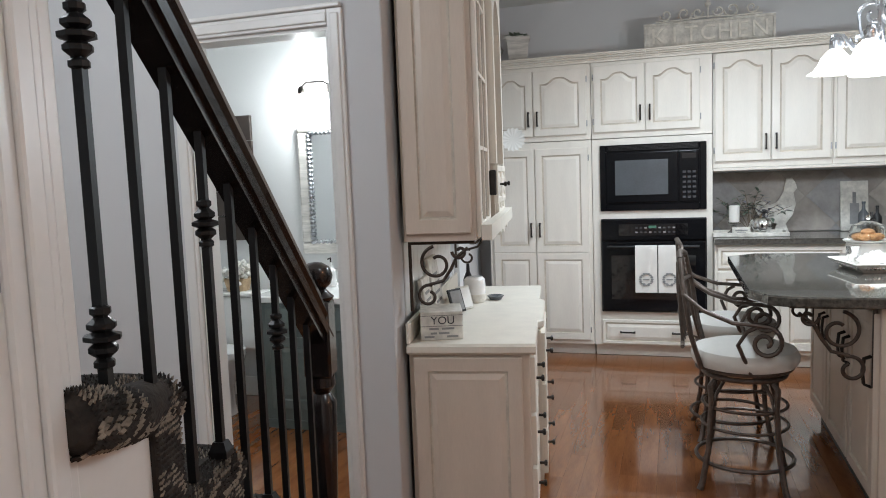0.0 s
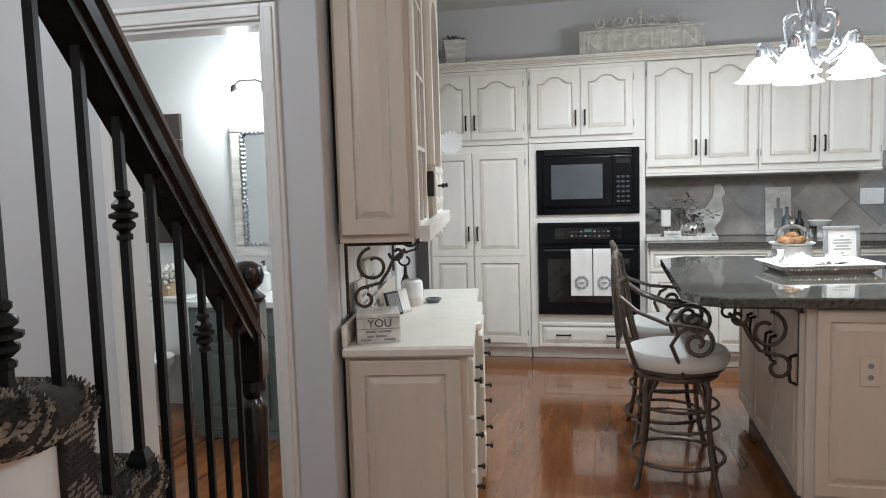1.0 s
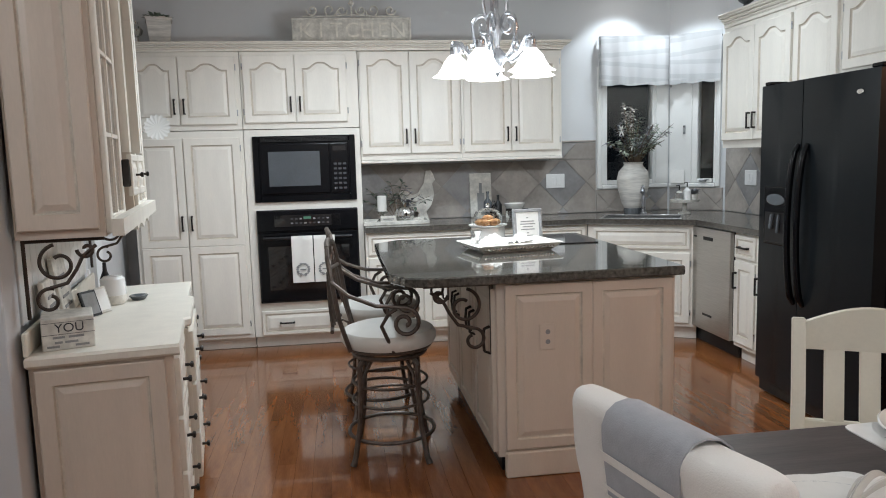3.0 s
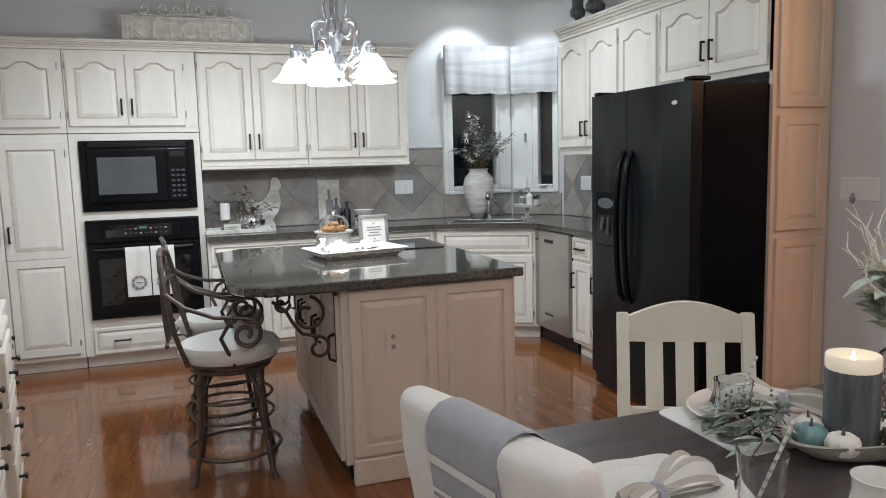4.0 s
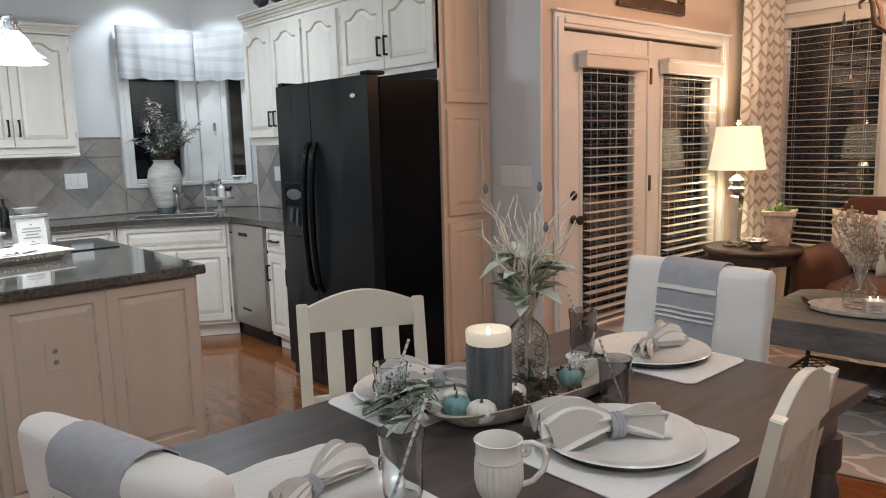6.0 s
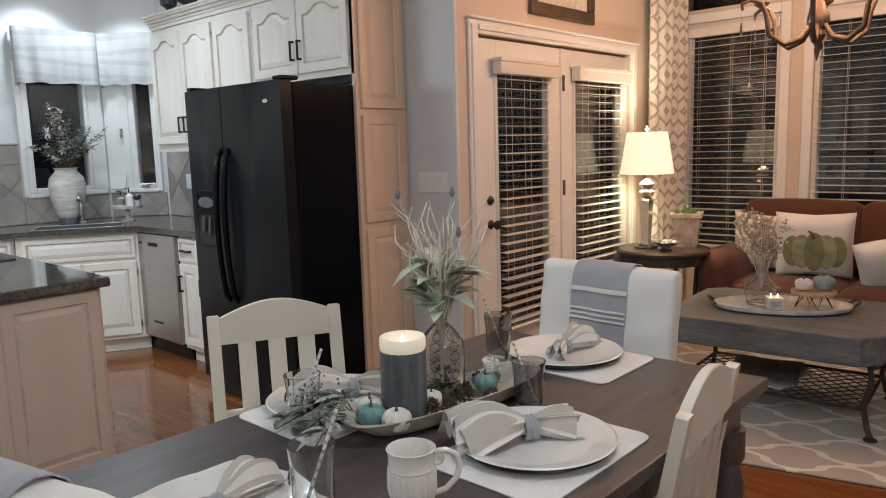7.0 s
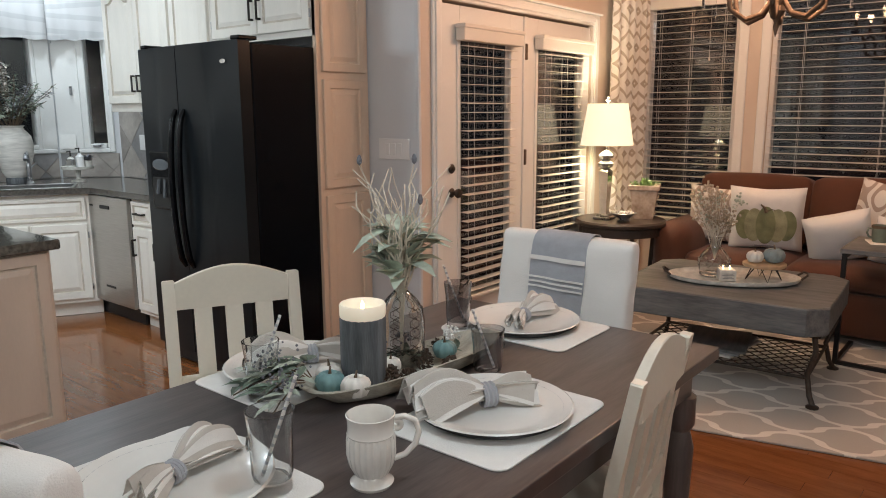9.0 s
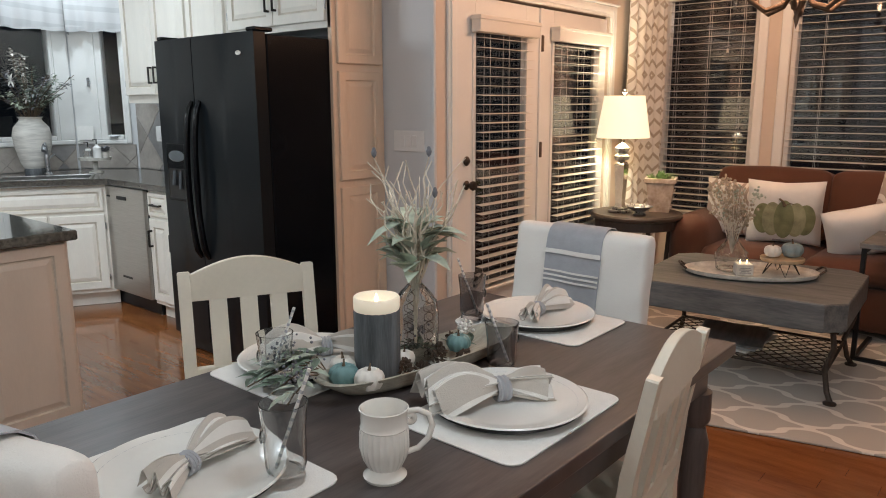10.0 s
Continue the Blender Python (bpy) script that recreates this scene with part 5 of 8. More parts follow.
# place settings
def place_setting(px, py, ang, mat_w, plate_at, nap, seed):
    g = pose(px, py, TZ, 0, 0, ang)
    m = B()
    w, d, r = mat_w / 2, 0.155, 0.03
    out = []
    for cx, cy, a0 in ((w - r, d - r, 0), (-w + r, d - r, 90), (-w + r, -d + r, 180), (w - r, -d + r, 270)):
        out += [(cx + r * math.cos(radians(a0 + k * 22.5)), cy + r * math.sin(radians(a0 + k * 22.5))) for k in range(5)]
    prism(m, out, 0.0005, 0.004, "z", 0.0008)
    o = part("placemat", m, MATW, None)
    o.matrix_basis = g
    tagged(o, "white rounded woven placemat on the dining table", "placemat", "placemats")
    p = g @ pose(plate_at[0], plate_at[1], 0.004)
    ch = thing("charger_plate", "white ceramic dinner plate with its shadow built in below", "plate", p, "dinner plates")
    m = B()
    lathe(m, [(0.001, 0.003), (0.118, 0.003), (0.136, 0.008), (0.170, 0.019), (0.174, 0.021), (0.170, 0.0235), (0.134, 0.013), (0.114, 0.008), (0.001, 0.008)], n=48)
    part("dish", m, CHINA, ch, smooth=True)
    # black disc that stands in for the shadow below the dish
    m = B()
    lathe(m, [(0.001, 0), (0.146, 0.0), (0.165, 0.011), (0.163, 0.0155), (0.130, 0.0035), (0.001, 0.0025)], n=48)
    part("under_shadow", m, BLACKM, ch, "plate's underside shadow as a dark disc", True)
    m = B()
    lathe(m, [(0.150, 0.0172), (0.1515, 0.0182), (0.153, 0.0183), (0.1515, 0.0176)], n=64, cap=False)
    part("rim_line", m, PEWTER, ch, "thin silver line round the rim", True)
    # napkin drawn through a ring: two fans of folded cloth
    rng = random.Random(seed)
    np_ = thing("napkin", "taupe and white striped linen napkin in a grey ring", "napkin", p @ pose(nap[0], nap[1], 0.010, 0, 0, nap[2]) @ Matrix.Scale(nap[3], 4), "napkins")
    for side, ln, wd, up in ((-1, 0.158, 0.066, 0.054), (1, 0.092, 0.024, 0.018)):
        for layer in range(3):
            ph, lift = rng.uniform(0, 6), 0.006 + layer * 0.013
            def f(u, v, side=side, ln=ln, wd=wd, up=up, ph=ph, lift=lift, layer=layer):
                s = 2 * u - 1
                half = 0.017 + wd * v ** 0.8 * (1 - 0.12 * layer)
                z = lift + 0.012 * math.cos(s * 7 + ph) * (0.4 + v) + up * math.sin(math.pi * min(1, v * 0.85)) * (1 - s * s) + 0.014 * (1 - v)
                return (side * (0.012 + ln * v * (1 - 0.16 * s * s * (1 if layer % 2 else -0.4))), s * half + 0.012 * v * math.sin(ph), max(z, 0.002))
            m = B()
            sheet(m, 18, 10, f, 0.0016)
            m2 = part("fold", m, NAPW if layer != 1 else NAPS, np_, smooth=True)
            for q in (-0.80, -0.62, 0.70):
                m = B()
                sheet(m, 2, 10, lambda u, v, q=q: tuple(Vector(f(0.5 + 0.5 * q + (u - 0.5) * 0.10, v)) + Vector((0, 0, 0.0022))), 0.0006)
                part("stripe", m, NAPS if layer != 1 else NAPW, m2, smooth=True)
    m = B()
    pts = [(0, 0.026 * math.cos(2 * math.pi * k / 20), 0.024 + 0.022 * math.sin(2 * math.pi * k / 20)) for k in range(21)]
    for dx in (-0.010, 0, 0.010):
        tube(m, [(p0[0] + dx, p0[1], p0[2]) for p0 in pts], 0.006, 6)
    part("napkin_ring", m, GREYC, np_, "grey woven napkin ring", True)
    return g


place_setting(1.20, 1.272, 0, 0.42, (0.01, 0.02), (0.0, 0.015, -32, 1.0), 3)
place_setting(1.80, 1.585, 90, 0.42, (0.02, -0.01), (0.0, 0.0, 100, 0.78), 4)
place_setting(1.11, 1.815, 0, 0.42, (0.0, 0.02), (0.05, -0.01, -30, 0.9), 5)
place_setting(0.615, 1.535, 90, 0.42, (0.0, 0.02), (0.0, 0.0, 110, 0.76), 6)


def tumbler(x, y, label, g=GLASSG, h=0.142, lean=12, ang=40, coaster=False):
    t = thing("drinking_glass", label, "glass", pose(x, y, TZ + (0.004 if coaster else 0.0005), 0, 0, ang), "drinking glasses")
    m = B()
    lathe(m, [(0.001, 0), (0.031, 0.0), (0.034, 0.006), (0.0325, 0.02), (0.036, 0.035), (0.037, h * 0.7), (0.042, h), (0.0395, h), (0.0345, h * 0.7), (0.0335, 0.036), (0.029, 0.022), (0.001, 0.018)], n=32)
    part("bowl", m, g, t, smooth=True)
    m = B()
    lathe(m, [(0.001, 0), (0.012, 0.001), (0.015, 0.003), (0.012, 0.005), (0.001, 0.004)], n=16)
    part("seal", m, g, t, "raised round glass seal").matrix_basis = pose(-0.036, 0, 0.085, 0, -90, 0)
    m = B()
    a, b = Vector((-0.018, 0.0, 0.024)), Vector((0.045, 0.01, h + 0.055))
    tube(m, [a.lerp(b, k / 16) for k in range(17)], 0.0032, 8)
    s = part("straw", m, NAPS, t, "grey and white striped paper straw")
    for k in range(11):
        m = B()
        c = a.lerp(b, (k + 0.5) / 11)
        d = (b - a).normalized()
        tube(m, [c - d * 0.003, c + d * 0.003], 0.0034, 8)
        part("stripe", m, STRAWG, s)
    if coaster:
        m = B()
        lathe(m, [(0.001, 0), (0.05, 0), (0.05, 0.003), (0.001, 0.003)], n=28)
        o = part("coaster", m, MATW)
        o.matrix_basis = pose(x, y, TZ + 0.0004)
        tagged(o, "round white coaster under a glass", "coaster", "coasters")
    return t


tumbler(0.700, 1.395, "clear green tinted glass with a striped straw", GLASSG, 0.145, ang=-48, coaster=True)
tumbler(0.945, 1.745, "clear green tinted glass with a striped straw", GLASSG, 0.14, ang=-48)
tumbler(1.375, 1.425, "smoky grey dimpled glass with a striped straw", GLASSS, 0.125, ang=150)
tumbler(1.66, 1.74, "smoky rose glass with a striped straw", GLASSS, 0.14, ang=140, coaster=True)

mug = thing("mug", "cream ribbed footed mug with a scroll handle", "mug", pose(0.825, 1.28, TZ, 0, 0, -40))
m = B()
lathe(m, [(0.001, 0.0), (0.036, 0.0), (0.039, 0.006), (0.030, 0.014), (0.026, 0.022), (0.034, 0.034)], n=40)
part("foot", m, CREAMC, mug, smooth=True)
m = B()
lathe(m, [(0.030, 0.022), (0.039, 0.040), (0.043, 0.060), (0.0425, 0.088), (0.040, 0.096)], n=96, flute=0.022, lobes=24, cap=False)
part("ribbed_wall", m, CREAMC, mug, smooth=True)
m = B()
lathe(m, [(0.0405, 0.094), (0.0425, 0.097), (0.0405, 0.101), (0.041, 0.122), (0.0435, 0.130), (0.0415, 0.131), (0.038, 0.122), (0.036, 0.06), (0.024, 0.03), (0.001, 0.028)], n=48, cap=False)
part("rim", m, CREAMC, mug, smooth=True)
m = B()
tube(m, scroll(0.046, 0.108, 0.004, 0.012, 500, 100, 14) + [(0.06, 0, 0.121), (0.078, 0, 0.112), (0.085, 0, 0.092), (0.078, 0, 0.068), (0.06, 0, 0.05), (0.04, 0, 0.044)], 0.0055, 10)
part("handle", m, CREAMC, mug, smooth=True)

# bread bowl centrepiece
bowl = thing("dough_bowl", "long whitewashed wooden dough bowl", "bowl", pose(1.265, 1.575, TZ, 0, 0, -6))
m = B()
def trough(k, y_in):
    out = []
    for r, z in ((0.62, 0.0), (0.80, 0.012), (0.95, 0.034), (1.0, 0.046), (0.95, 0.047), (0.86, 0.030), (0.66, 0.012), (0.02, 0.010)):
        lp = []
        for i in range(40):
            a = 2 * math.pi * i / 40
            lp.append((0.315 * r * math.copysign(abs(math.cos(a)) ** 0.75, math.cos(a)), 0.085 * r * math.copysign(abs(math.sin(a)) ** 0.7, math.sin(a)), z + 0.006 * math.cos(a) ** 2 * (r > 0.9)))
        out.append(lp)
    return out
rings(m, trough(0, 0))
part("trough", m, WOODB, bowl, smooth=True)

cd = thing("pillar_candle", "charcoal barked pillar candle with a lit ivory top", "candle", pose(1.125, 1.60, TZ + 0.014))
m = B()
lathe(m, [(0.052, 0), (0.053, 0.01), (0.053, 0.165), (0.050, 0.17)], n=64, flute=0.012, lobes=21)
part("bark", m, CHARC, cd, "charcoal grey ribbed bark", True)
m = B()
lathe(m, [(0.050, 0.166), (0.053, 0.172), (0.0535, 0.196), (0.051, 0.200), (0.043, 0.198), (0.030, 0.186), (0.001, 0.183)], n=40)
part("wax", m, WAX, cd, "glowing ivory wax", True)
m = B()
lathe(m, [(0.0015, 0.183), (0.005, 0.189), (0.004, 0.196), (0.001, 0.205)], n=12)
part("flame", m, FLAME, cd, smooth=True)


def pumpkin(x, y, z, r, material, label, ang=0, squash=0.78):
    t = thing("pumpkin", label, "pumpkin", pose(x, y, z, 0, 0, ang), "small pumpkins")
    m = B()
    prof = [(0.001, 0.12), (0.35, 0.02), (0.75, 0.10), (0.98, 0.38), (1.0, 0.62), (0.85, 0.86), (0.5, 1.0), (0.2, 0.95), (0.001, 0.90)]
    lathe(m, [(r * a, 2 * r * squash * b * 0.92) for a, b in prof], n=50, flute=0.055, lobes=10)
    part("body", m, material, t, smooth=True)
    m = B()
    h = 2 * r * squash * 0.85
    tube(m, [(0, 0, h), (0.002, 0, h + r * 0.25), (r * 0.12, 0, h + r * 0.5)], [r * 0.13, r * 0.08, r * 0.06], 8)
    part("stem", m, STEM, t, smooth=True)
    return t


BZ = TZ + 0.020
pumpkin(1.055, 1.556, BZ, 0.033, WHITP, "small cream pumpkin in the dough bowl")
pumpkin(1.030, 1.612, BZ + 0.004, 0.033, TEAL, "small teal pumpkin in the dough bowl", 30)
pumpkin(1.062, 1.650, BZ + 0.008, 0.031, WHITP, "small cream pumpkin in the dough bowl", 80)
pumpkin(1.365, 1.552, BZ + 0.008, 0.030, TEAL, "small teal pumpkin in the dough bowl", 50)
pumpkin(1.215, 1.60, BZ, 0.026, WHITP, "small cream pumpkin in the dough bowl", 10)


def cone(x, y, z, s, tilt):
    t = thing("pine_cone", "dark open pine cone in the dough bowl", "pine cone", pose(x, y, z, tilt, 0, x * 900), "pine cones")
    m = B()
    for k in range(36):
        a, h = k * 2.4, k / 36
        r = s * (0.55 + 0.5 * math.sin(math.pi * min(1, h * 1.15 + 0.1)))
        c, q = math.cos(a), math.sin(a)
        p = Vector((c, q, 0))
        o = Vector((-q, c, 0)) * s * 0.26
        z0 = h * s * 2.0
        pts = [p * r * 0.3 + Vector((0, 0, z0)), p * r * 0.75 + o + Vector((0, 0, z0 + s * 0.1)), p * r + Vector((0, 0, z0 + s * 0.24)), p * r * 0.75 - o + Vector((0, 0, z0 + s * 0.1))]
        vs = [m.verts.new(v) for v in pts] + [m.verts.new(v - Vector((0, 0, s * 0.09))) for v in pts]
        for f in ((0, 1, 2, 3), (7, 6, 5, 4), (0, 4, 5, 1), (1, 5, 6, 2), (2, 6, 7, 3), (3, 7, 4, 0)):
            m.faces.new([vs[i] for i in f])
    tagged(part("scale_cluster", m, CONE, t), kind="stuff")


for x, y, tl in ((1.20, 1.545, 70), (1.265, 1.548, 40), (1.315, 1.60, 80), (1.415, 1.585, 60), (1.165, 1.555, 30), (1.34, 1.515, 95)):
    cone(x, y, BZ + 0.006, 0.022, tl)


def leaf(m, base, d, ln, wd, curl=0.25):
    """A pointed leaf of six faces, folded along its rib."""
    d = Vector(d).normalized()
    side = d.cross(Vector((0, 0, 1)))
    side = side.normalized() if side.length > 0.01 else Vector((1, 0, 0))
    up = side.cross(d)
    vs = []
    for k, w in ((0, 0.12), (0.35, 1.0), (0.7, 0.75), (1.0, 0.05)):
        c = Vector(base) + d * ln * k - Vector((0, 0, 1)) * ln * curl * k * k
        vs.append([m.verts.new(c - side * wd * w + up * wd * 0.3 * w), m.verts.new(c), m.verts.new(c + side * wd * w + up * wd * 0.3 * w)])
    for a, b in zip(vs, vs[1:]):
        m.faces.new((a[0], a[1], b[1], b[0]))
        m.faces.new((a[1], a[2], b[2], b[1]))


rng = random.Random(8)
gr = thing("greenery_spray", "dusty green leaf spray with dried lavender buds", "greenery", pose(1.03, 1.665, BZ + 0.006))
for k in range(9):
    a = radians(150 + rng.uniform(-75, 55))
    ln = rng.uniform(0.08, 0.20)
    m = B()
    p1 = (ln * math.cos(a), ln * math.sin(a), 0.035 - 0.04 * (ln / 0.2) + rng.uniform(-0.008, 0.012))
    tube(m, [(0, 0, 0.01), (p1[0] * 0.5, p1[1] * 0.5, 0.04), p1], 0.0018, 5)
    s = part("stem", m, STEM, gr)
    m = B()
    for q in range(10):
        f = 0.2 + 0.8 * q / 10
        aa = a + rng.uniform(-1.3, 1.3)
        leaf(m, (p1[0] * f, p1[1] * f, 0.05 * (1 - f) + p1[2] * f + 0.015), (math.cos(aa), math.sin(aa), rng.uniform(-0.1, 0.3)), rng.uniform(0.03, 0.065), 0.010)
    part("leaves", m, EUCA if k % 3 else SAGE, s)
    if k % 2 == 0:
        m = B()
        for q in range(26):
            c = (p1[0] * rng.uniform(0.35, 0.9) + rng.gauss(0, 0.012), p1[1] * rng.uniform(0.35, 0.9) + rng.gauss(0, 0.012), 0.055 + rng.gauss(0, 0.012))
            bmesh.ops.create_icosphere(m, subdivisions=1, radius=rng.uniform(0.0022, 0.0042), matrix=Matrix.Translation(c))
        tagged(part("bud_cluster", m, LAV, s), kind="stuff")
for x, y, sx in ((1.39, 1.56, 3), (1.22, 1.66, 5), (1.30, 1.64, 6)):
    gg = thing("greenery_sprig", "small sprig of dusty leaves and dried flowers", "greenery", pose(x, y, BZ + 0.012), "sprigs")
    m = B()
    for q in range(18):
        aa = rng.uniform(0, 6.28)
        leaf(m, (rng.gauss(0, 0.015), rng.gauss(0, 0.012), 0.01), (math.cos(aa), math.sin(aa), rng.uniform(0.2, 1)), rng.uniform(0.03, 0.055), 0.009)
    part("leaves", m, EUCA, gg)
    m = B()
    for q in range(30):
        bmesh.ops.create_icosphere(m, subdivisions=1, radius=rng.uniform(0.003, 0.006), matrix=Matrix.Translation((0.01 + rng.gauss(0, 0.012), rng.gauss(0, 0.012), 0.052 + rng.gauss(0, 0.008))))
    part("flower_head", m, NAPS if sx == 3 else LAV, gg)

# wired bottle with dried stems
vs_ = thing("bottle_vase", "clear glass bottle vase wrapped in rusty wire mesh", "vase", pose(1.295, 1.635, BZ - 0.004))
m = B()
outer = [(0.001, 0), (0.050, 0), (0.056, 0.008), (0.057, 0.11), (0.052, 0.145), (0.030, 0.175), (0.017, 0.19), (0.016, 0.215), (0.021, 0.225)]
inner = [(0.018, 0.225), (0.0135, 0.213), (0.0145, 0.19), (0.027, 0.173), (0.049, 0.143), (0.054, 0.11), (0.053, 0.012), (0.001, 0.008)]
lathe(m, outer + inner, n=40)
part("glass", m, GLASSC, vs_, smooth=True)
m = B()
for k in range(7):
    for sgn in (1, -1):
        pts = []
        for q in range(15):
            z = 0.015 + q * 0.0118
            r = np.interp(z, [0.0, 0.11, 0.145, 0.175, 0.19], [0.0575, 0.0585, 0.0535, 0.0315, 0.0185])
            a = 2 * math.pi * k / 7 + sgn * 0.44 * (1 if (q // 2) % 2 else -1) * 0.5
            pts.append((r * math.cos(a), r * math.sin(a), z))
        tube(m, pts, 0.0008, 4)
part("wire_mesh", m, IRON, vs_, "rusty chicken wire mesh")
st_ = thing("dried_bouquet", "curly dried twigs with soft sage leaves and thistles", "dried flowers", pose(1.295, 1.635, BZ + 0.03))
for k in range(38):
    a, lean_ = rng.uniform(0, 6.28), rng.uniform(0.15, 0.56)
    h = rng.uniform(0.34, 0.47)
    pts = []
    for q in range(12):
        f = q / 11
        spread_ = lean_ * h * max(0, f - 0.35) ** 1.2
        pts.append((spread_ * math.cos(a) + 0.017 * f * math.sin(f * 17 + k), spread_ * math.sin(a) + 0.017 * f * math.cos(f * 14 + k * 2), h * f))
    m = B()
    tube(m, pts, [0.0032 - 0.0016 * q / 11 for q in range(12)], 5)
    s = part("twig", m, TWIG, st_)
    if k % 13 == 0:
        m = B()
        lathe(m, [(0.001, 0), (0.006, 0.006), (0.007, 0.014), (0.003, 0.026)], n=10)
        part("thistle", m, LAV, s).matrix_basis = Matrix.Translation(pts[-1])
for k in range(62):
    a = rng.uniform(0, 6.28)
    z = rng.uniform(0.18, 0.31)
    m = B()
    leaf(m, (0.02 * math.cos(a), 0.02 * math.sin(a), z), (math.cos(a), math.sin(a), rng.uniform(0.1, 1.3)), rng.uniform(0.07, 0.125), rng.uniform(0.017, 0.029), rng.uniform(0.1, 0.6))
    part("leaf", m, SAGE, st_, "soft sage green leaf", True)

# ---- living area ----
bm = B()
box(bm, 0, 2.25, -1.7, 1.25, 0.001, 0.011, 0.003)
tagged(part("area_rug", bm, RUGM), "taupe rug with a cream trellis pattern", "rug").matrix_basis = pose(3.15, 1.11, 0, 0, 0, 13)

# coffee table
ct = thing("coffee_table", "chunky weathered wood coffee table on an iron base", "coffee table", pose(3.93, 1.635, 0.011, 0, 0, 4))
c, hx, hy = 0.085, 0.43, 0.51
oct_ = [(hx - c, -hy), (hx, -hy + c), (hx, hy - c), (hx - c, hy), (-hx + c, hy), (-hx, hy - c), (-hx, -hy + c), (-hx + c, -hy)]
m = B()
prism(m, oct_, 0.365, 0.50, "z", 0.006)
part("tabletop", m, CTOP, ct)
for x in (-0.31, 0.31):
    for y in (-0.45, 0.45):
        m = B()
        sx, sy = math.copysign(1, x), math.copysign(1, y)
        tube(m, [(x, y, 0.363), (x + 0.015 * sx, y + 0.015 * sy, 0.27), (x - 0.02 * sx, y - 0.02 * sy, 0.15), (x, y, 0.05), (x + 0.02 * sx, y + 0.02 * sy, 0.012)], 0.013, 8)
        lathe(m, [(0.001, 0), (0.03, 0), (0.03, 0.008), (0.012, 0.016)], (x + 0.02 * sx, y + 0.02 * sy, 0), 12)
        part("leg", m, IRON, ct, smooth=True)
m = B()
for y in (-0.43, 0.43):
    tube(m, [(-0.29, y, 0.13), (0.29, y, 0.13)], 0.009, 6)
for x in (-0.29, 0.29):
    tube(m, [(x, -0.43, 0.13), (x, 0.43, 0.13)], 0.009, 6)
# crossing bars on the slant
for k in range(-9, 10):
    for sg in (-1, 1):
        y0, y1 = k * 0.075 - 0.29, k * 0.075 + 0.29
        a0, a1 = max(y0, -0.43), min(y1, 0.43)
        if a1 - a0 > 0.03:
            tube(m, [(sg * (a0 - k * 0.075), a0, 0.13), (sg * (a1 - k * 0.075), a1, 0.13)], 0.0035, 4)
part("lattice_shelf", m, IRON, ct, "iron lattice lower shelf")
m = B()
box(m, -0.34, 0.34, -0.48, 0.48, 0.345, 0.364, 0.003)
part("sub_frame", m, IRON, ct)
for k, mt_ in enumerate((SIGNW, GREYINK, CTOP)):
    m = B()
    box(m, -0.17, 0.17, -0.20, 0.20, 0, 0.010, 0.002)
    tagged(part("magazine", m, mt_), "large magazine lying on the lattice shelf", "magazine", "magazines").matrix_basis = pose(3.90, 1.70, 0.1535 + k * 0.0105, 0, 0, 84 + 9 * k)

CZ = 0.512
ty = thing("serving_tray", "oval distressed white tray with iron handles", "tray", pose(3.93, 1.64, CZ, 0, 0, -64))
m = B()
lps = []
for r, z in ((0.02, 0.004), (0.92, 0.004), (0.97, 0.010), (1.0, 0.030), (0.985, 0.031), (0.94, 0.014), (0.90, 0.010), (0.02, 0.009)):
    lps.append([(0.335 * r * math.cos(2 * math.pi * i / 40), 0.20 * r * math.sin(2 * math.pi * i / 40), z) for i in range(40)])
rings(m, lps)
part("dish", m, SIGNW, ty, smooth=True)
for s in (-1, 1):
    m = B()
    tube(m, [(s * 0.325, -0.05, 0.026), (s * 0.355, -0.045, 0.05), (s * 0.362, 0, 0.056), (s * 0.355, 0.045, 0.05), (s * 0.325, 0.05, 0.026)], 0.006, 8)
    part("handle", m, IRON, ty, smooth=True)

vz = thing("glass_vase", "scrolled clear glass bottle vase on the tray", "vase", pose(3.93, 1.745, CZ + 0.012))
m = B()
lathe(m, [(0.001, 0), (0.066, 0), (0.078, 0.012), (0.082, 0.07), (0.074, 0.11), (0.045, 0.145), (0.030, 0.165), (0.028, 0.195), (0.038, 0.215), (0.035, 0.215), (0.025, 0.195), (0.026, 0.165), (0.042, 0.14), (0.070, 0.107), (0.078, 0.07), (0.074, 0.016), (0.001, 0.01)], n=36, flute=0.02, lobes=8)
part("glass", m, GLASSG, vz, smooth=True)
for k in range(6):
    m = B()
    a = k * math.pi / 3
    tube(m, [(0.083 * math.cos(a + p[0] * 8), 0.083 * math.sin(a + p[0] * 8), p[2]) for p in scroll(0, 0.072, 0.006, 0.032, 400, 0, 16)], 0.003, 5)
    part("scroll", m, GLASSG, vz)
dr_ = thing("dried_bouquet", "dried straw-coloured flower bouquet", "dried flowers", pose(3.93, 1.745, CZ + 0.10))
rng = random.Random(21)
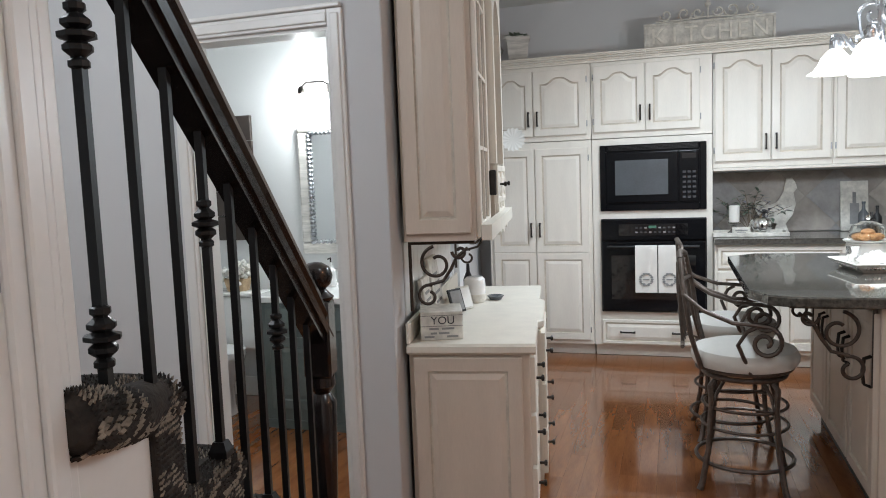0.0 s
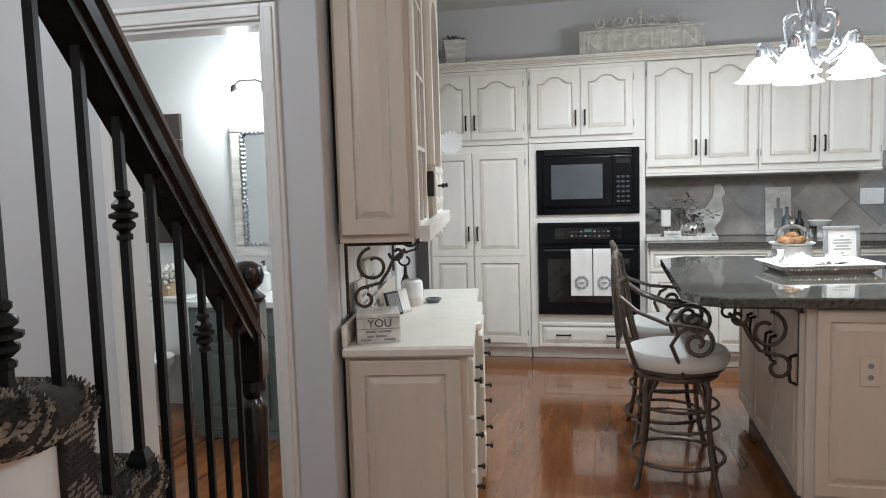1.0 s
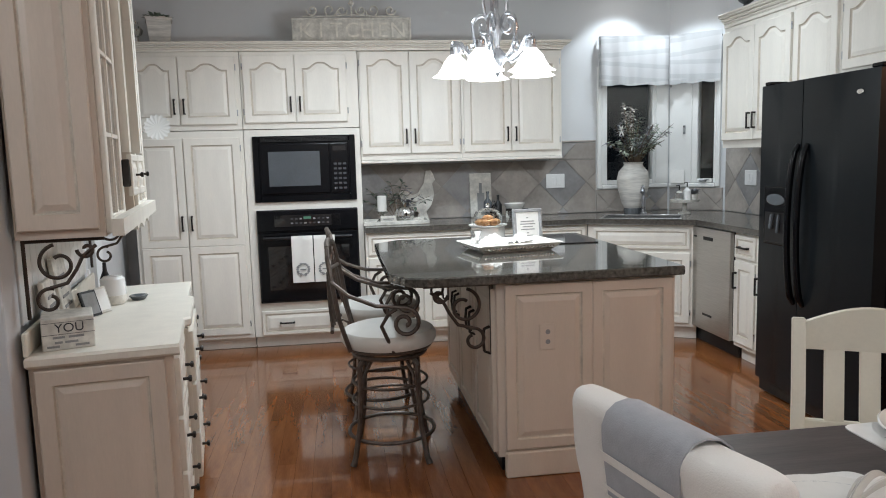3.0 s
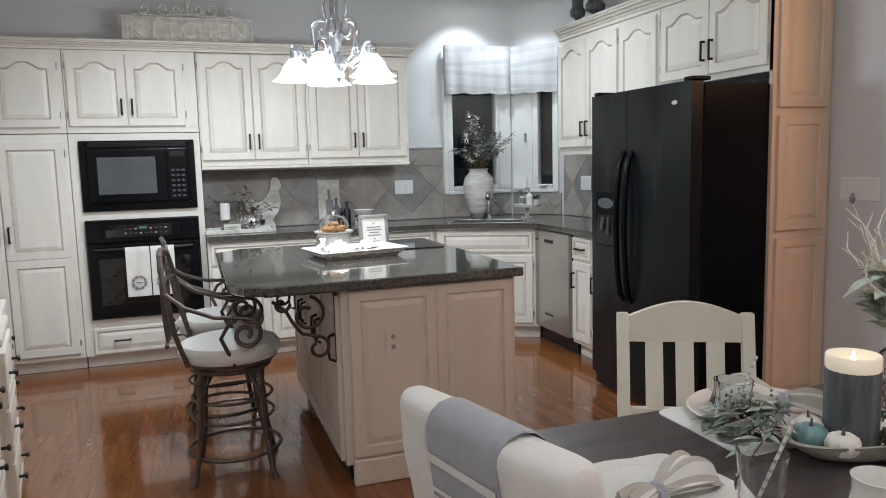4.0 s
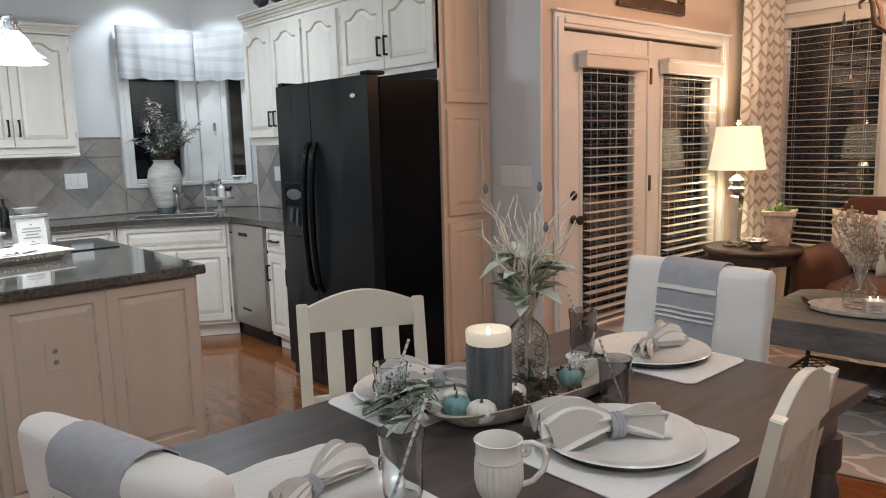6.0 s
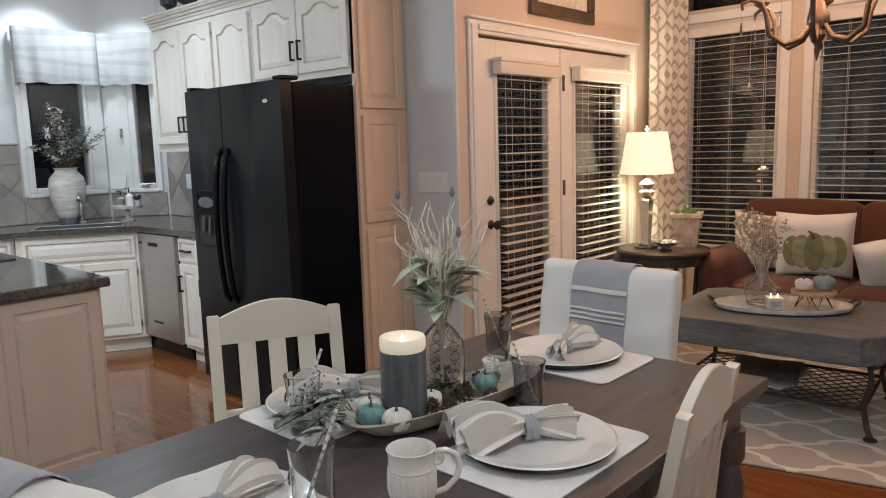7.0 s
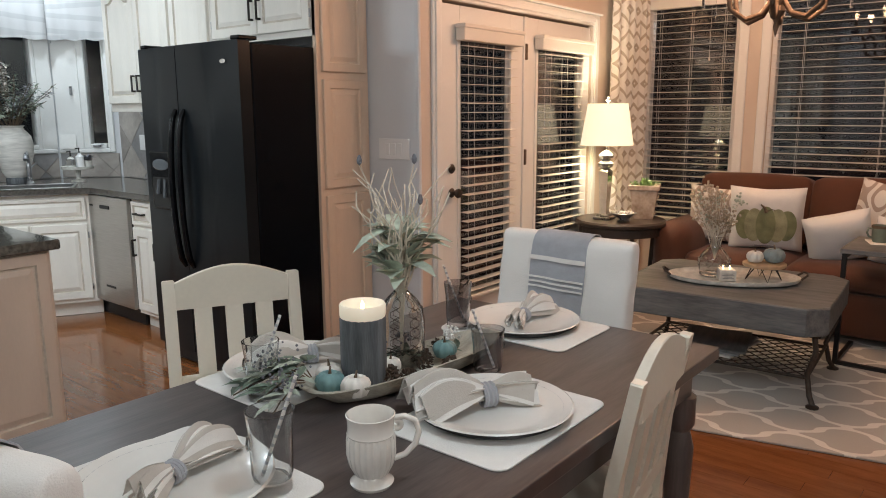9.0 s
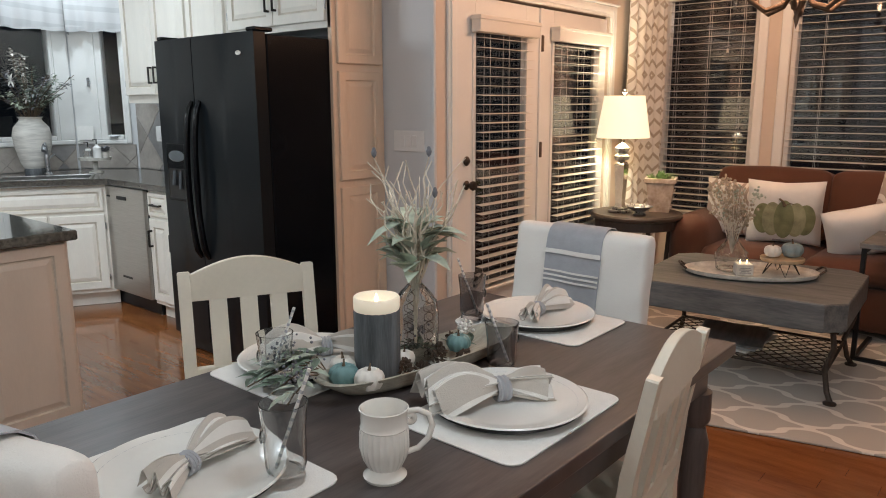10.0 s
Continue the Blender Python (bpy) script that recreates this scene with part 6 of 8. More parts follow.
for k in range(30):
    a, ln = rng.uniform(0, 6.28), rng.uniform(0.20, 0.40)
    lean_ = rng.uniform(0.1, 0.42)
    tip = Vector((ln * lean_ * math.cos(a), ln * lean_ * math.sin(a), ln))
    m = B()
    tube(m, [(0, 0, 0), tuple(tip * 0.5 + Vector((-0.02 * lean_ * math.cos(a), 0, 0.03))), tuple(tip)], 0.0018, 4)
    s = part("stem", m, TWIG, dr_)
    m = B()
    for q in range(14):
        bmesh.ops.create_icosphere(m, subdivisions=1, radius=rng.uniform(0.004, 0.009), matrix=Matrix.Translation(tip + Vector((rng.gauss(0, 0.014), rng.gauss(0, 0.014), rng.gauss(-0.02, 0.022)))))
    for q in range(3):
        aa = rng.uniform(0, 6.28)
        leaf(m, tip * rng.uniform(0.5, 0.9), (math.cos(aa), math.sin(aa), 0.6), 0.05, 0.007)
    tagged(part("flower", m, DRYF if k % 5 else SAGE, s), kind="stuff")
tc = thing("tin_candle", "square printed candle tin with a lit top", "candle", pose(3.86, 1.655, CZ + 0.012, 0, 0, -58))
m = B()
box(m, -0.042, 0.042, -0.042, 0.042, 0, 0.058, 0.004)
part("tin", m, SIGNW, tc)
m = B()
box(m, -0.036, 0.036, -0.036, 0.036, 0.0575, 0.0605)
part("wax", m, WAX, tc)
m = B()
for x in (-0.018, 0.015):
    lathe(m, [(0.0015, 0.06), (0.004, 0.066), (0.001, 0.078)], (x, 0, 0), 8)
part("flame", m, FLAME, tc)
m = B()
for z, w in ((0.04, 0.025), (0.032, 0.03), (0.024, 0.02), (0.016, 0.028)):
    box(m, -w, w, -0.0435, -0.0415, z - 0.002, z + 0.002)
part("label_print", m, GREYINK, tc)
rs = thing("wood_riser", "round wood riser on bent wire legs", "riser", pose(3.98, 1.50, CZ + 0.012))
m = B()
lathe(m, [(0.001, 0.075), (0.105, 0.075), (0.108, 0.08), (0.108, 0.092), (0.001, 0.094)], n=32)
part("board", m, WOODP, rs)
for k in range(4):
    a = k * math.pi / 2 + 0.5
    m = B()
    c0, s0 = math.cos(a), math.sin(a)
    tube(m, [(0.05 * c0 - 0.03 * s0, 0.05 * s0 + 0.03 * c0, 0.075), (0.09 * c0, 0.09 * s0, 0.002), (0.05 * c0 + 0.03 * s0, 0.05 * s0 - 0.03 * c0, 0.075)], 0.003, 5)
    part("leg", m, BLACKM, rs)
pumpkin(3.945, 1.54, CZ + 0.107, 0.042, WHITP, "cream pumpkin on the wood riser", 20)
pumpkin(4.00, 1.46, CZ + 0.107, 0.052, BLUEP, "dusty blue pumpkin on the wood riser", 60)


# sofa against the windows
def pad(bm, x0, x1, y0, y1, z0, z1, puff=0.03, r=0.05, n=14):
    """A stuffed block: rounded box that swells in the middle."""
    cx, cy, cz = (x0 + x1) / 2, (y0 + y1) / 2, (z0 + z1) / 2
    hx_, hy_, hz_ = (x1 - x0) / 2, (y1 - y0) / 2, (z1 - z0) / 2
    vs = bmesh.ops.create_cube(bm, size=2)["verts"]
    es = list({e for v in vs for e in v.link_edges})
    bmesh.ops.subdivide_edges(bm, edges=es, cuts=n, use_grid_fill=True)
    for v in bm.verts:
        p = v.co.copy()
        q = Vector(tuple(math.copysign(1 - (1 - min(1, abs(c_))) ** 1.0, c_) for c_ in p))
        d = [hx_, hy_, hz_]
        core = Vector([max(0.0, d[i] - r) * max(-1, min(1, q[i] * d[i] / max(1e-6, d[i] - r))) for i in range(3)])
        off = Vector([q[i] * d[i] - core[i] for i in range(3)])
        if off.length > 1e-6:
            off = off.normalized() * r
        w = core + off
        sw = puff * (1 - q.x ** 2) * (1 - q.y ** 2) + puff * (1 - q.y ** 2) * (1 - q.z ** 2) + puff * (1 - q.x ** 2) * (1 - q.z ** 2)
        nrm = Vector((q.x if abs(q.x) > 0.98 else 0, q.y if abs(q.y) > 0.98 else 0, q.z if abs(q.z) > 0.98 else 0))
        v.co = Vector((cx, cy, cz)) + w + nrm * sw
    return bm


sf = thing("sofa", "rust brown microfibre sofa with rolled arms", "sofa", pose(0, 0, 0))
m = B()
pad(m, 4.78, 5.60, 0.10, 2.40, 0.06, 0.34, 0.01, 0.04, 6)
part("base", m, SOFA, sf, smooth=True)
m = B()
pad(m, 5.42, 5.66, 0.12, 2.38, 0.10, 0.86, 0.015, 0.07, 8)
part("back_frame", m, SOFA, sf, smooth=True)
for y0, y1 in ((1.60, 2.24), (0.93, 1.595), (0.26, 0.925)):
    m = B()
    pad(m, 4.76, 5.46, y0, y1, 0.335, 0.475, 0.018, 0.06, 10)
    part("seat_cushion", m, SOFA, sf, smooth=True)
    m = B()
    pad(m, 5.24, 5.52, y0, y1 + (0.10 if y0 > 1.5 else 0), 0.48, 0.955, 0.018, 0.055, 10)
    bmesh.ops.rotate(m, verts=m.verts[:], cent=(5.38, 0, 0.48), matrix=Matrix.Rotation(radians(8), 3, "Y"))
    part("back_cushion", m, SOFA, sf, smooth=True)
for y0, y1 in ((2.22, 2.47), (0.02, 0.27)):
    m = B()
    pad(m, 4.74, 5.60, y0, y1, 0.08, 0.66, 0.012, 0.11, 10)
    part("arm", m, SOFA, sf, "rolled arm", True)


def pillow(name, label, m0, w, h, material, cat="pillow", t_=0.075):
    t = thing(name, label, cat, m0, "sofa pillows")
    m = B()
    def half(sg):
        def f(u, v):
            a, b = 2 * u - 1, 2 * v - 1
            k = max(0, (1 - a ** 4) * (1 - b ** 4)) ** 0.55
            pin = 1 - 0.05 * (1 - abs(a)) * abs(b) ** 3 - 0.0
            return (a * w / 2 * (1 - 0.045 * (1 - b * b)), sg * t_ * k, b * h / 2 * pin * (1 - 0.045 * (1 - a * a)))
        return f
    sheet(m, 18, 18, half(1))
    sheet(m, 18, 18, half(-1))
    bmesh.ops.remove_doubles(m, verts=m.verts[:], dist=0.0005)
    part("cover", m, material, t, smooth=True)
    return t


pillow("throw_pillow", "taupe and white patterned throw pillow", pose(5.14, 2.13, 0.69, 14, 4, -80), 0.42, 0.42, PILF)
pp = pillow("throw_pillow", "white throw pillow printed with a green pumpkin", pose(5.06, 1.80, 0.70, 16, 0, -76), 0.46, 0.46, NAPS)
# printed pumpkin: overlapping lobes lying on the cloth
for i, x in enumerate((-0.125, 0.125, -0.07, 0.07, 0.0)):
    m = B()
    def lobe(u, v, x=x, i=i):
        a = 2 * math.pi * u
        px_, pz_ = x + 0.060 * v * math.cos(a), -0.015 + (0.135 - abs(x) * 0.22) * v * math.sin(a)
        aa, bb = px_ / 0.23, pz_ / 0.23
        k = max(0, (1 - aa ** 4) * (1 - bb ** 4)) ** 0.55
        return (px_, -0.0755 * k - 0.0025 - 0.0006 * i, pz_)
    sheet(m, 28, 5, lobe)
    part("printed_lobe", m, PKLIGHT if i in (2, 3) else PKGREEN, pp, "printed olive green pumpkin lobe")
m = B()
tube(m, [(0, -0.079, 0.08), (-0.012, -0.078, 0.11), (-0.035, -0.075, 0.13)], [0.014, 0.008, 0.006], 6)
tube(m, [(0.0, -0.079, 0.085), (0.03, -0.078, 0.10), (0.05, -0.076, 0.095), (0.055, -0.076, 0.08)], 0.003, 5)
part("printed_stem", m, STEM, pp)
m = B()
for z, w in ((-0.15, 0.08), (-0.17, 0.06)):
    box(m, -w, w, -0.062, -0.058, z - 0.004, z + 0.004)
part("printed_line", m, GREYINK, pp)
pillow("throw_pillow", "white textured throw pillow", pose(5.0, 1.35, 0.63, 26, -14, -74), 0.38, 0.36, LINEN)
pillow("throw_pillow", "taupe and white patterned throw pillow", pose(5.20, 1.10, 0.74, 12, 12, -84), 0.44, 0.44, PILF)
pillow("throw_pillow", "white textured throw pillow", pose(5.02, 1.0, 0.62, 22, 8, -84), 0.34, 0.32, LINEN)

# end table with a mug
et = thing("end_table", "wood and black iron C-shaped end table", "side table", pose(0, 0, 0.011))
m = B()
box(m, 4.36, 4.86, 0.78, 1.22, 0.63, 0.66, 0.004)
part("tabletop", m, CTOP, et)
for y in (0.80, 1.20):
    m = B()
    box(m, 4.38, 4.84, y - 0.012, y + 0.012, 0.604, 0.629)
    box(m, 4.38, 4.405, y - 0.012, y + 0.012, 0.02, 0.604)
    box(m, 4.38, 4.84, y - 0.012, y + 0.012, 0.0, 0.02)
    part("side_frame", m, BLACKM, et)
m = B()
box(m, 4.38, 4.405, 0.812, 1.188, 0, 0.02)
part("stretcher", m, BLACKM, et)
mg = thing("mug", "sage green mug with a dark rim", "mug", pose(4.66, 1.08, 0.677, 0, 0, 120))
m = B()
lathe(m, [(0.001, 0), (0.036, 0), (0.043, 0.012), (0.045, 0.07), (0.045, 0.092), (0.041, 0.092), (0.041, 0.02), (0.001, 0.012)], n=28)
part("cup", m, GREENM, mg, smooth=True)
m = B()
lathe(m, [(0.0452, 0.078), (0.046, 0.086), (0.0455, 0.094), (0.0405, 0.094)], n=28, cap=False)
part("rim", m, STEM, mg, smooth=True)
m = B()
tube(m, [(0.043, 0, 0.075), (0.065, 0, 0.078), (0.072, 0, 0.055), (0.06, 0, 0.03), (0.043, 0, 0.025)], 0.006, 8)
part("handle", m, GREENM, mg, smooth=True)
m = B()
box(m, -0.08, 0.08, -0.06, 0.06, 0, 0.006, 0.002)
tagged(part("napkin_pad", m, MATW), "folded white napkin under the mug", "napkin").matrix_basis = pose(4.66, 1.08, 0.6705, 0, 0, 20)

# round side table with lamp, bowl and plant
sd = thing("side_table", "dark round side table with a slatted shelf", "side table", pose(4.745, 2.69, 0))
m = B()
lathe(m, [(0.001, 0.62), (0.29, 0.62), (0.315, 0.63), (0.318, 0.648), (0.305, 0.66), (0.001, 0.66)], n=44)
part("tabletop", m, DARKT, sd, smooth=True)
for k in range(4):
    a = radians(45 + 90 * k)
    m = B()
    tube(m, [(0.25 * math.cos(a), 0.25 * math.sin(a), 0.62), (0.23 * math.cos(a), 0.23 * math.sin(a), 0.3), (0.27 * math.cos(a), 0.27 * math.sin(a), 0.0)], 0.016, 8)
    part("leg", m, DARKT, sd, smooth=True)
m = B()
lathe(m, [(0.001, 0.19), (0.23, 0.19), (0.235, 0.205), (0.001, 0.21)], n=36)
part("shelf", m, DARKT, sd)
m = B()
lathe(m, [(0.27, 0.56), (0.285, 0.56), (0.285, 0.62), (0.27, 0.62)], n=40, cap=False)
part("apron", m, DARKT, sd)

lp = thing("table_lamp", "mirrored silver column lamp with a lit ivory shade", "lamp", pose(4.67, 2.78, 0.661))
m = B()
box(m, -0.06, 0.06, -0.06, 0.06, 0, 0.018, 0.004)
box(m, -0.045, 0.045, -0.045, 0.045, 0.018, 0.035, 0.006)
part("base", m, PEWTER, lp)
m = B()
rings(m, [[(x * s, y * s, z) for x, y in ((-1, -1), (1, -1), (1, 1), (-1, 1))] for s, z in ((0.030, 0.035), (0.024, 0.06), (0.036, 0.33), (0.024, 0.35))])
part("column", m, CHROME, lp, "tapered mirror column")
m = B()
lathe(m, [(0.02, 0.35), (0.045, 0.365), (0.052, 0.39), (0.03, 0.41), (0.045, 0.425), (0.05, 0.445), (0.03, 0.465), (0.012, 0.48)], n=24, flute=0.08, lobes=8)
part("capital", m, PEWTER, lp, smooth=True)
m = B()
tube(m, [(0, 0, 0.48), (0, 0, 0.82)], 0.004, 8)
lathe(m, [(0.004, 0.805), (0.016, 0.815), (0.018, 0.822), (0.008, 0.830), (0.012, 0.838), (0.001, 0.846)], n=12)
part("harp_and_finial", m, PEWTER, lp, smooth=True)
m = B()
lathe(m, [(0.180, 0.515), (0.180, 0.522), (0.137, 0.79), (0.137, 0.797), (0.135, 0.797), (0.135, 0.79), (0.178, 0.522), (0.178, 0.515)], n=44, cap=False)
o = part("shade", m, SHADE, lp, "glowing ivory fabric shade", True)

bw = thing("bowl", "small silver bowl of shells on a foot", "bowl", pose(4.62, 2.61, 0.661))
m = B()
lathe(m, [(0.001, 0), (0.04, 0), (0.045, 0.008), (0.03, 0.02), (0.07, 0.045), (0.09, 0.06), (0.086, 0.062), (0.06, 0.048), (0.001, 0.03)], n=30)
part("dish", m, PEWTER, bw, smooth=True)
rng = random.Random(5)
for k in range(10):
    m = B()
    lathe(m, [(0.001, -0.012), (0.012, -0.009), (0.018, 0.0), (0.012, 0.009), (0.001, 0.015)], n=12, flute=0.10, lobes=6)
    part("shell", m, SIGNW, bw, smooth=True).matrix_basis = pose(rng.gauss(0, 0.028), rng.gauss(0, 0.028), 0.058, rng.uniform(0, 90), 0, rng.uniform(0, 180))
pt = thing("potted_plant", "green succulent in a whitewashed square terracotta pot", "plant", pose(4.88, 2.58, 0.661, 0, 0, 20))
m = B()
rings(m, [[(x * s, y * s, z) for x, y in ((-1, -1), (1, -1), (1, 1), (-1, 1))] for s, z in ((0.066, 0), (0.092, 0.20), (0.104, 0.205), (0.106, 0.235), (0.092, 0.236), (0.088, 0.21))])
part("pot", m, TERRA, pt)
for k in range(3):
    m = B()
    box(m, -0.07, 0.07, -0.082 - 0.008 * k, -0.074 - 0.008 * k, 0.03 + 0.055 * k, 0.045 + 0.055 * k, 0.003)
    part("relief_band", m, TERRA, pt)
m = B()
for k in range(120):
    a, r = rng.uniform(0, 6.28), rng.uniform(0, 0.075)
    leaf(m, (r * math.cos(a), r * math.sin(a), 0.215), (math.cos(a) * r * 9, math.sin(a) * r * 9, rng.uniform(0.5, 1.2)), rng.uniform(0.04, 0.085), 0.006, 0.1)
part("succulent", m, SUCC, pt)

# curtain in the corner
cu_ = thing("curtain", "cream floor length curtain with a taupe diamond print", "curtain", pose(5.08, YD - 0.085, 0))
m = B()
def cur(u, v):
    k = 0.017 + 0.008 * v
    return (0.62 * u + 0.008 * math.sin(u * 40), k * math.sin(u * 2 * math.pi * 5.5) + 0.008 * math.sin(u * 9 + v * 5), 2.62 - 2.60 * v)
sheet(m, 110, 24, cur, 0.003)
part("cloth", m, CURT, cu_, smooth=True)
m = B()
tube(m, [(-0.10, 0, 2.645), (0.66, 0, 2.645)], 0.014, 10)
part("rod", m, BRONZE, cu_)

# picture over the garden doors
pc = thing("framed_picture", "small picture in a chippy gold-brown frame", "picture", pose(4.03, YD - 0.004, 2.17))
m = B()
for a in ((-0.36, 0.36, 0, 0.075), (-0.36, 0.36, 0.375, 0.45), (-0.36, -0.285, 0.075, 0.375), (0.285, 0.36, 0.075, 0.375)):
    box(m, a[0], a[1], -0.03, 0, a[2], a[3], 0.008, 2)
part("frame", m, BRASS, pc)
m = B()
box(m, -0.285, 0.285, -0.012, 0, 0.075, 0.375)
part("print", m, SIGNW, pc)


# chandelier
ch = thing("chandelier", "antique gold six arm chandelier with crystal drops", "chandelier", pose(3.97, 1.53, -0.035))
m = B()
tube(m, [(0, 0, HC - 0.02), (0, 0, 2.55)], 0.006, 8)
lathe(m, [(0.001, HC - 0.001), (0.06, HC - 0.003), (0.05, HC - 0.025), (0.01, HC - 0.04)], n=20)
part("rod", m, BRASS, ch, smooth=True)
m = B()
lathe(m, [(0.008, 2.56), (0.03, 2.52), (0.018, 2.46), (0.03, 2.40), (0.045, 2.34), (0.022, 2.27), (0.016, 2.12), (0.03, 2.06), (0.05, 2.02), (0.052, 1.985), (0.03, 1.95), (0.038, 1.925), (0.022, 1.895), (0.010, 1.87), (0.014, 1.85), (0.001, 1.80)], n=24, flute=0.05, lobes=8)
part("column", m, BRASS, ch, smooth=True)
for k in range(6):
    r = Matrix.Rotation(radians(60 * k + 10), 4, "Z")
    m = B()
    tube(m, [(0.03, 0, 1.98), (0.08, 0, 1.91), (0.16, 0, 1.885), (0.235, 0, 1.935), (0.25, 0, 2.03), (0.275, 0, 2.09), (0.33, 0, 2.105), (0.37, 0, 2.085), (0.365, 0, 2.055)], [0.012, 0.013, 0.014, 0.013, 0.012, 0.012, 0.011, 0.009, 0.007], 10)
    part("arm", m, BRASS, ch, smooth=True).matrix_basis = r
    m = B()
    lathe(m, [(0.006, 2.105), (0.035, 2.125), (0.04, 2.135), (0.012, 2.14), (0.012, 2.215), (0.001, 2.22)], (0.33, 0, 0), 16)
    part("candle_cup", m, BRASS, ch, smooth=True).matrix_basis = r
    m = B()
    lathe(m, [(0.006, 2.22), (0.013, 2.245), (0.010, 2.27), (0.002, 2.30)], (0.33, 0, 0), 12)
    o = part("bulb", m, BULB, ch, "glowing candle bulb", True)
    o.matrix_basis, o.visible_shadow = r, False
    m = B()
    lathe(m, [(0.001, 1.93), (0.009, 1.945), (0.006, 1.98), (0.002, 2.0)], (0.37, 0, 0), 6)
    tube(m, [(0.37, 0, 2.0), (0.37, 0, 2.06)], 0.0012, 4)
    part("crystal_drop", m, GLASSC, ch, "clear crystal drop").matrix_basis = r

# ---- stairs ----
SN = Vector((-1.194, 2.139, 0))          # newel
SU = Vector((0.208, -0.978, 0)).normalized()   # the way the stairs climb
SM = Matrix.Translation((-0.025, 0.037, 0.113)) @ Matrix.Scale(0.92, 4) @ Matrix.Translation(SN) @ Matrix.Rotation(math.atan2(SU.y, SU.x), 4, "Z")   # local x up the stairs, local y to the hall side
RISE, RUN, RR = 0.19, 0.215, 0.039
sr = thing("staircase", "carpeted staircase with a white stringer", "stairs", SM, kind="structure")
for i in range(6):
    x0 = -0.245 + RUN * i
    z1 = 0.190 + RISE * i
    m = B()
    def tread(u, v, x0=x0, z1=z1):
        pts = [(0.0, -RISE + 0.002), (0.012, -RISE + 0.03), (0.010, -0.055), (-0.022, -0.045), (-0.034, -0.022), (-0.026, -0.004), (0.0, 0.0), (0.10, 0.002), (RUN + 0.012, 0.0)]
        f = v * (len(pts) - 1)
        k = min(int(f), len(pts) - 2)
        a, b = pts[k], pts[k + 1]
        q = f - k
        wob = 0.004 * math.sin(u * 31 + v * 17)
        return (x0 + a[0] + (b[0] - a[0]) * q + wob, -1.0 + 0.985 * u, z1 + a[1] + (b[1] - a[1]) * q + wob)
    sheet(m, 40, 24, tread, 0.012)
    ex = 0.045 if i == 5 else 0.012
    def yc(x, i=i):
        return -0.016 + (0.036 * min(1, max(0, (x - 0.08) / 0.13)) if i == 5 else 0)
    def zc(x, i=i):
        return z1 - RR + 0.003 + (0.055 * min(1, max(0, (x - 0.06) / 0.19)) if i == 5 else 0)
    # open end: carpet wraps round the nosing
    end = [[(x, yc(x - x0) + RR * s * math.cos(a), zc(x - x0) + RR * s * math.sin(a)) for a in [2 * math.pi * q / 12 for q in range(12)]] for x, s in ((x0 - 0.012, 0.6), (x0 - 0.004, 0.95), (x0 + RUN * 0.5, 1.0), (x0 + RUN + ex * 0.6, 1.0), (x0 + RUN + ex, 0.95), (x0 + RUN + ex + 0.014, 0.6))]
    rings(m, end)
    box(m, x0 + 0.002, x0 + 0.075, 0.004, 0.020, z1 - RISE - 0.01, z1 - RR, 0.005)
    part("tread", m, CARPET, sr, "dark shag carpet over the tread", True)
    # woven loops in slanted rows: tan bands on the dark ground
    rngs = random.Random(40 + i)
    m = B()
    def loop(p, n, u, light):
        p, n, u = Vector(p), Vector(n).normalized(), Vector(u).normalized()
        u = (u + n.cross(u) * rngs.uniform(0.3, 0.7)).normalized()
        s = n.cross(u).normalized()
        ln, wd, h = rngs.uniform(0.004, 0.006), rngs.uniform(0.0013, 0.0021), rngs.uniform(0.0015, 0.003)
        v = [m.verts.new(p + u * a * ln + s * b * wd + n * c) for a, b, c in ((-1, -1, -0.002), (1, -1, -0.002), (1, 1, -0.002), (-1, 1, -0.002), (-0.8, 0, h), (0.8, 0, h))]
        for f in ((0, 1, 5, 4), (2, 3, 4, 5), (1, 2, 5), (3, 0, 4)):
            m.faces.new([v[k] for k in f]).material_index = 1 if light else 0
    for ix in range(int((RUN + 0.022 + ex) / 0.0085)):
        for ia in range(22):
            x, a = -0.01 + ix * 0.0085 + rngs.uniform(-0.002, 0.002), radians(-115 + ia * 10.5 + rngs.uniform(-2, 2))
            n = (0, math.cos(a), math.sin(a))
            light = (x * 11 + ia * 0.16 + 0.25 * math.sin(x * 40)) % 1.0 < 0.50 and rngs.random() < 0.8
            loop((x0 + x, yc(x) + RR * n[1], zc(x) + RR * n[2]), n, (1, 0, 0), light)
    for ix in range(9):
        for iz in range(19):
            x, z = 0.006 + ix * 0.008, RR * 0.9 + iz * 0.0085
            loop((x0 + x, 0.020, z1 - z), (0, 1, 0), (1, 0, 0), (z * 13 + x * 6 + 0.25 * math.sin(x * 40)) % 1.0 < 0.4 and rngs.random() < 0.8)
    for iy in range(24):
        y = -0.03 - iy * 0.0105
        for ix in range(24):
            x = ix * 0.0105 + rngs.uniform(-0.002, 0.002)
            loop((x0 + x, y, z1 + 0.003), (0, 0, 1), (1, 0, 0), (x * 11 - y * 4 + 0.25 * math.sin(y * 40)) % 1.0 < 0.5 and rngs.random() < 0.8)
        for iz in range(16):
            z = 0.008 + iz * 0.0105 + rngs.uniform(-0.002, 0.002)
            xx = -0.032 if z < 0.045 else 0.008
            loop((x0 + xx, y, z1 - z), (-1, 0, 0), (0, 1, 0), (z * 13 - y * 4 + 0.25 * math.sin(y * 40)) % 1.0 < 0.5 and rngs.random() < 0.8)
    tagged(part("tuft", m, CARPET, sr, mats=(CARPETL,)), kind="stuff")
m = B()
prof = []
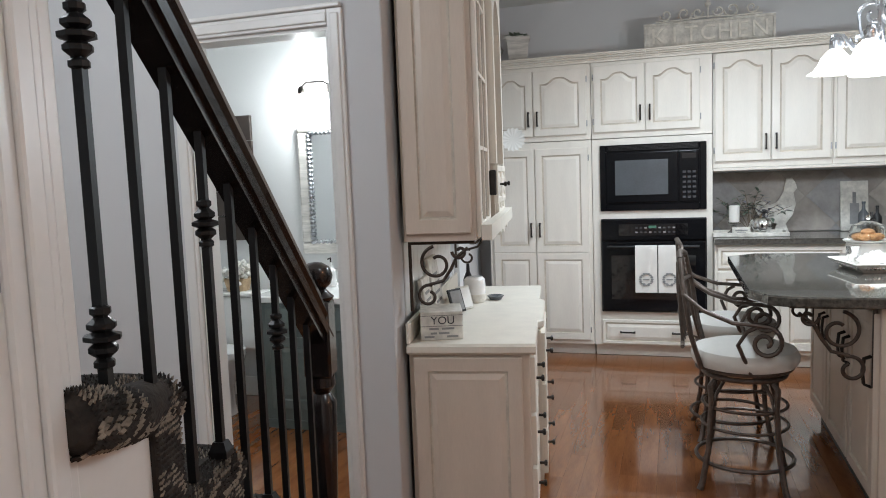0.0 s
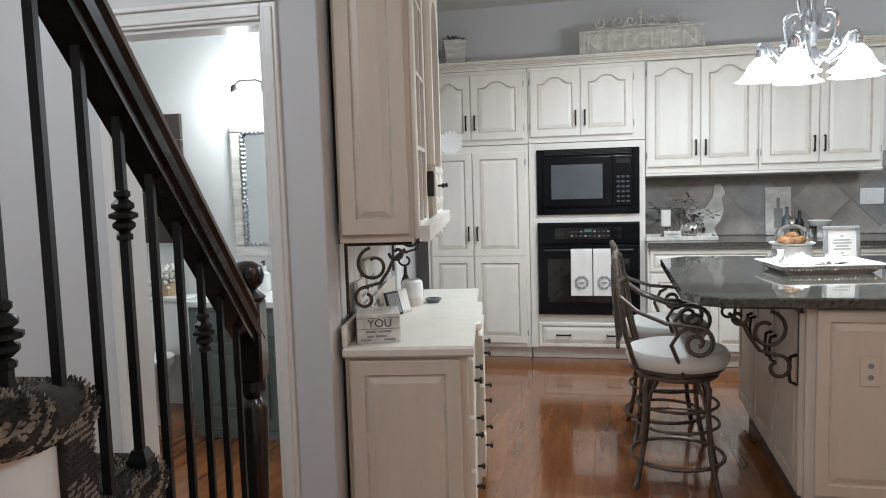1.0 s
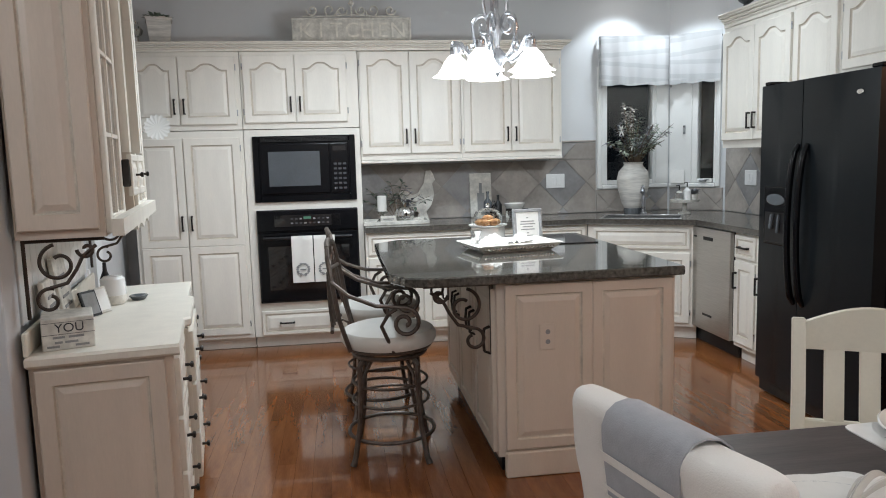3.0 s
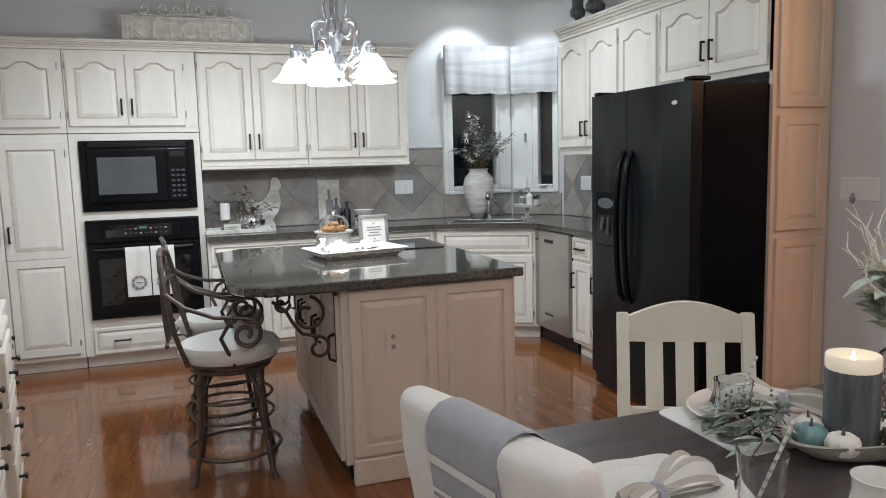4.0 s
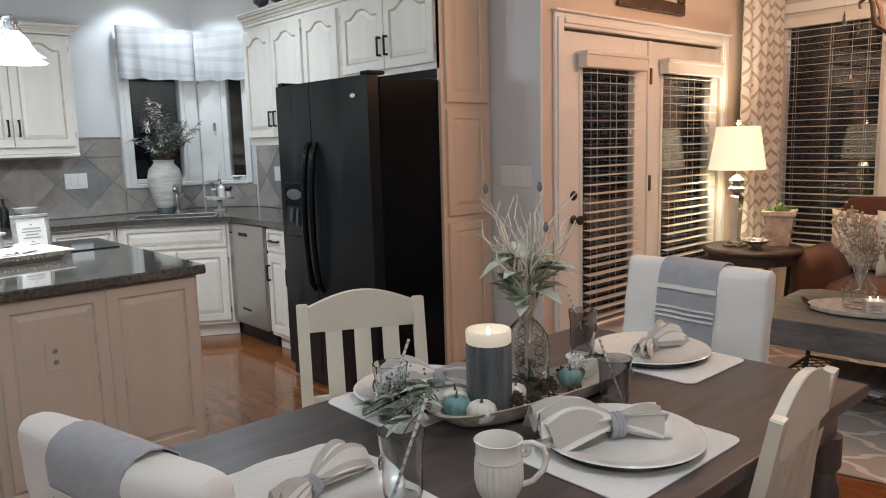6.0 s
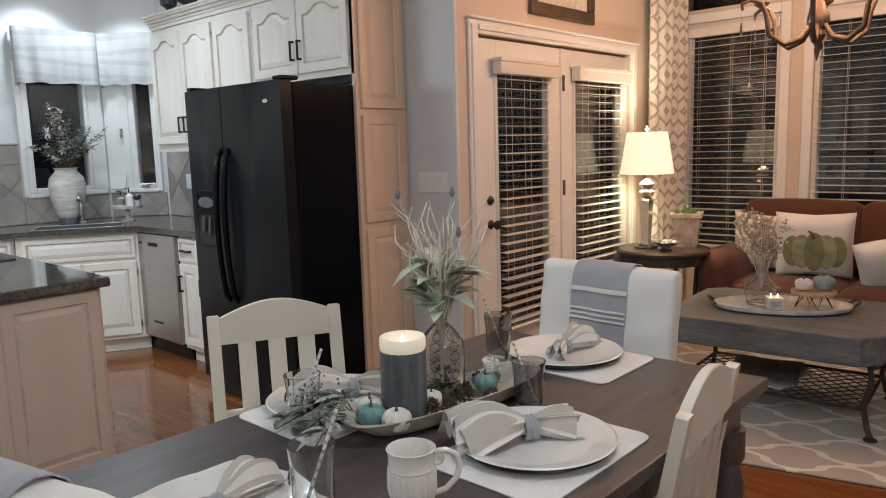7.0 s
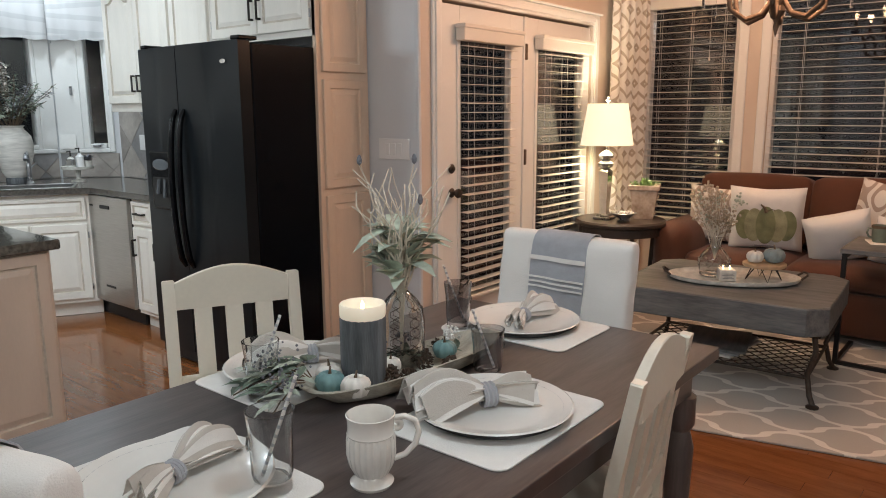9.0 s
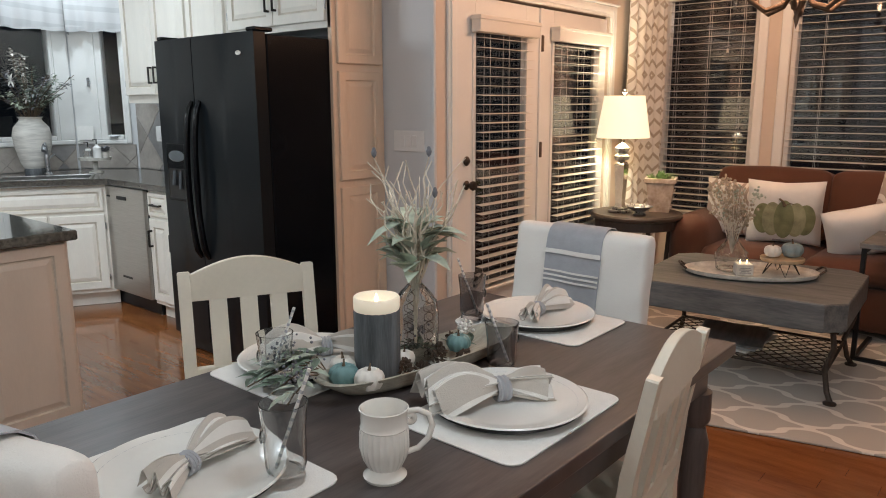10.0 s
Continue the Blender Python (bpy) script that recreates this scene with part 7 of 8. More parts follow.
for i in range(7):
    x0, z1 = -0.245 + RUN * i, 0.190 + RISE * i
    prof += [(x0 + 0.014, z1 - RISE - 0.014 if i else -0.12), (x0 + 0.014, z1 - 0.014)]
prof += [(-0.245 + RUN * 7, 0.190 + RISE * 6 - 0.014), (-0.245 + RUN * 7, -0.12)]
prism(m, prof, -0.06, 0.008, "y")
part("stringer", m, TRIM, sr, "white painted stringer")

# enclosing wall of the upper flight, with a moulded end
m = B()
box(m, 1.075, 2.6, -0.13, 0.004, -0.12, HC + 0.11, 0.004)
bmesh.ops.transform(m, matrix=SM, verts=m.verts[:])
setting("wall_stairs", m, WALL, "pale wall along the stairs")
m = B()
box(m, 1.045, 1.075, -0.14, 0.012, 1.17, HC + 0.11, 0.006, 2)
box(m, 1.075, 1.16, 0.005, 0.018, -0.12, HC + 0.11, 0.006, 2)
box(m, 1.10, 1.135, 0.016, 0.026, -0.12, HC + 0.11, 0.006, 2)
bmesh.ops.transform(m, matrix=SM, verts=m.verts[:])
setting("wall_end_trim", m, TRIM, "white moulded trim on the end of the stair wall")

rl = thing("stair_railing", "dark wood handrail with twisted iron balusters", "railing", SM)
def rail_z(x):
    return 1.035 + 0.80 * x
m = B()
sec = [(-0.022, -0.047), (0.022, -0.047), (0.022, -0.03), (0.030, -0.028), (0.034, -0.012), (0.024, 0.0), (0.032, 0.014), (0.028, 0.032), (0.012, 0.044), (-0.012, 0.044), (-0.028, 0.032), (-0.032, 0.014), (-0.024, 0.0), (-0.034, -0.012), (-0.030, -0.028), (-0.022, -0.03)]
rings(m, [[(x, p[0] * 1.1, rail_z(x) + p[1] * 1.3) for p in sec] for x in (-0.005, 0.3, 0.6, 1.0, 1.6)])
part("handrail", m, RAILW, rl, "espresso stained handrail", True)
m = B()
box(m, -0.036, 0.036, -0.036, 0.036, 0.93, 1.13, 0.006)
lathe(m, [(0.030, 0.35), (0.022, 0.50), (0.030, 0.70), (0.036, 0.86), (0.022, 0.885), (0.036, 0.905), (0.034, 0.93)], n=20)
box(m, -0.04, 0.04, -0.04, 0.04, -0.10, 0.35, 0.005)
lathe(m, [(0.040, 1.13), (0.044, 1.138), (0.030, 1.150), (0.024, 1.158), (0.038, 1.172), (0.043, 1.192), (0.036, 1.214), (0.018, 1.226), (0.001, 1.229)], n=24)
part("newel_post", m, RAILW, rl, "turned espresso newel post with a ball cap", True).matrix_basis = pose(0, 0, -0.02)


def knuckle(bm, x, z):
    lathe(bm, [(0.007, -0.040), (0.013, -0.037), (0.013, -0.030), (0.008, -0.026), (0.018, -0.018), (0.018, -0.012), (0.011, -0.007), (0.023, -0.003), (0.023, 0.003), (0.011, 0.007), (0.018, 0.012), (0.018, 0.018), (0.008, 0.026), (0.013, 0.030), (0.013, 0.037), (0.007, 0.040)], (x, 0, z), 8)


for k in range(9):
    x = 0.98 - k * 0.1085
    step = min(6, max(0, int((x + 0.245 + 0.02) / RUN)))
    zb = 0.190 + RISE * step
    m = B()
    box(m, x - 0.0065, x + 0.0065, -0.0065, 0.0065, zb + 0.002, rail_z(x) - 0.02)
    for kk, z in ((0, 1.597), (0, 1.232), (3, 1.351), (6, 1.098)):
        if k == kk:
            knuckle(m, x, z)
    if k in (3, 5, 7):
        rings(m, [[(x + sx * s, sy * s, zb + z) for sx, sy in ((-1, -1), (1, -1), (1, 1), (-1, 1))] for s, z in ((0.016, 0.001), (0.016, 0.012), (0.010, 0.028))])
    part("baluster", m, BLACKM, rl, "black iron baluster")

# ---- powder room seen through the doorway ----
vn = thing("vanity", "grey green vanity with a white top", "vanity", pose(-2.60, 4.10, 0))
m = B()
box(m, 0, 1.0, 0, 0.54, 0.05, 0.735, 0.004)
part("body", m, VANITY, vn)
m = B()
box(m, 0.02, 0.98, -0.004, 0.02, 0.0, 0.05)
part("plinth", m, VANITY, vn)
for x in (0.07, 0.51):
    m = B()
    door_shape(m, x, 0.12, 0.40, 0.42)
    o = part("door", m, VANITY, vn)
    pull(o, x + (0.36 if x < 0.3 else 0.04), 0.40, -0.02)
m = B()
box(m, 0.05, 0.95, -0.016, 0, 0.58, 0.71, 0.004)
part("drawer_front", m, VANITY, vn)
m = B()
box(m, -0.03, 1.02, -0.03, 0.545, 0.737, 0.775, 0.006)
box(m, -0.03, 1.02, 0.53, 0.548, 0.775, 0.86, 0.004)
part("countertop", m, PORC, vn, "white vanity top")
sd_ = thing("soap_bottle", "white soap bottle on the vanity", "bottle", pose(-2.30, 4.45, 0.7755))
m = B()
lathe(m, [(0.001, 0), (0.03, 0), (0.032, 0.01), (0.032, 0.10), (0.012, 0.12), (0.010, 0.15)], n=16)
part("bottle", m, PORC, sd_, smooth=True)
m = B()
tube(m, [(0, 0, 0.15), (0, 0, 0.175), (0, -0.035, 0.172)], 0.005, 6)
part("pump", m, BRONZE, sd_)
tl = thing("toilet", "white toilet beside the vanity", "toilet", pose(-3.02, 4.30, 0))
m = B()
box(m, -0.21, 0.21, 0.16, 0.34, 0.36, 0.70, 0.02, 3)
part("tank", m, PORC, tl, smooth=True)
m = B()
box(m, -0.22, 0.22, 0.15, 0.345, 0.702, 0.73, 0.01, 2)
part("lid", m, PORC, tl, smooth=True)
m = B()
lathe(m, [(0.11, 0), (0.10, 0.06), (0.10, 0.18), (0.17, 0.33), (0.185, 0.37), (0.18, 0.40), (0.001, 0.405)], (0, -0.04, 0), 30)
part("bowl", m, PORC, tl, smooth=True)
rng = random.Random(77)
fl = thing("flower_basket", "white flowers in a basket on the toilet tank", "flowers", pose(-3.02, 4.55, 0.7305))
m = B()
lathe(m, [(0.001, 0), (0.07, 0), (0.09, 0.08), (0.085, 0.08), (0.001, 0.07)], n=20)
part("basket", m, WOODP, fl)
m = B()
for q in range(60):
    bmesh.ops.create_icosphere(m, subdivisions=1, radius=rng.uniform(0.012, 0.024), matrix=Matrix.Translation((rng.gauss(0, 0.05), rng.gauss(0, 0.04), 0.12 + rng.gauss(0, 0.03))))
part("blossoms", m, CHINA, fl)
mr = thing("wall_mirror", "silver framed mirror over the vanity", "mirror", pose(-2.30, 4.655, 1.36))
m = B()
for a in ((-0.27, 0.27, -0.40, -0.33), (-0.27, 0.27, 0.36, 0.43), (-0.27, -0.20, -0.33, 0.36), (0.20, 0.27, -0.33, 0.36)):
    box(m, a[0], a[1], -0.045, 0, a[2], a[3], 0.012, 2)
part("frame", m, STONEW, mr, "weathered silver frame")
m = B()
for k in range(26):
    z = -0.33 + k * 0.0268
    for x in (-0.195, 0.195):
        bmesh.ops.create_icosphere(m, subdivisions=1, radius=0.015, matrix=Matrix.Translation((x, -0.04, z)))
for k in range(14):
    for z in (-0.325, 0.355):
        bmesh.ops.create_icosphere(m, subdivisions=1, radius=0.015, matrix=Matrix.Translation((-0.18 + k * 0.0277, -0.04, z)))
part("bead_border", m, PEWTER, mr, "beaded silver border", True)
m = B()
box(m, -0.20, 0.20, -0.025, -0.018, -0.33, 0.36)
part("mirror_glass", m, MIRR, mr)
sc = thing("wall_sconce", "dark iron sconce lit over the mirror", "sconce", pose(-2.30, 4.655, 1.99))
m = B()
box(m, -0.06, 0.06, -0.02, 0, -0.03, 0.03, 0.006)
for s in (-1, 1):
    tube(m, [(0, -0.02, 0), (s * 0.05, -0.09, 0.03), (s * 0.13, -0.15, 0.02), (s * 0.16, -0.155, -0.01)], 0.007, 8)
part("arms", m, BRONZE, sc, smooth=True)
for s in (-1, 1):
    m = B()
    lathe(m, [(0.012, 0.0), (0.02, -0.015), (0.022, -0.04), (0.016, -0.045)], (s * 0.16, -0.155, 0), 14)
    part("socket", m, BRONZE, sc, smooth=True)
    m = B()
    lathe(m, [(0.012, -0.046), (0.02, -0.06), (0.015, -0.075), (0.001, -0.08)], (s * 0.16, -0.155, 0), 14)
    o = part("bulb", m, BULBW, sc, "lit bulb", True)
    o.visible_shadow = False
pw = thing("wall_picture", "dark wood wall plaque over the toilet", "picture", pose(-3.10, 4.655, 1.45))
m = B()
for k in range(5):
    box(m, -0.19, 0.19, -0.022, 0, -0.40 + k * 0.162, -0.242 + k * 0.162, 0.003)
part("boards", m, DARKT, pw)
m = B()
lathe(m, [(0.001, 0), (0.045, 0), (0.05, 0.08), (0.044, 0.08), (0.001, 0.01)], (0.02, -0.06, -0.02), 18)
part("jar", m, GLASSC, pw)
m = B()
for q in range(26):
    bmesh.ops.create_icosphere(m, subdivisions=1, radius=0.016, matrix=Matrix.Translation((0.02 + rng.gauss(0, 0.03), -0.06 + rng.gauss(0, 0.015), 0.10 + rng.gauss(0, 0.025))))
part("blossoms", m, CHINA, pw)

# ---- hutch ----
HZ = 0.765
ht = thing("desk_hutch_base", "taupe glazed base cabinet with drawers and a panelled end", "cabinet", HM @ pose(0.034, 0.05, 0))
L, D = 1.44, 0.475
m = B()
box(m, 0, D, 0, L, 0.0, HZ - 0.045, 0.003)
part("body", m, HUT, ht)
m = B()
door_shape(m, 0.02, 0.03, D - 0.05, HZ - 0.085, 0, 0, 0.055)
part("end_panel", m, HUT, ht, mats=(GLAZE,))
RF = pose(D, 0, 0, 0, 0, 90)
for y0, w, bow in ((0.02, 0.42, 0), (0.46, 0.52, 0.035), (1.0, 0.42, 0)):
    for k, (z0, h) in enumerate(((0.05, 0.20), (0.265, 0.20), (0.48, 0.22))):
        m = B()
        door_shape(m, y0, z0, w, h, 0, -bow, 0.03)
        bmesh.ops.transform(m, matrix=RF, verts=m.verts[:])
        o = part("drawer_front", m, CAB, ht, "cream drawer front", mats=(GLAZE,))
        for q in (0.25, 0.75):
            m = B()
            lathe(m, [(0.006, 0), (0.006, 0.018), (0.014, 0.024), (0.012, 0.032), (0.001, 0.034)], (0, 0, 0), 10)
            bmesh.ops.transform(m, matrix=RF @ pose(y0 + w * q, -bow - 0.02, z0 + h / 2, 90), verts=m.verts[:])
            part("knob", m, BRONZE, o, "dark knob")
    if bow:
        m = B()
        box(m, D, D + bow, y0 - 0.01, y0 + w + 0.01, 0.02, HZ - 0.05)
        part("breakfront", m, CAB, ht)
m = B()
prism(m, [(-0.004, -0.03), (D + 0.025, -0.03), (D + 0.025, 0.44), (D + 0.05, 0.47), (D + 0.05, 0.97), (D + 0.025, 1.0), (D + 0.025, L + 0.02), (-0.004, L + 0.02)], HZ - 0.043, HZ, "z", 0.010)
part("countertop", m, CAB, ht, "cream painted top with a rounded edge")
m = B()
box(m, -0.004, 0.012, -0.03, L + 0.02, HZ, HZ + 0.085, 0.004)
part("upstand", m, CAB, ht)

hu = thing("hutch_upper", "taupe glazed upper hutch with glass doors and an arched niche", "cabinet", HM @ pose(0.034, 0.05, 1.165))
D2, H2 = 0.285, 1.30
for nm, a in (("side_panel", (0, D2, 0, 0.022, 0, H2)), ("side_panel", (0, D2, L - 0.022, L, 0, H2)), ("bottom_panel", (0, D2, 0.022, L - 0.022, 0, 0.022)), ("top_panel", (0, D2, 0.022, L - 0.022, H2 - 0.022, H2)), ("back_panel", (0, 0.012, 0.022, L - 0.022, 0.022, H2 - 0.022)), ("divider", (0.012, D2, 0.46, 0.48, 0.022, H2 - 0.022)), ("divider", (0.012, D2, 0.96, 0.98, 0.022, H2 - 0.022))):
    m = B()
    box(m, *a)
    part(nm, m, HUT, hu)
m = B()
door_shape(m, 0.012, 0.03, D2 - 0.03, H2 - 0.05, 0, 0, 0.055)
part("end_panel", m, HUT, hu, mats=(GLAZE,))
RF2 = pose(D2, 0, 0, 0, 0, 90)
for y0, w in ((0.01, 0.44), (0.99, 0.44)):
    m = B()
    for a in ((0, 0.05, 0, H2 - 0.02), (w - 0.05, w, 0, H2 - 0.02), (0.05, w - 0.05, 0, 0.06), (0.05, w - 0.05, H2 - 0.09, H2 - 0.02)):
        box(m, y0 + a[0], y0 + a[1], -0.02, 0, 0.01 + a[2], 0.01 + a[3], 0.003)
    bmesh.ops.transform(m, matrix=RF2, verts=m.verts[:])
    o = part("glass_door", m, CAB, hu, "cream glazed door with muntins")
    for k in range(1, 4):
        m = B()
        box(m, y0 + 0.05, y0 + w - 0.05, -0.016, -0.002, 0.06 + k * 0.29, 0.075 + k * 0.29)
        bmesh.ops.transform(m, matrix=RF2, verts=m.verts[:])
        part("muntin", m, CAB, o)
    m = B()
    box(m, y0 + w / 2 - 0.007, y0 + w / 2 + 0.007, -0.0175, -0.002, 0.07, H2 - 0.08)
    bmesh.ops.transform(m, matrix=RF2, verts=m.verts[:])
    part("muntin", m, CAB, o)
    m = B()
    box(m, y0 + 0.05, y0 + w - 0.05, -0.009, -0.006, 0.07, H2 - 0.08)
    bmesh.ops.transform(m, matrix=RF2, verts=m.verts[:])
    part("pane", m, PANE, o).visible_shadow = False
    m = B()
    hy = y0 + (w - 0.025 if y0 < 0.5 else 0.025)
    box(m, hy - 0.007, hy + 0.007, -0.05, -0.02, 0.16, 0.27, 0.004)
    bmesh.ops.transform(m, matrix=RF2, verts=m.verts[:])
    part("handle", m, BRONZE, o)
# bowed centre: arched fascia, small drawers and a shelf
m = B()
n = 16
arch_ = [(0.465, 0.30), (0.465, H2 - 0.02), (0.975, H2 - 0.02), (0.975, 0.30), (0.915, 0.30), (0.915, 0.86)] + [(0.72 + 0.195 * math.cos(math.pi * k / n), 0.86 + 0.19 * math.sin(math.pi * k / n)) for k in range(1, n)] + [(0.525, 0.86), (0.525, 0.30)]
prism(m, arch_, -0.05, -0.02, "y")
bmesh.ops.transform(m, matrix=RF2, verts=m.verts[:])
part("arched_fascia", m, CAB, hu, "cream arched fascia")
for k in range(2):
    m = B()
    door_shape(m, 0.47 + k * 0.255, 0.12, 0.245, 0.17, 0, -0.035, 0.025)
    bmesh.ops.transform(m, matrix=RF2, verts=m.verts[:])
    o = part("drawer_front", m, CAB, hu, "small cream drawer")
    m = B()
    lathe(m, [(0.005, 0), (0.005, 0.016), (0.012, 0.022), (0.010, 0.030), (0.001, 0.032)], (0, 0, 0), 10)
    bmesh.ops.transform(m, matrix=RF2 @ pose(0.59 + k * 0.255, -0.055, 0.205, 90), verts=m.verts[:])
    part("knob", m, BRONZE, o)
m = B()
wave = [(0.0, 0.0), (0.45, 0.0)] + [(0.45 + 0.54 * k / 20, -0.028 + 0.028 * abs(math.sin(2 * math.pi * k / 20)) - 0.0) for k in range(1, 20)] + [(0.99, 0.0), (L, 0.0), (L, 0.06), (0.0, 0.06)]
prism(m, wave, -0.06, -0.02, "y")
bmesh.ops.transform(m, matrix=RF2, verts=m.verts[:])
part("scalloped_apron", m, CAB, hu, "cream scalloped apron")
m = B()
for o_, z0, z1 in ((0.012, 0, 0.03), (0.03, 0.03, 0.06), (0.055, 0.06, 0.095)):
    box(m, 0, D2 + o_ + 0.02, -o_, L + o_, H2 + z0, H2 + z1, 0.008)
part("crown", m, CAB, hu, "stepped crown")

hb = bracket(HM @ pose(0.05, 0.075, 1.163, 0, 0, 0), 0.92, label="dark iron scroll bracket under the hutch", mt=IRON)
copy_thing(hb, HM @ pose(0.05, 1.43, 1.163, 0, 0, 0))

# things on the hutch top
def desk(x, y, a=0):
    return HM @ pose(0.034 + x, 0.05 + y, HZ + 0.0005, 0, 0, a)


bx = thing("box_sign", "white wooden box sign with printed words", "sign", desk(0.115, 0.12, 10))
m = B()
box(m, -0.085, 0.085, -0.075, 0.105, 0, 0.115, 0.003)
part("box", m, SIGNW, bx)
text("YOU", 0.045, 0.0008, INK, bx, pose(0.005, -0.0762, 0.078, 90))
m = B()
for z, ws in ((0.046, (-0.05, -0.012, 0.0, 0.05)), (0.028, (-0.045, -0.02, -0.012, 0.03)), (0.014, (-0.07, -0.03, 0.02, 0.065))):
    for a, b in zip(ws[::2], ws[1::2]):
        box(m, a, b, -0.0768, -0.0748, z - 0.004, z + 0.004)
part("printed_line", m, GREYINK, bx)
m = B()
for a in ((-0.0855, 0.0855, 0.056, 0.0575), (-0.0855, 0.0855, 0.0985, 0.10)):
    box(m, a[0], a[1], -0.0764, -0.0748, a[2], a[3])
part("board_line", m, INK, bx)
for i, (x, y, w, h, tilt) in enumerate(((0.05, 0.32, 0.17, 0.22, 76), (0.045, 0.60, 0.22, 0.28, 80))):
    t = thing("art_panel", "white printed art panel leaning on the wall", "picture", desk(x, y, 90), "leaning panels")
    m = B()
    box(m, -w / 2, w / 2, 0, 0.02, 0, h, 0.003)
    part("board", m, SIGNW, t)
    m = B()
    for k in range(4):
        box(m, -w * 0.32, w * (0.32 - 0.08 * (k % 2)), -0.002, 0.001, h * (0.25 + 0.15 * k) - 0.006, h * (0.25 + 0.15 * k) + 0.006)
    part("printed_line", m, GREYINK, t)
    t.matrix_basis = desk(x, y, 90) @ pose(0, 0, 0, -8, 0, 0)
for i, (x, y) in enumerate(((0.13, 0.62), (0.16, 0.70))):
    t = thing("photo_frame", "small tilted dark easel frame with a blank card", "frame", desk(x, y, 55) @ pose(0, 0, 0.004, -18), "photo frames")
    m = B()
    box(m, -0.045, 0.045, 0, 0.012, 0, 0.115, 0.002)
    part("frame", m, BLACKM if i == 0 else SIGNW, t)
    m = B()
    box(m, -0.036, 0.036, -0.002, 0.001, 0.01, 0.105)
    part("card", m, GREYINK if i == 0 else MATW, t)
t = thing("speaker_pot", "white rounded canister with a grey base band", "canister", desk(0.17, 0.92))
m = B()
lathe(m, [(0.001, 0), (0.048, 0), (0.056, 0.02), (0.058, 0.07), (0.053, 0.12), (0.040, 0.132), (0.001, 0.134)], n=28)
part("shell", m, PORC, t, smooth=True)
m = B()
lathe(m, [(0.049, 0.001), (0.0565, 0.012), (0.059, 0.03), (0.0588, 0.045), (0.057, 0.045)], n=28, cap=False)
part("band", m, SIGNW, t, smooth=True)
t = thing("bottle", "small black bottle with a narrow neck", "bottle", desk(0.13, 0.99))
m = B()
lathe(m, [(0.001, 0), (0.024, 0), (0.026, 0.01), (0.026, 0.11), (0.010, 0.15), (0.008, 0.19), (0.001, 0.192)], n=18)
part("body", m, BLACKM, t, smooth=True)
t = thing("dish", "small dark glass dish on the desk", "dish", desk(0.27, 0.99))
m = B()
lathe(m, [(0.001, 0), (0.03, 0), (0.045, 0.02), (0.042, 0.022), (0.001, 0.008)], n=18)
part("body", m, GREYG, t, smooth=True)
t = thing("wall_panel", "white beadboard panel behind the desk", "panel", HM @ pose(0.002, 0.13, HZ + 0.09), kind="structure")
for k in range(14):
    m = B()
    box(m, 0, 0.014, k * 0.095, k * 0.095 + 0.092, 0, 0.305, 0.003)
    part("board", m, TRIM, t)

# ---- small kitchen things ----
sg = thing("kitchen_sign", "chippy white wooden sign with raised letters and an iron scroll top", "sign", pose(-0.072, YU + 0.09, 2.275))
m = B()
box(m, -0.435, 0.435, 0, 0.018, 0, 0.185, 0.003)
for a in ((-0.445, 0.445, 0, 0.018), (-0.445, 0.445, 0.172, 0.19), (-0.445, -0.428, 0.018, 0.172), (0.428, 0.445, 0.018, 0.172)):
    box(m, a[0], a[1], -0.012, 0, a[2], a[3], 0.003)
part("board", m, SIGNW, sg)
for i, c in enumerate("KITCHEN"):
    text(c, 0.155, 0.006, SIGNG, sg, pose(-0.345 + i * 0.115, -0.006, 0.094, 90), "letter")
for s in (-1, 1):
    for cx, r, a0, a1 in ((0.16, 0.055, 180, 620), (0.29, 0.042, 0, -420), (0.07, 0.04, 180, 560)):
        m = B()
        tube(m, [(s * p[0], 0.0, p[2]) for p in scroll(cx, 0.245, r, 0.01, a0, a1, 24)], 0.0065, 6)
        part("scroll", m, SIGNW, sg, "whitewashed iron scroll", True)
m = B()
tube(m, [(-0.36, 0, 0.20), (-0.2, 0, 0.198), (0, 0, 0.21), (0.2, 0, 0.198), (0.36, 0, 0.20)], 0.006, 6)
tube(m, [(0, 0, 0.20), (0, 0, 0.28)], 0.007, 6)
lathe(m, [(0.001, 0.27), (0.022, 0.29), (0.012, 0.315), (0.001, 0.335)], (0, 0, 0), 10)
part("scroll_bar", m, SIGNW, sg, smooth=True)

rng = random.Random(31)
def potted(x, y, z, s):
    t = thing("potted_herb", "dark green herb in a whitewashed square pot", "plant", pose(x, y, z, 0, 0, 12), "shelf plants")
    m = B()
    rings(m, [[(a * q, b * q, zz) for a, b in ((-1, -1), (1, -1), (1, 1), (-1, 1))] for q, zz in ((0.06 * s, 0), (0.075 * s, 0.15 * s), (0.08 * s, 0.152 * s), (0.08 * s, 0.17 * s), (0.07 * s, 0.165 * s))])
    part("pot", m, STONEW, t)
    m = B()
    for k in range(110):
        a, r = rng.uniform(0, 6.28), rng.uniform(0, 0.06) * s
        leaf(m, (r * math.cos(a), r * math.sin(a), 0.16 * s), (math.cos(a), math.sin(a), rng.uniform(0.3, 1.4)), rng.uniform(0.04, 0.08) * s, 0.011 * s, 0.3)
    part("leaves", m, EUCA, t)


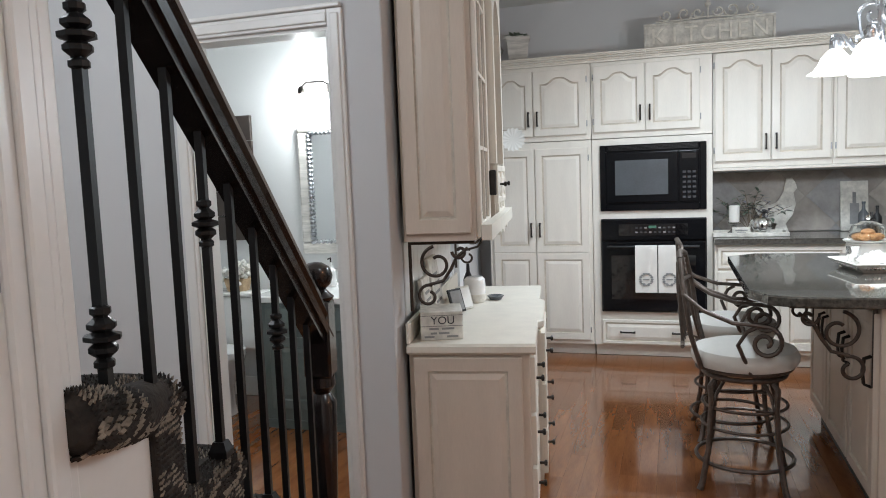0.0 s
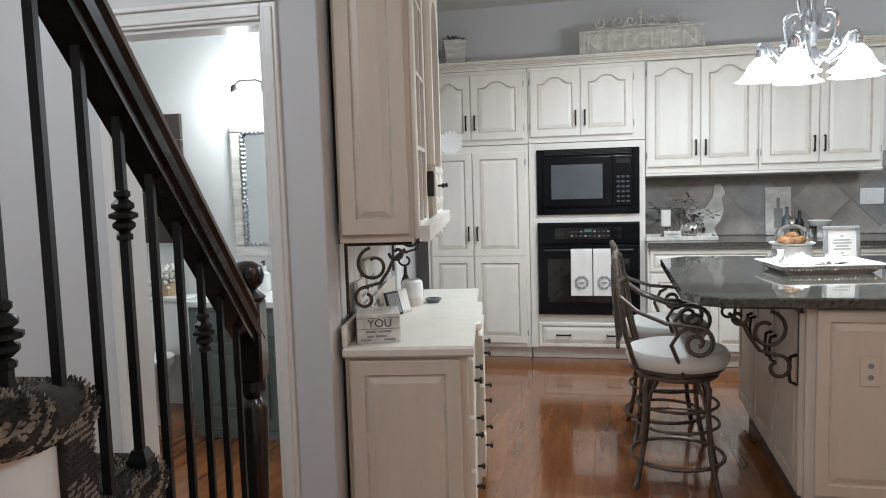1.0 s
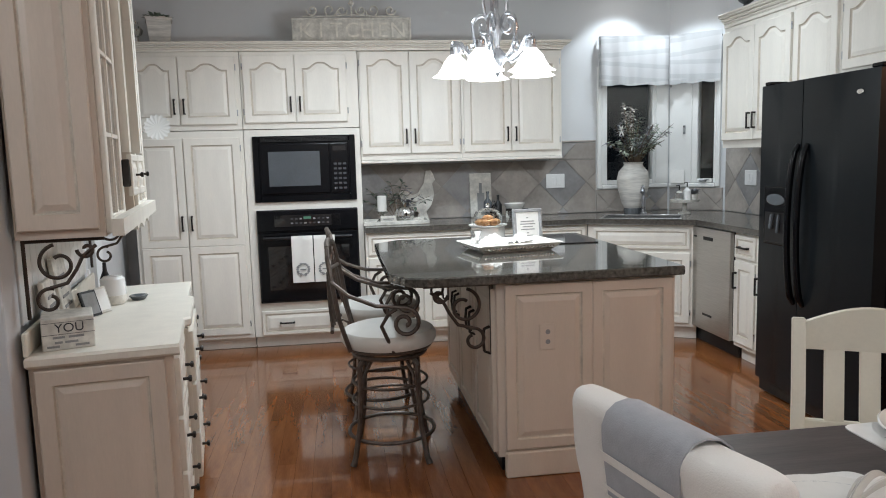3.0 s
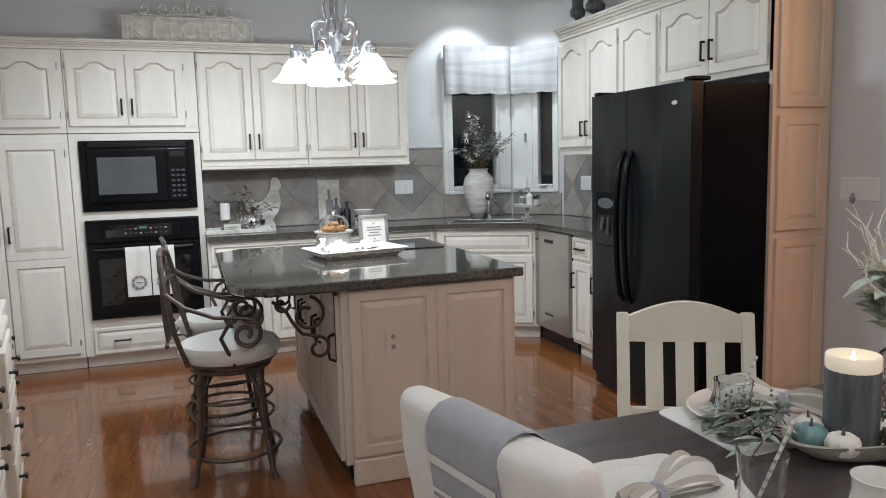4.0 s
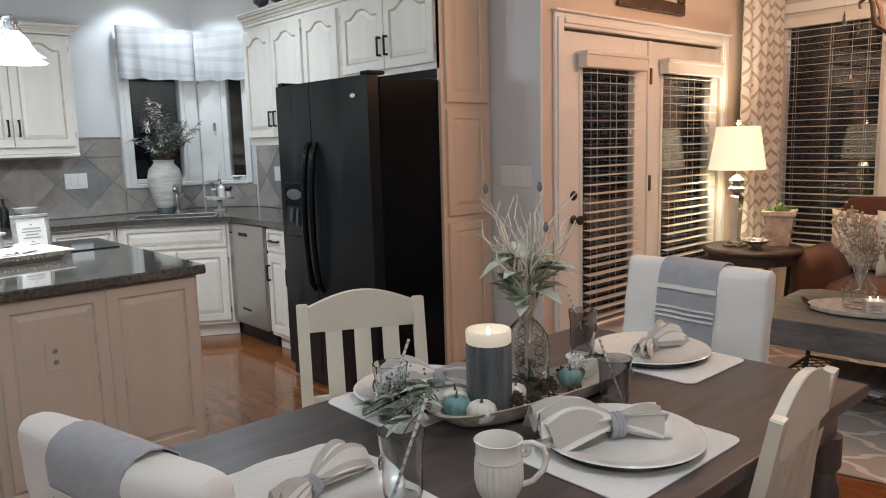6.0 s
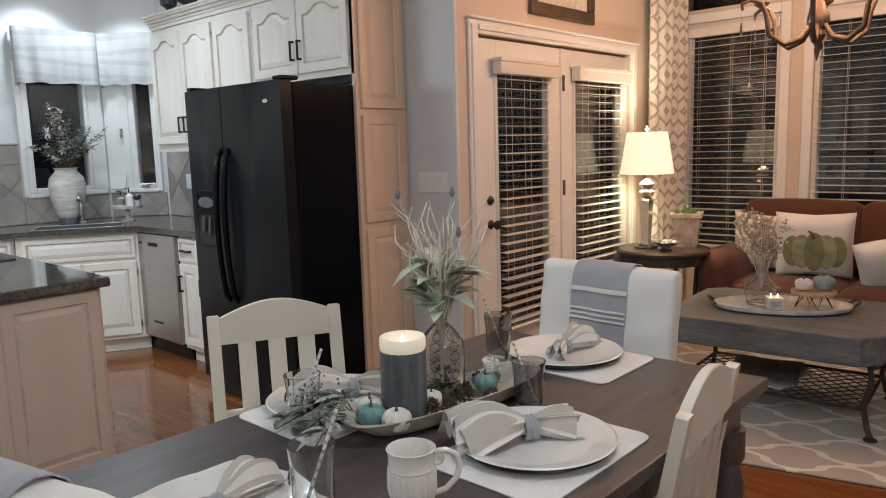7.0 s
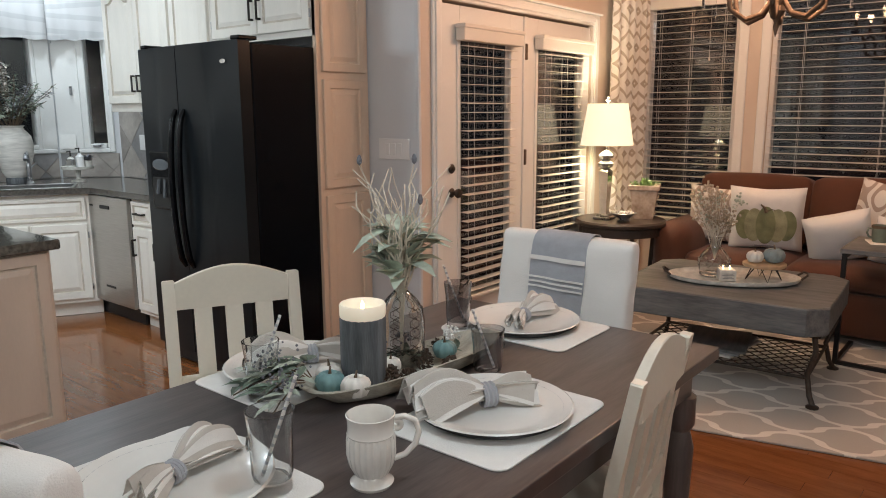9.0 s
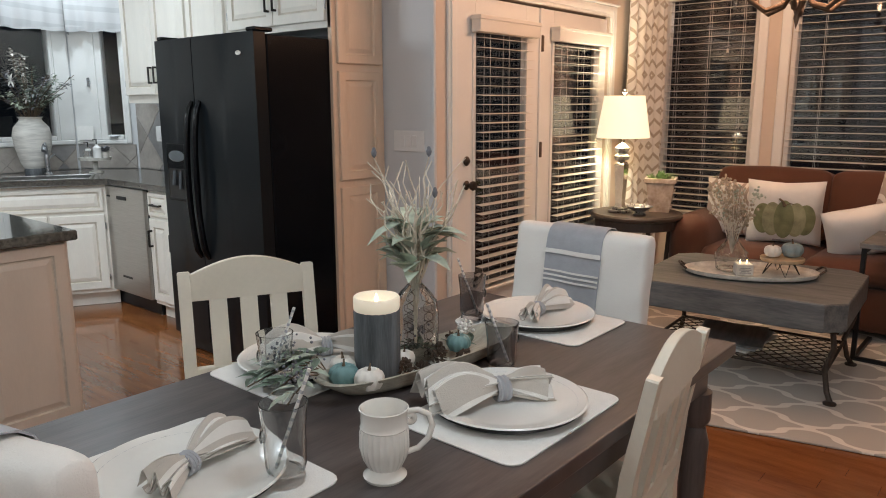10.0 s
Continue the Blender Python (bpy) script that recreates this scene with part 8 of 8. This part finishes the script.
potted(-1.47, 6.22, 2.275, 1.15)
t = thing("silver_finial", "small silver figurine finial on the cabinet top", "ornament", pose(-1.62, 6.16, 2.275))
m = B()
lathe(m, [(0.001, 0), (0.05, 0), (0.05, 0.01), (0.02, 0.02), (0.014, 0.05), (0.04, 0.07), (0.05, 0.10), (0.03, 0.13), (0.014, 0.14), (0.02, 0.155), (0.001, 0.17)], n=22)
part("body", m, CHROME, t, smooth=True)
for x, y, s in ((2.72, 5.52, 1.0), (2.74, 5.30, 1.25), (2.74, 4.72, 1.0)):
    t = thing("grey_urn", "weathered grey candlestick urn on the cabinet top", "urn", pose(x, y, 2.378), "urns")
    m = B()
    lathe(m, [(0.001, 0), (0.05 * s, 0), (0.05 * s, 0.015), (0.022 * s, 0.03), (0.02 * s, 0.06), (0.055 * s, 0.085), (0.06 * s, 0.12), (0.042 * s, 0.15), (0.045 * s, 0.22), (0.06 * s, 0.26), (0.05 * s, 0.262), (0.001, 0.25)], n=24)
    part("body", m, CHARC, t, smooth=True)
t = thing("white_plate", "white scalloped plate on the pantry ledge", "plate", pose(-1.66, YN - 0.03, 1.62, 80))
m = B()
lathe(m, [(0.001, 0), (0.05, 0), (0.082, 0.012), (0.083, 0.015), (0.05, 0.006), (0.001, 0.005)], n=96, flute=0.07, lobes=16)
part("dish", m, CHINA, t, smooth=True)
t.matrix_basis = HM @ pose(0.34, 2.62, 1.66, 80, 0, 0)

# counter group by the oven: tray, candle, mercury pumpkin, rooster board, greenery
t = thing("counter_tray", "white rectangular tray on the worktop", "tray", pose(0.20, 6.12, 0.911))
m = B()
box(m, -0.24, 0.24, -0.12, 0.12, 0, 0.012, 0.004)
for a in ((-0.25, 0.25, -0.13, -0.118), (-0.25, 0.25, 0.118, 0.13), (-0.25, -0.238, -0.118, 0.118), (0.238, 0.25, -0.118, 0.118)):
    box(m, *a, 0, 0.03, 0.003)
part("dish", m, SIGNW, t)
t = thing("candle_holder", "white pillar candle on a glass holder", "candle", pose(0.10, 6.12, 0.924))
m = B()
lathe(m, [(0.001, 0), (0.045, 0), (0.045, 0.01), (0.02, 0.03), (0.02, 0.06), (0.045, 0.075), (0.045, 0.085), (0.001, 0.085)], n=22)
part("holder", m, GLASSC, t, smooth=True)
m = B()
lathe(m, [(0.036, 0.086), (0.037, 0.20), (0.03, 0.205), (0.001, 0.20)], n=22)
part("wax", m, CHINA, t, smooth=True)
pumpkin(0.27, 6.07, 0.924, 0.075, CHROME, "silver mercury glass pumpkin on the tray", 10, 0.85)
t = thing("rooster_board", "white rooster shaped wooden board leaning on the tiles", "ornament", pose(0.44, 6.36, 0.911, -6))
m = B()
out = [(-0.05, 0.0), (0.05, 0.0), (0.03, 0.06), (0.075, 0.12), (0.10, 0.20), (0.085, 0.29), (0.11, 0.32), (0.10, 0.36), (0.075, 0.40), (0.04, 0.395), (0.03, 0.36), (0.02, 0.30), (-0.03, 0.22), (-0.08, 0.20), (-0.14, 0.24), (-0.19, 0.23), (-0.17, 0.15), (-0.12, 0.09), (-0.03, 0.06)]
prism(m, out, -0.02, 0, "y", 0.003)
part("board", m, SIGNW, t)
t = thing("berry_greenery", "dark berry and leaf arrangement behind the tray", "greenery", pose(0.22, 6.27, 0.925))
for k in range(16):
    a, ln = rng.uniform(0.2, 2.94), rng.uniform(0.14, 0.32)
    tip = Vector((ln * math.cos(a) * 0.95, -0.03 * rng.random(), 0.10 + ln * math.sin(a) * 0.75))
    m = B()
    tube(m, [(0, 0, 0.0), (tip.x * 0.3, 0, tip.z * 0.6), tuple(tip)], 0.002, 4)
    s = part("stem", m, STEM, t)
    m = B()
    for q in range(9):
        aa = rng.uniform(0, 6.28)
        leaf(m, tip * rng.uniform(0.5, 1.0), (math.cos(aa), math.sin(aa) * 0.5, rng.uniform(-0.2, 0.8)), rng.uniform(0.04, 0.07), 0.013)
    part("leaves", m, EUCA if k % 2 else LAV, s)
t = thing("card_block", "small white word block on the tray", "sign", pose(0.14, 6.03, 0.924))
m = B()
box(m, -0.06, 0.06, -0.012, 0.012, 0, 0.055, 0.002)
part("block", m, SIGNW, t)
m = B()
box(m, -0.04, 0.04, -0.014, -0.0115, 0.028, 0.036)
box(m, -0.03, 0.03, -0.014, -0.0115, 0.014, 0.02)
part("printed_line", m, GREYINK, t)

t = thing("canvas_print", "white canvas with a dark bottle print leaning on the tiles", "picture", pose(0.93, 6.40, 0.911, -6))
m = B()
box(m, -0.09, 0.09, -0.02, 0, 0, 0.36, 0.003)
part("canvas", m, SIGNW, t)
m = B()
box(m, -0.03, 0.03, -0.023, -0.019, 0.05, 0.20, 0.001)
box(m, -0.012, 0.012, -0.023, -0.019, 0.20, 0.28, 0.001)
part("print", m, GREYINK, t)
for x, y, h, r, mt_ in ((0.95, 6.22, 0.22, 0.034, GREYG), (1.03, 6.20, 0.19, 0.03, BLACKM), (0.98, 6.13, 0.15, 0.028, GLASSS)):
    t = thing("oil_bottle", "dark glass oil bottle on the worktop", "bottle", pose(x, y, 0.911), "oil bottles")
    m = B()
    lathe(m, [(0.001, 0), (r, 0), (r * 1.03, 0.01), (r, h * 0.6), (r * 0.35, h * 0.75), (r * 0.3, h * 0.93), (r * 0.4, h * 0.94), (r * 0.35, h), (0.001, h)], n=22)
    part("glass", m, mt_, t, smooth=True)
t = thing("gravy_boat", "white sauce boat on a small stand", "dish", pose(1.16, 6.18, 0.911))
m = B()
lathe(m, [(0.001, 0), (0.05, 0), (0.05, 0.006), (0.02, 0.02), (0.02, 0.05), (0.06, 0.07), (0.085, 0.12), (0.08, 0.12), (0.05, 0.08), (0.001, 0.07)], n=26)
part("boat", m, CHINA, t, smooth=True)
for x in (1.09, 1.22):
    t = thing("spice_jar", "small lidded glass spice jar", "jar", pose(x, 6.08, 0.911), "spice jars")
    m = B()
    lathe(m, [(0.001, 0), (0.025, 0), (0.026, 0.06), (0.022, 0.07), (0.001, 0.07)], n=16)
    part("glass", m, GLASSG, t, smooth=True)
    m = B()
    lathe(m, [(0.026, 0.07), (0.026, 0.085), (0.001, 0.087)], n=16)
    part("lid", m, BRONZE, t)

# sink corner
VX, VY = 2.16, 6.20
t = thing("floor_vase", "tall distressed white vase with a grey foot", "vase", pose(VX, VY, 0.911) @ Matrix.Diagonal((1.16, 1.16, 1.04, 1)))
m = B()
lathe(m, [(0.001, 0), (0.062, 0), (0.064, 0.03), (0.06, 0.045)], n=30)
part("foot", m, CHARC, t, smooth=True)
m = B()
lathe(m, [(0.060, 0.044), (0.078, 0.08), (0.105, 0.20), (0.112, 0.27), (0.10, 0.33), (0.068, 0.37), (0.062, 0.385), (0.072, 0.40), (0.066, 0.40), (0.055, 0.38), (0.001, 0.30)], n=36, flute=0.008, lobes=5)
part("body", m, STONEW, t, "distressed white body", True)
t = thing("branch_bouquet", "dusty leaf and berry branches in the vase", "branches", pose(VX, VY, 0.911 + 0.34))
for k in range(46):
    a, ln = rng.uniform(0, 6.28), rng.uniform(0.22, 0.50)
    lean_ = rng.uniform(0.15, 0.92)
    if k < 5:
        lean_, ln = rng.uniform(0.0, 0.2), rng.uniform(0.5, 0.62)
    tip = Vector((ln * lean_ * math.cos(a), min(0.12, ln * lean_ * math.sin(a)), ln * (1 - 0.35 * lean_)))
    m = B()
    tube(m, [(0, 0, 0), tuple(tip * 0.5 + Vector((0, 0, 0.05))), tuple(tip)], 0.0022, 4)
    s = part("branch", m, STEM, t)
    m = B()
    for q in range(20):
        aa = rng.uniform(0, 6.28)
        f = rng.uniform(0.4, 1.0)
        leaf(m, tip * f + Vector((0, 0, 0.05 * (1 - abs(2 * f - 1)))), (math.cos(aa), math.sin(aa), rng.uniform(-0.3, 0.8)), rng.uniform(0.03, 0.055), 0.010)
    part("leaves", m, (LAV, EUCA, SAGE)[k % 3] if k >= 5 else STONEW, s)
for k in range(2):
    a = k * 0.9 + 2.2
    m = B()
    for q in range(9):
        leaf(m, (-0.12 + 0.10 * k, -0.05, 0.33 - 0.12 * k), (math.cos(q * 0.7), -0.3, math.sin(q * 0.7)), 0.05, 0.011, 0)
    part("blossom", m, CHINA, t)
t = thing("tiered_tray", "white round footed tray with soap bottles", "tray", pose(2.50, 5.98, 0.911))
m = B()
lathe(m, [(0.001, 0.0), (0.05, 0.0), (0.05, 0.01), (0.018, 0.02), (0.018, 0.085), (0.11, 0.095), (0.115, 0.115), (0.11, 0.115), (0.105, 0.10), (0.001, 0.10)], n=32)
part("stand", m, SIGNW, t, smooth=True)
for x, y, h, r, mt_ in ((-0.055, -0.02, 0.09, 0.032, GLASSG), (0.015, -0.01, 0.11, 0.03, PORC)):
    o = thing("soap_dispenser", "pump soap bottle on the footed tray", "bottle", pose(2.50 + x, 5.98 + y, 1.0135), "soap bottles")
    m = B()
    lathe(m, [(0.001, 0), (r, 0), (r, h * 0.75), (r * 0.4, h * 0.9), (r * 0.35, h)], n=20)
    part("bottle", m, mt_, o, smooth=True)
    m = B()
    tube(m, [(0, 0, h), (0, 0, h + 0.035), (-0.03, -0.01, h + 0.032)], 0.005, 6)
    part("pump", m, BRONZE, o)
o = thing("mini_greenery", "small dusty sprig in a cup", "plant", pose(2.575, 5.97, 1.0135))
m = B()
lathe(m, [(0.001, 0), (0.022, 0), (0.028, 0.05), (0.024, 0.05), (0.001, 0.04)], n=16)
part("cup", m, STONEW, o, smooth=True)
m = B()
for q in range(60):
    aa = rng.uniform(0, 6.28)
    leaf(m, (0, 0, 0.05), (math.cos(aa), math.sin(aa), rng.uniform(0.2, 1.5)), rng.uniform(0.04, 0.09), 0.009)
part("leaves", m, LAV, o)
o = thing("window_card", "blank white card on the window sill", "card", DIAG @ pose(0.09, -0.04, 1.139, -8))
m = B()
box(m, -0.06, 0.06, -0.004, 0, 0, 0.11)
part("card", m, MATW, o)

# on the island
IZ = 0.9125
t = thing("serving_tray", "white tray with a hammered silver edge", "tray", pose(0.66, 4.27, IZ, 0, 0, 10) @ Matrix.Diagonal((0.80, 0.80, 0.9, 1)))
m = B()
box(m, -0.24, 0.24, -0.15, 0.15, 0.0, 0.012, 0.004)
rings(m, [[(sx * (0.24 + o), sy * (0.15 + o), z) for sx, sy in ((-1, -1), (1, -1), (1, 1), (-1, 1))] for o, z in ((-0.01, 0.008), (0.0, 0.002), (0.055, 0.045), (0.060, 0.046), (0.052, 0.051), (0.0, 0.013))], cap=False)
part("dish", m, SIGNW, t)
m = B()
for k in range(22):
    x = -0.235 + k * 0.0224
    bmesh.ops.create_icosphere(m, subdivisions=1, radius=0.010, matrix=Matrix.Translation((x, -0.182, 0.026)) @ Matrix.Diagonal((1, 0.5, 1, 1)))
for k in range(13):
    y = -0.14 + k * 0.0233
    for s in (-1, 1):
        bmesh.ops.create_icosphere(m, subdivisions=1, radius=0.010, matrix=Matrix.Translation((s * 0.272, y, 0.026)) @ Matrix.Diagonal((0.5, 1, 1, 1)))
part("hammered_edge", m, CHROME, t, "hammered silver border", True)
for k, (x, y) in enumerate(((0.02, 0.02), (0.05, -0.02))):
    o = thing("plate", "white plate on the island tray", "plate", pose(0.66 + x, 4.30 + y, IZ + 0.0135 + k * 0.012), "stacked plates")
    m = B()
    lathe(m, [(0.001, 0), (0.06, 0), (0.095, 0.012), (0.096, 0.014), (0.06, 0.006), (0.001, 0.005)], n=36)
    part("dish", m, CHINA, o, smooth=True)
for k, (x, y, s) in enumerate(((0.57, 4.25, 1.0), (0.73, 4.30, 0.8))):
    o = thing("folded_napkin", "crumpled white napkin on the tray", "napkin", pose(x, y, IZ + 0.030, 0, 0, 40 * k), "island napkins")
    m = B()
    def nf(u, v, s=s, k=k):
        a, b = 2 * u - 1, 2 * v - 1
        return (a * 0.07 * s, b * 0.06 * s, 0.002 + 0.045 * s * max(0, 1 - a * a) * max(0, 1 - b * b) * (0.6 + 0.4 * math.sin(a * 7 + b * 5 + k)) + 0.008 * (1 + math.sin(a * 9 + k) * math.cos(b * 8)))
    sheet(m, 20, 20, nf, 0.0015)
    part("cloth", m, LINEN, o, smooth=True)
t = thing("silver_creamer", "small silver cup on the tray", "cup", pose(0.50, 4.36, IZ + 0.0135))
m = B()
lathe(m, [(0.001, 0), (0.022, 0), (0.03, 0.03), (0.026, 0.06), (0.032, 0.085), (0.029, 0.085), (0.001, 0.03)], n=22)
part("cup", m, CHROME, t, smooth=True)
t = thing("cake_stand", "white cake box stand with pastries under a glass dome", "cake stand", pose(0.62, 4.62, IZ))
m = B()
lathe(m, [(0.001, 0), (0.095, 0.0), (0.097, 0.01), (0.097, 0.085), (0.095, 0.09), (0.001, 0.09)], n=36)
part("drum", m, CHINA, t, smooth=True)
m = B()
lathe(m, [(0.001, 0.091), (0.10, 0.092), (0.112, 0.10), (0.113, 0.104), (0.10, 0.10), (0.001, 0.098)], n=36)
part("plate", m, CHINA, t, smooth=True)
m = B()
for k in range(6):
    a = k * 1.05
    bmesh.ops.create_icosphere(m, subdivisions=2, radius=0.032, matrix=Matrix.Translation((0.045 * math.cos(a), 0.045 * math.sin(a), 0.118)) @ Matrix.Diagonal((1, 1, 0.6, 1)))
bmesh.ops.create_icosphere(m, subdivisions=2, radius=0.034, matrix=Matrix.Translation((0, 0, 0.14)) @ Matrix.Diagonal((1, 1, 0.6, 1)))
part("pastries", m, ORANGE, t, "golden pastries", True)
m = B()
lathe(m, [(0.086, 0.103), (0.086, 0.145), (0.07, 0.178), (0.03, 0.196), (0.01, 0.198), (0.008, 0.205), (0.016, 0.215), (0.001, 0.228), (0.001, 0.1965), (0.03, 0.193), (0.068, 0.176), (0.0835, 0.145), (0.0835, 0.103)], n=36, cap=False)
part("dome", m, GLASSC, t, "clear glass dome with a knob", True)
t = thing("framed_sign", "small pale wood framed sign on the island", "sign", pose(0.82, 4.48, IZ, -7, 0, 6))
m = B()
for a in ((-0.085, 0.085, 0, 0.018), (-0.085, 0.085, 0.177, 0.195), (-0.085, -0.067, 0.018, 0.177), (0.067, 0.085, 0.018, 0.177)):
    box(m, a[0], a[1], -0.02, 0.006, a[2], a[3], 0.003)
part("frame", m, GREYINK, t, "weathered grey frame")
m = B()
box(m, -0.067, 0.067, -0.012, 0, 0.018, 0.177)
part("card", m, MATW, t)
m = B()
for z, w in ((0.145, 0.006), (0.125, 0.04), (0.11, 0.045), (0.095, 0.03), (0.08, 0.04), (0.06, 0.006), (0.045, 0.03)):
    box(m, -w, w, -0.0135, -0.0115, z - 0.003, z + 0.003)
part("printed_line", m, GREYINK, t)
t = thing("cooktop", "flat black glass cooktop in the island", "cooktop", pose(1.0, 4.62, IZ))
m = B()
box(m, -0.16, 0.20, -0.24, 0.24, 0.0, 0.006, 0.002)
part("glass", m, BLKG, t)

# ---- floor boards, last ----
def plank_mesh(ln, w=0.0837):
    m = B()
    c, h = 0.0003, 0.0002
    rings(m, [[(0, 0, -0.012), (w, 0, -0.012), (w, ln, -0.012), (0, ln, -0.012)], [(0.0003, 0.0003, -h), (w - 0.0003, 0.0003, -h), (w - 0.0003, ln - 0.0003, -h), (0.0003, ln - 0.0003, -h)],
              [(c, c, 0), (w - c, c, 0), (w - c, ln - c, 0), (c, ln - c, 0)]])
    me = bpy.data.meshes.new("floorboard")
    bmesh.ops.recalc_face_normals(m, faces=m.faces[:])
    m.to_mesh(me)
    m.free()
    me.materials.append(OAK)
    return me


floor_ob = bpy.data.objects["floor"]
rngf = random.Random(9)
LENS = (0.75, 0.95, 1.2, 1.5)
pm = {ln: plank_mesh(ln) for ln in LENS}
rest_v, rest_f = [], []
W = 0.0838
x = -4.0
while x < 5.9:
    y = -3.1 + rngf.uniform(-0.9, 0)
    while y < 7.2:
        ln = rngf.choice(LENS)
        if -1.2 < x < 3.0 and 1.9 < y + ln / 2 < 6.1:
            o = new("floorboard", pm[ln])
            o.parent, o.matrix_basis = floor_ob, pose(x, y, 0)
        else:
            b = len(rest_v)
            g = 0.0006
            rest_v += [(x + g, y + g, -0.0005), (x + W - g, y + g, -0.0005), (x + W - g, y + ln - g, -0.0005), (x + g, y + ln - g, -0.0005), (x + g, y + g, -0.012), (x + W - g, y + g, -0.012), (x + W - g, y + ln - g, -0.012), (x + g, y + ln - g, -0.012)]
            rest_f += [(b, b + 1, b + 2, b + 3), (b, b + 4, b + 5, b + 1), (b + 1, b + 5, b + 6, b + 2), (b + 2, b + 6, b + 7, b + 3), (b + 3, b + 7, b + 4, b)]
        y += ln + 0.0003
    x += W
me = bpy.data.meshes.new("outer_floorboards")
me.from_pydata(rest_v, [], rest_f)
me.materials.append(OAK)
o = new("outer_floorboards", me)
o.parent = floor_ob
tagged(o, kind="stuff")
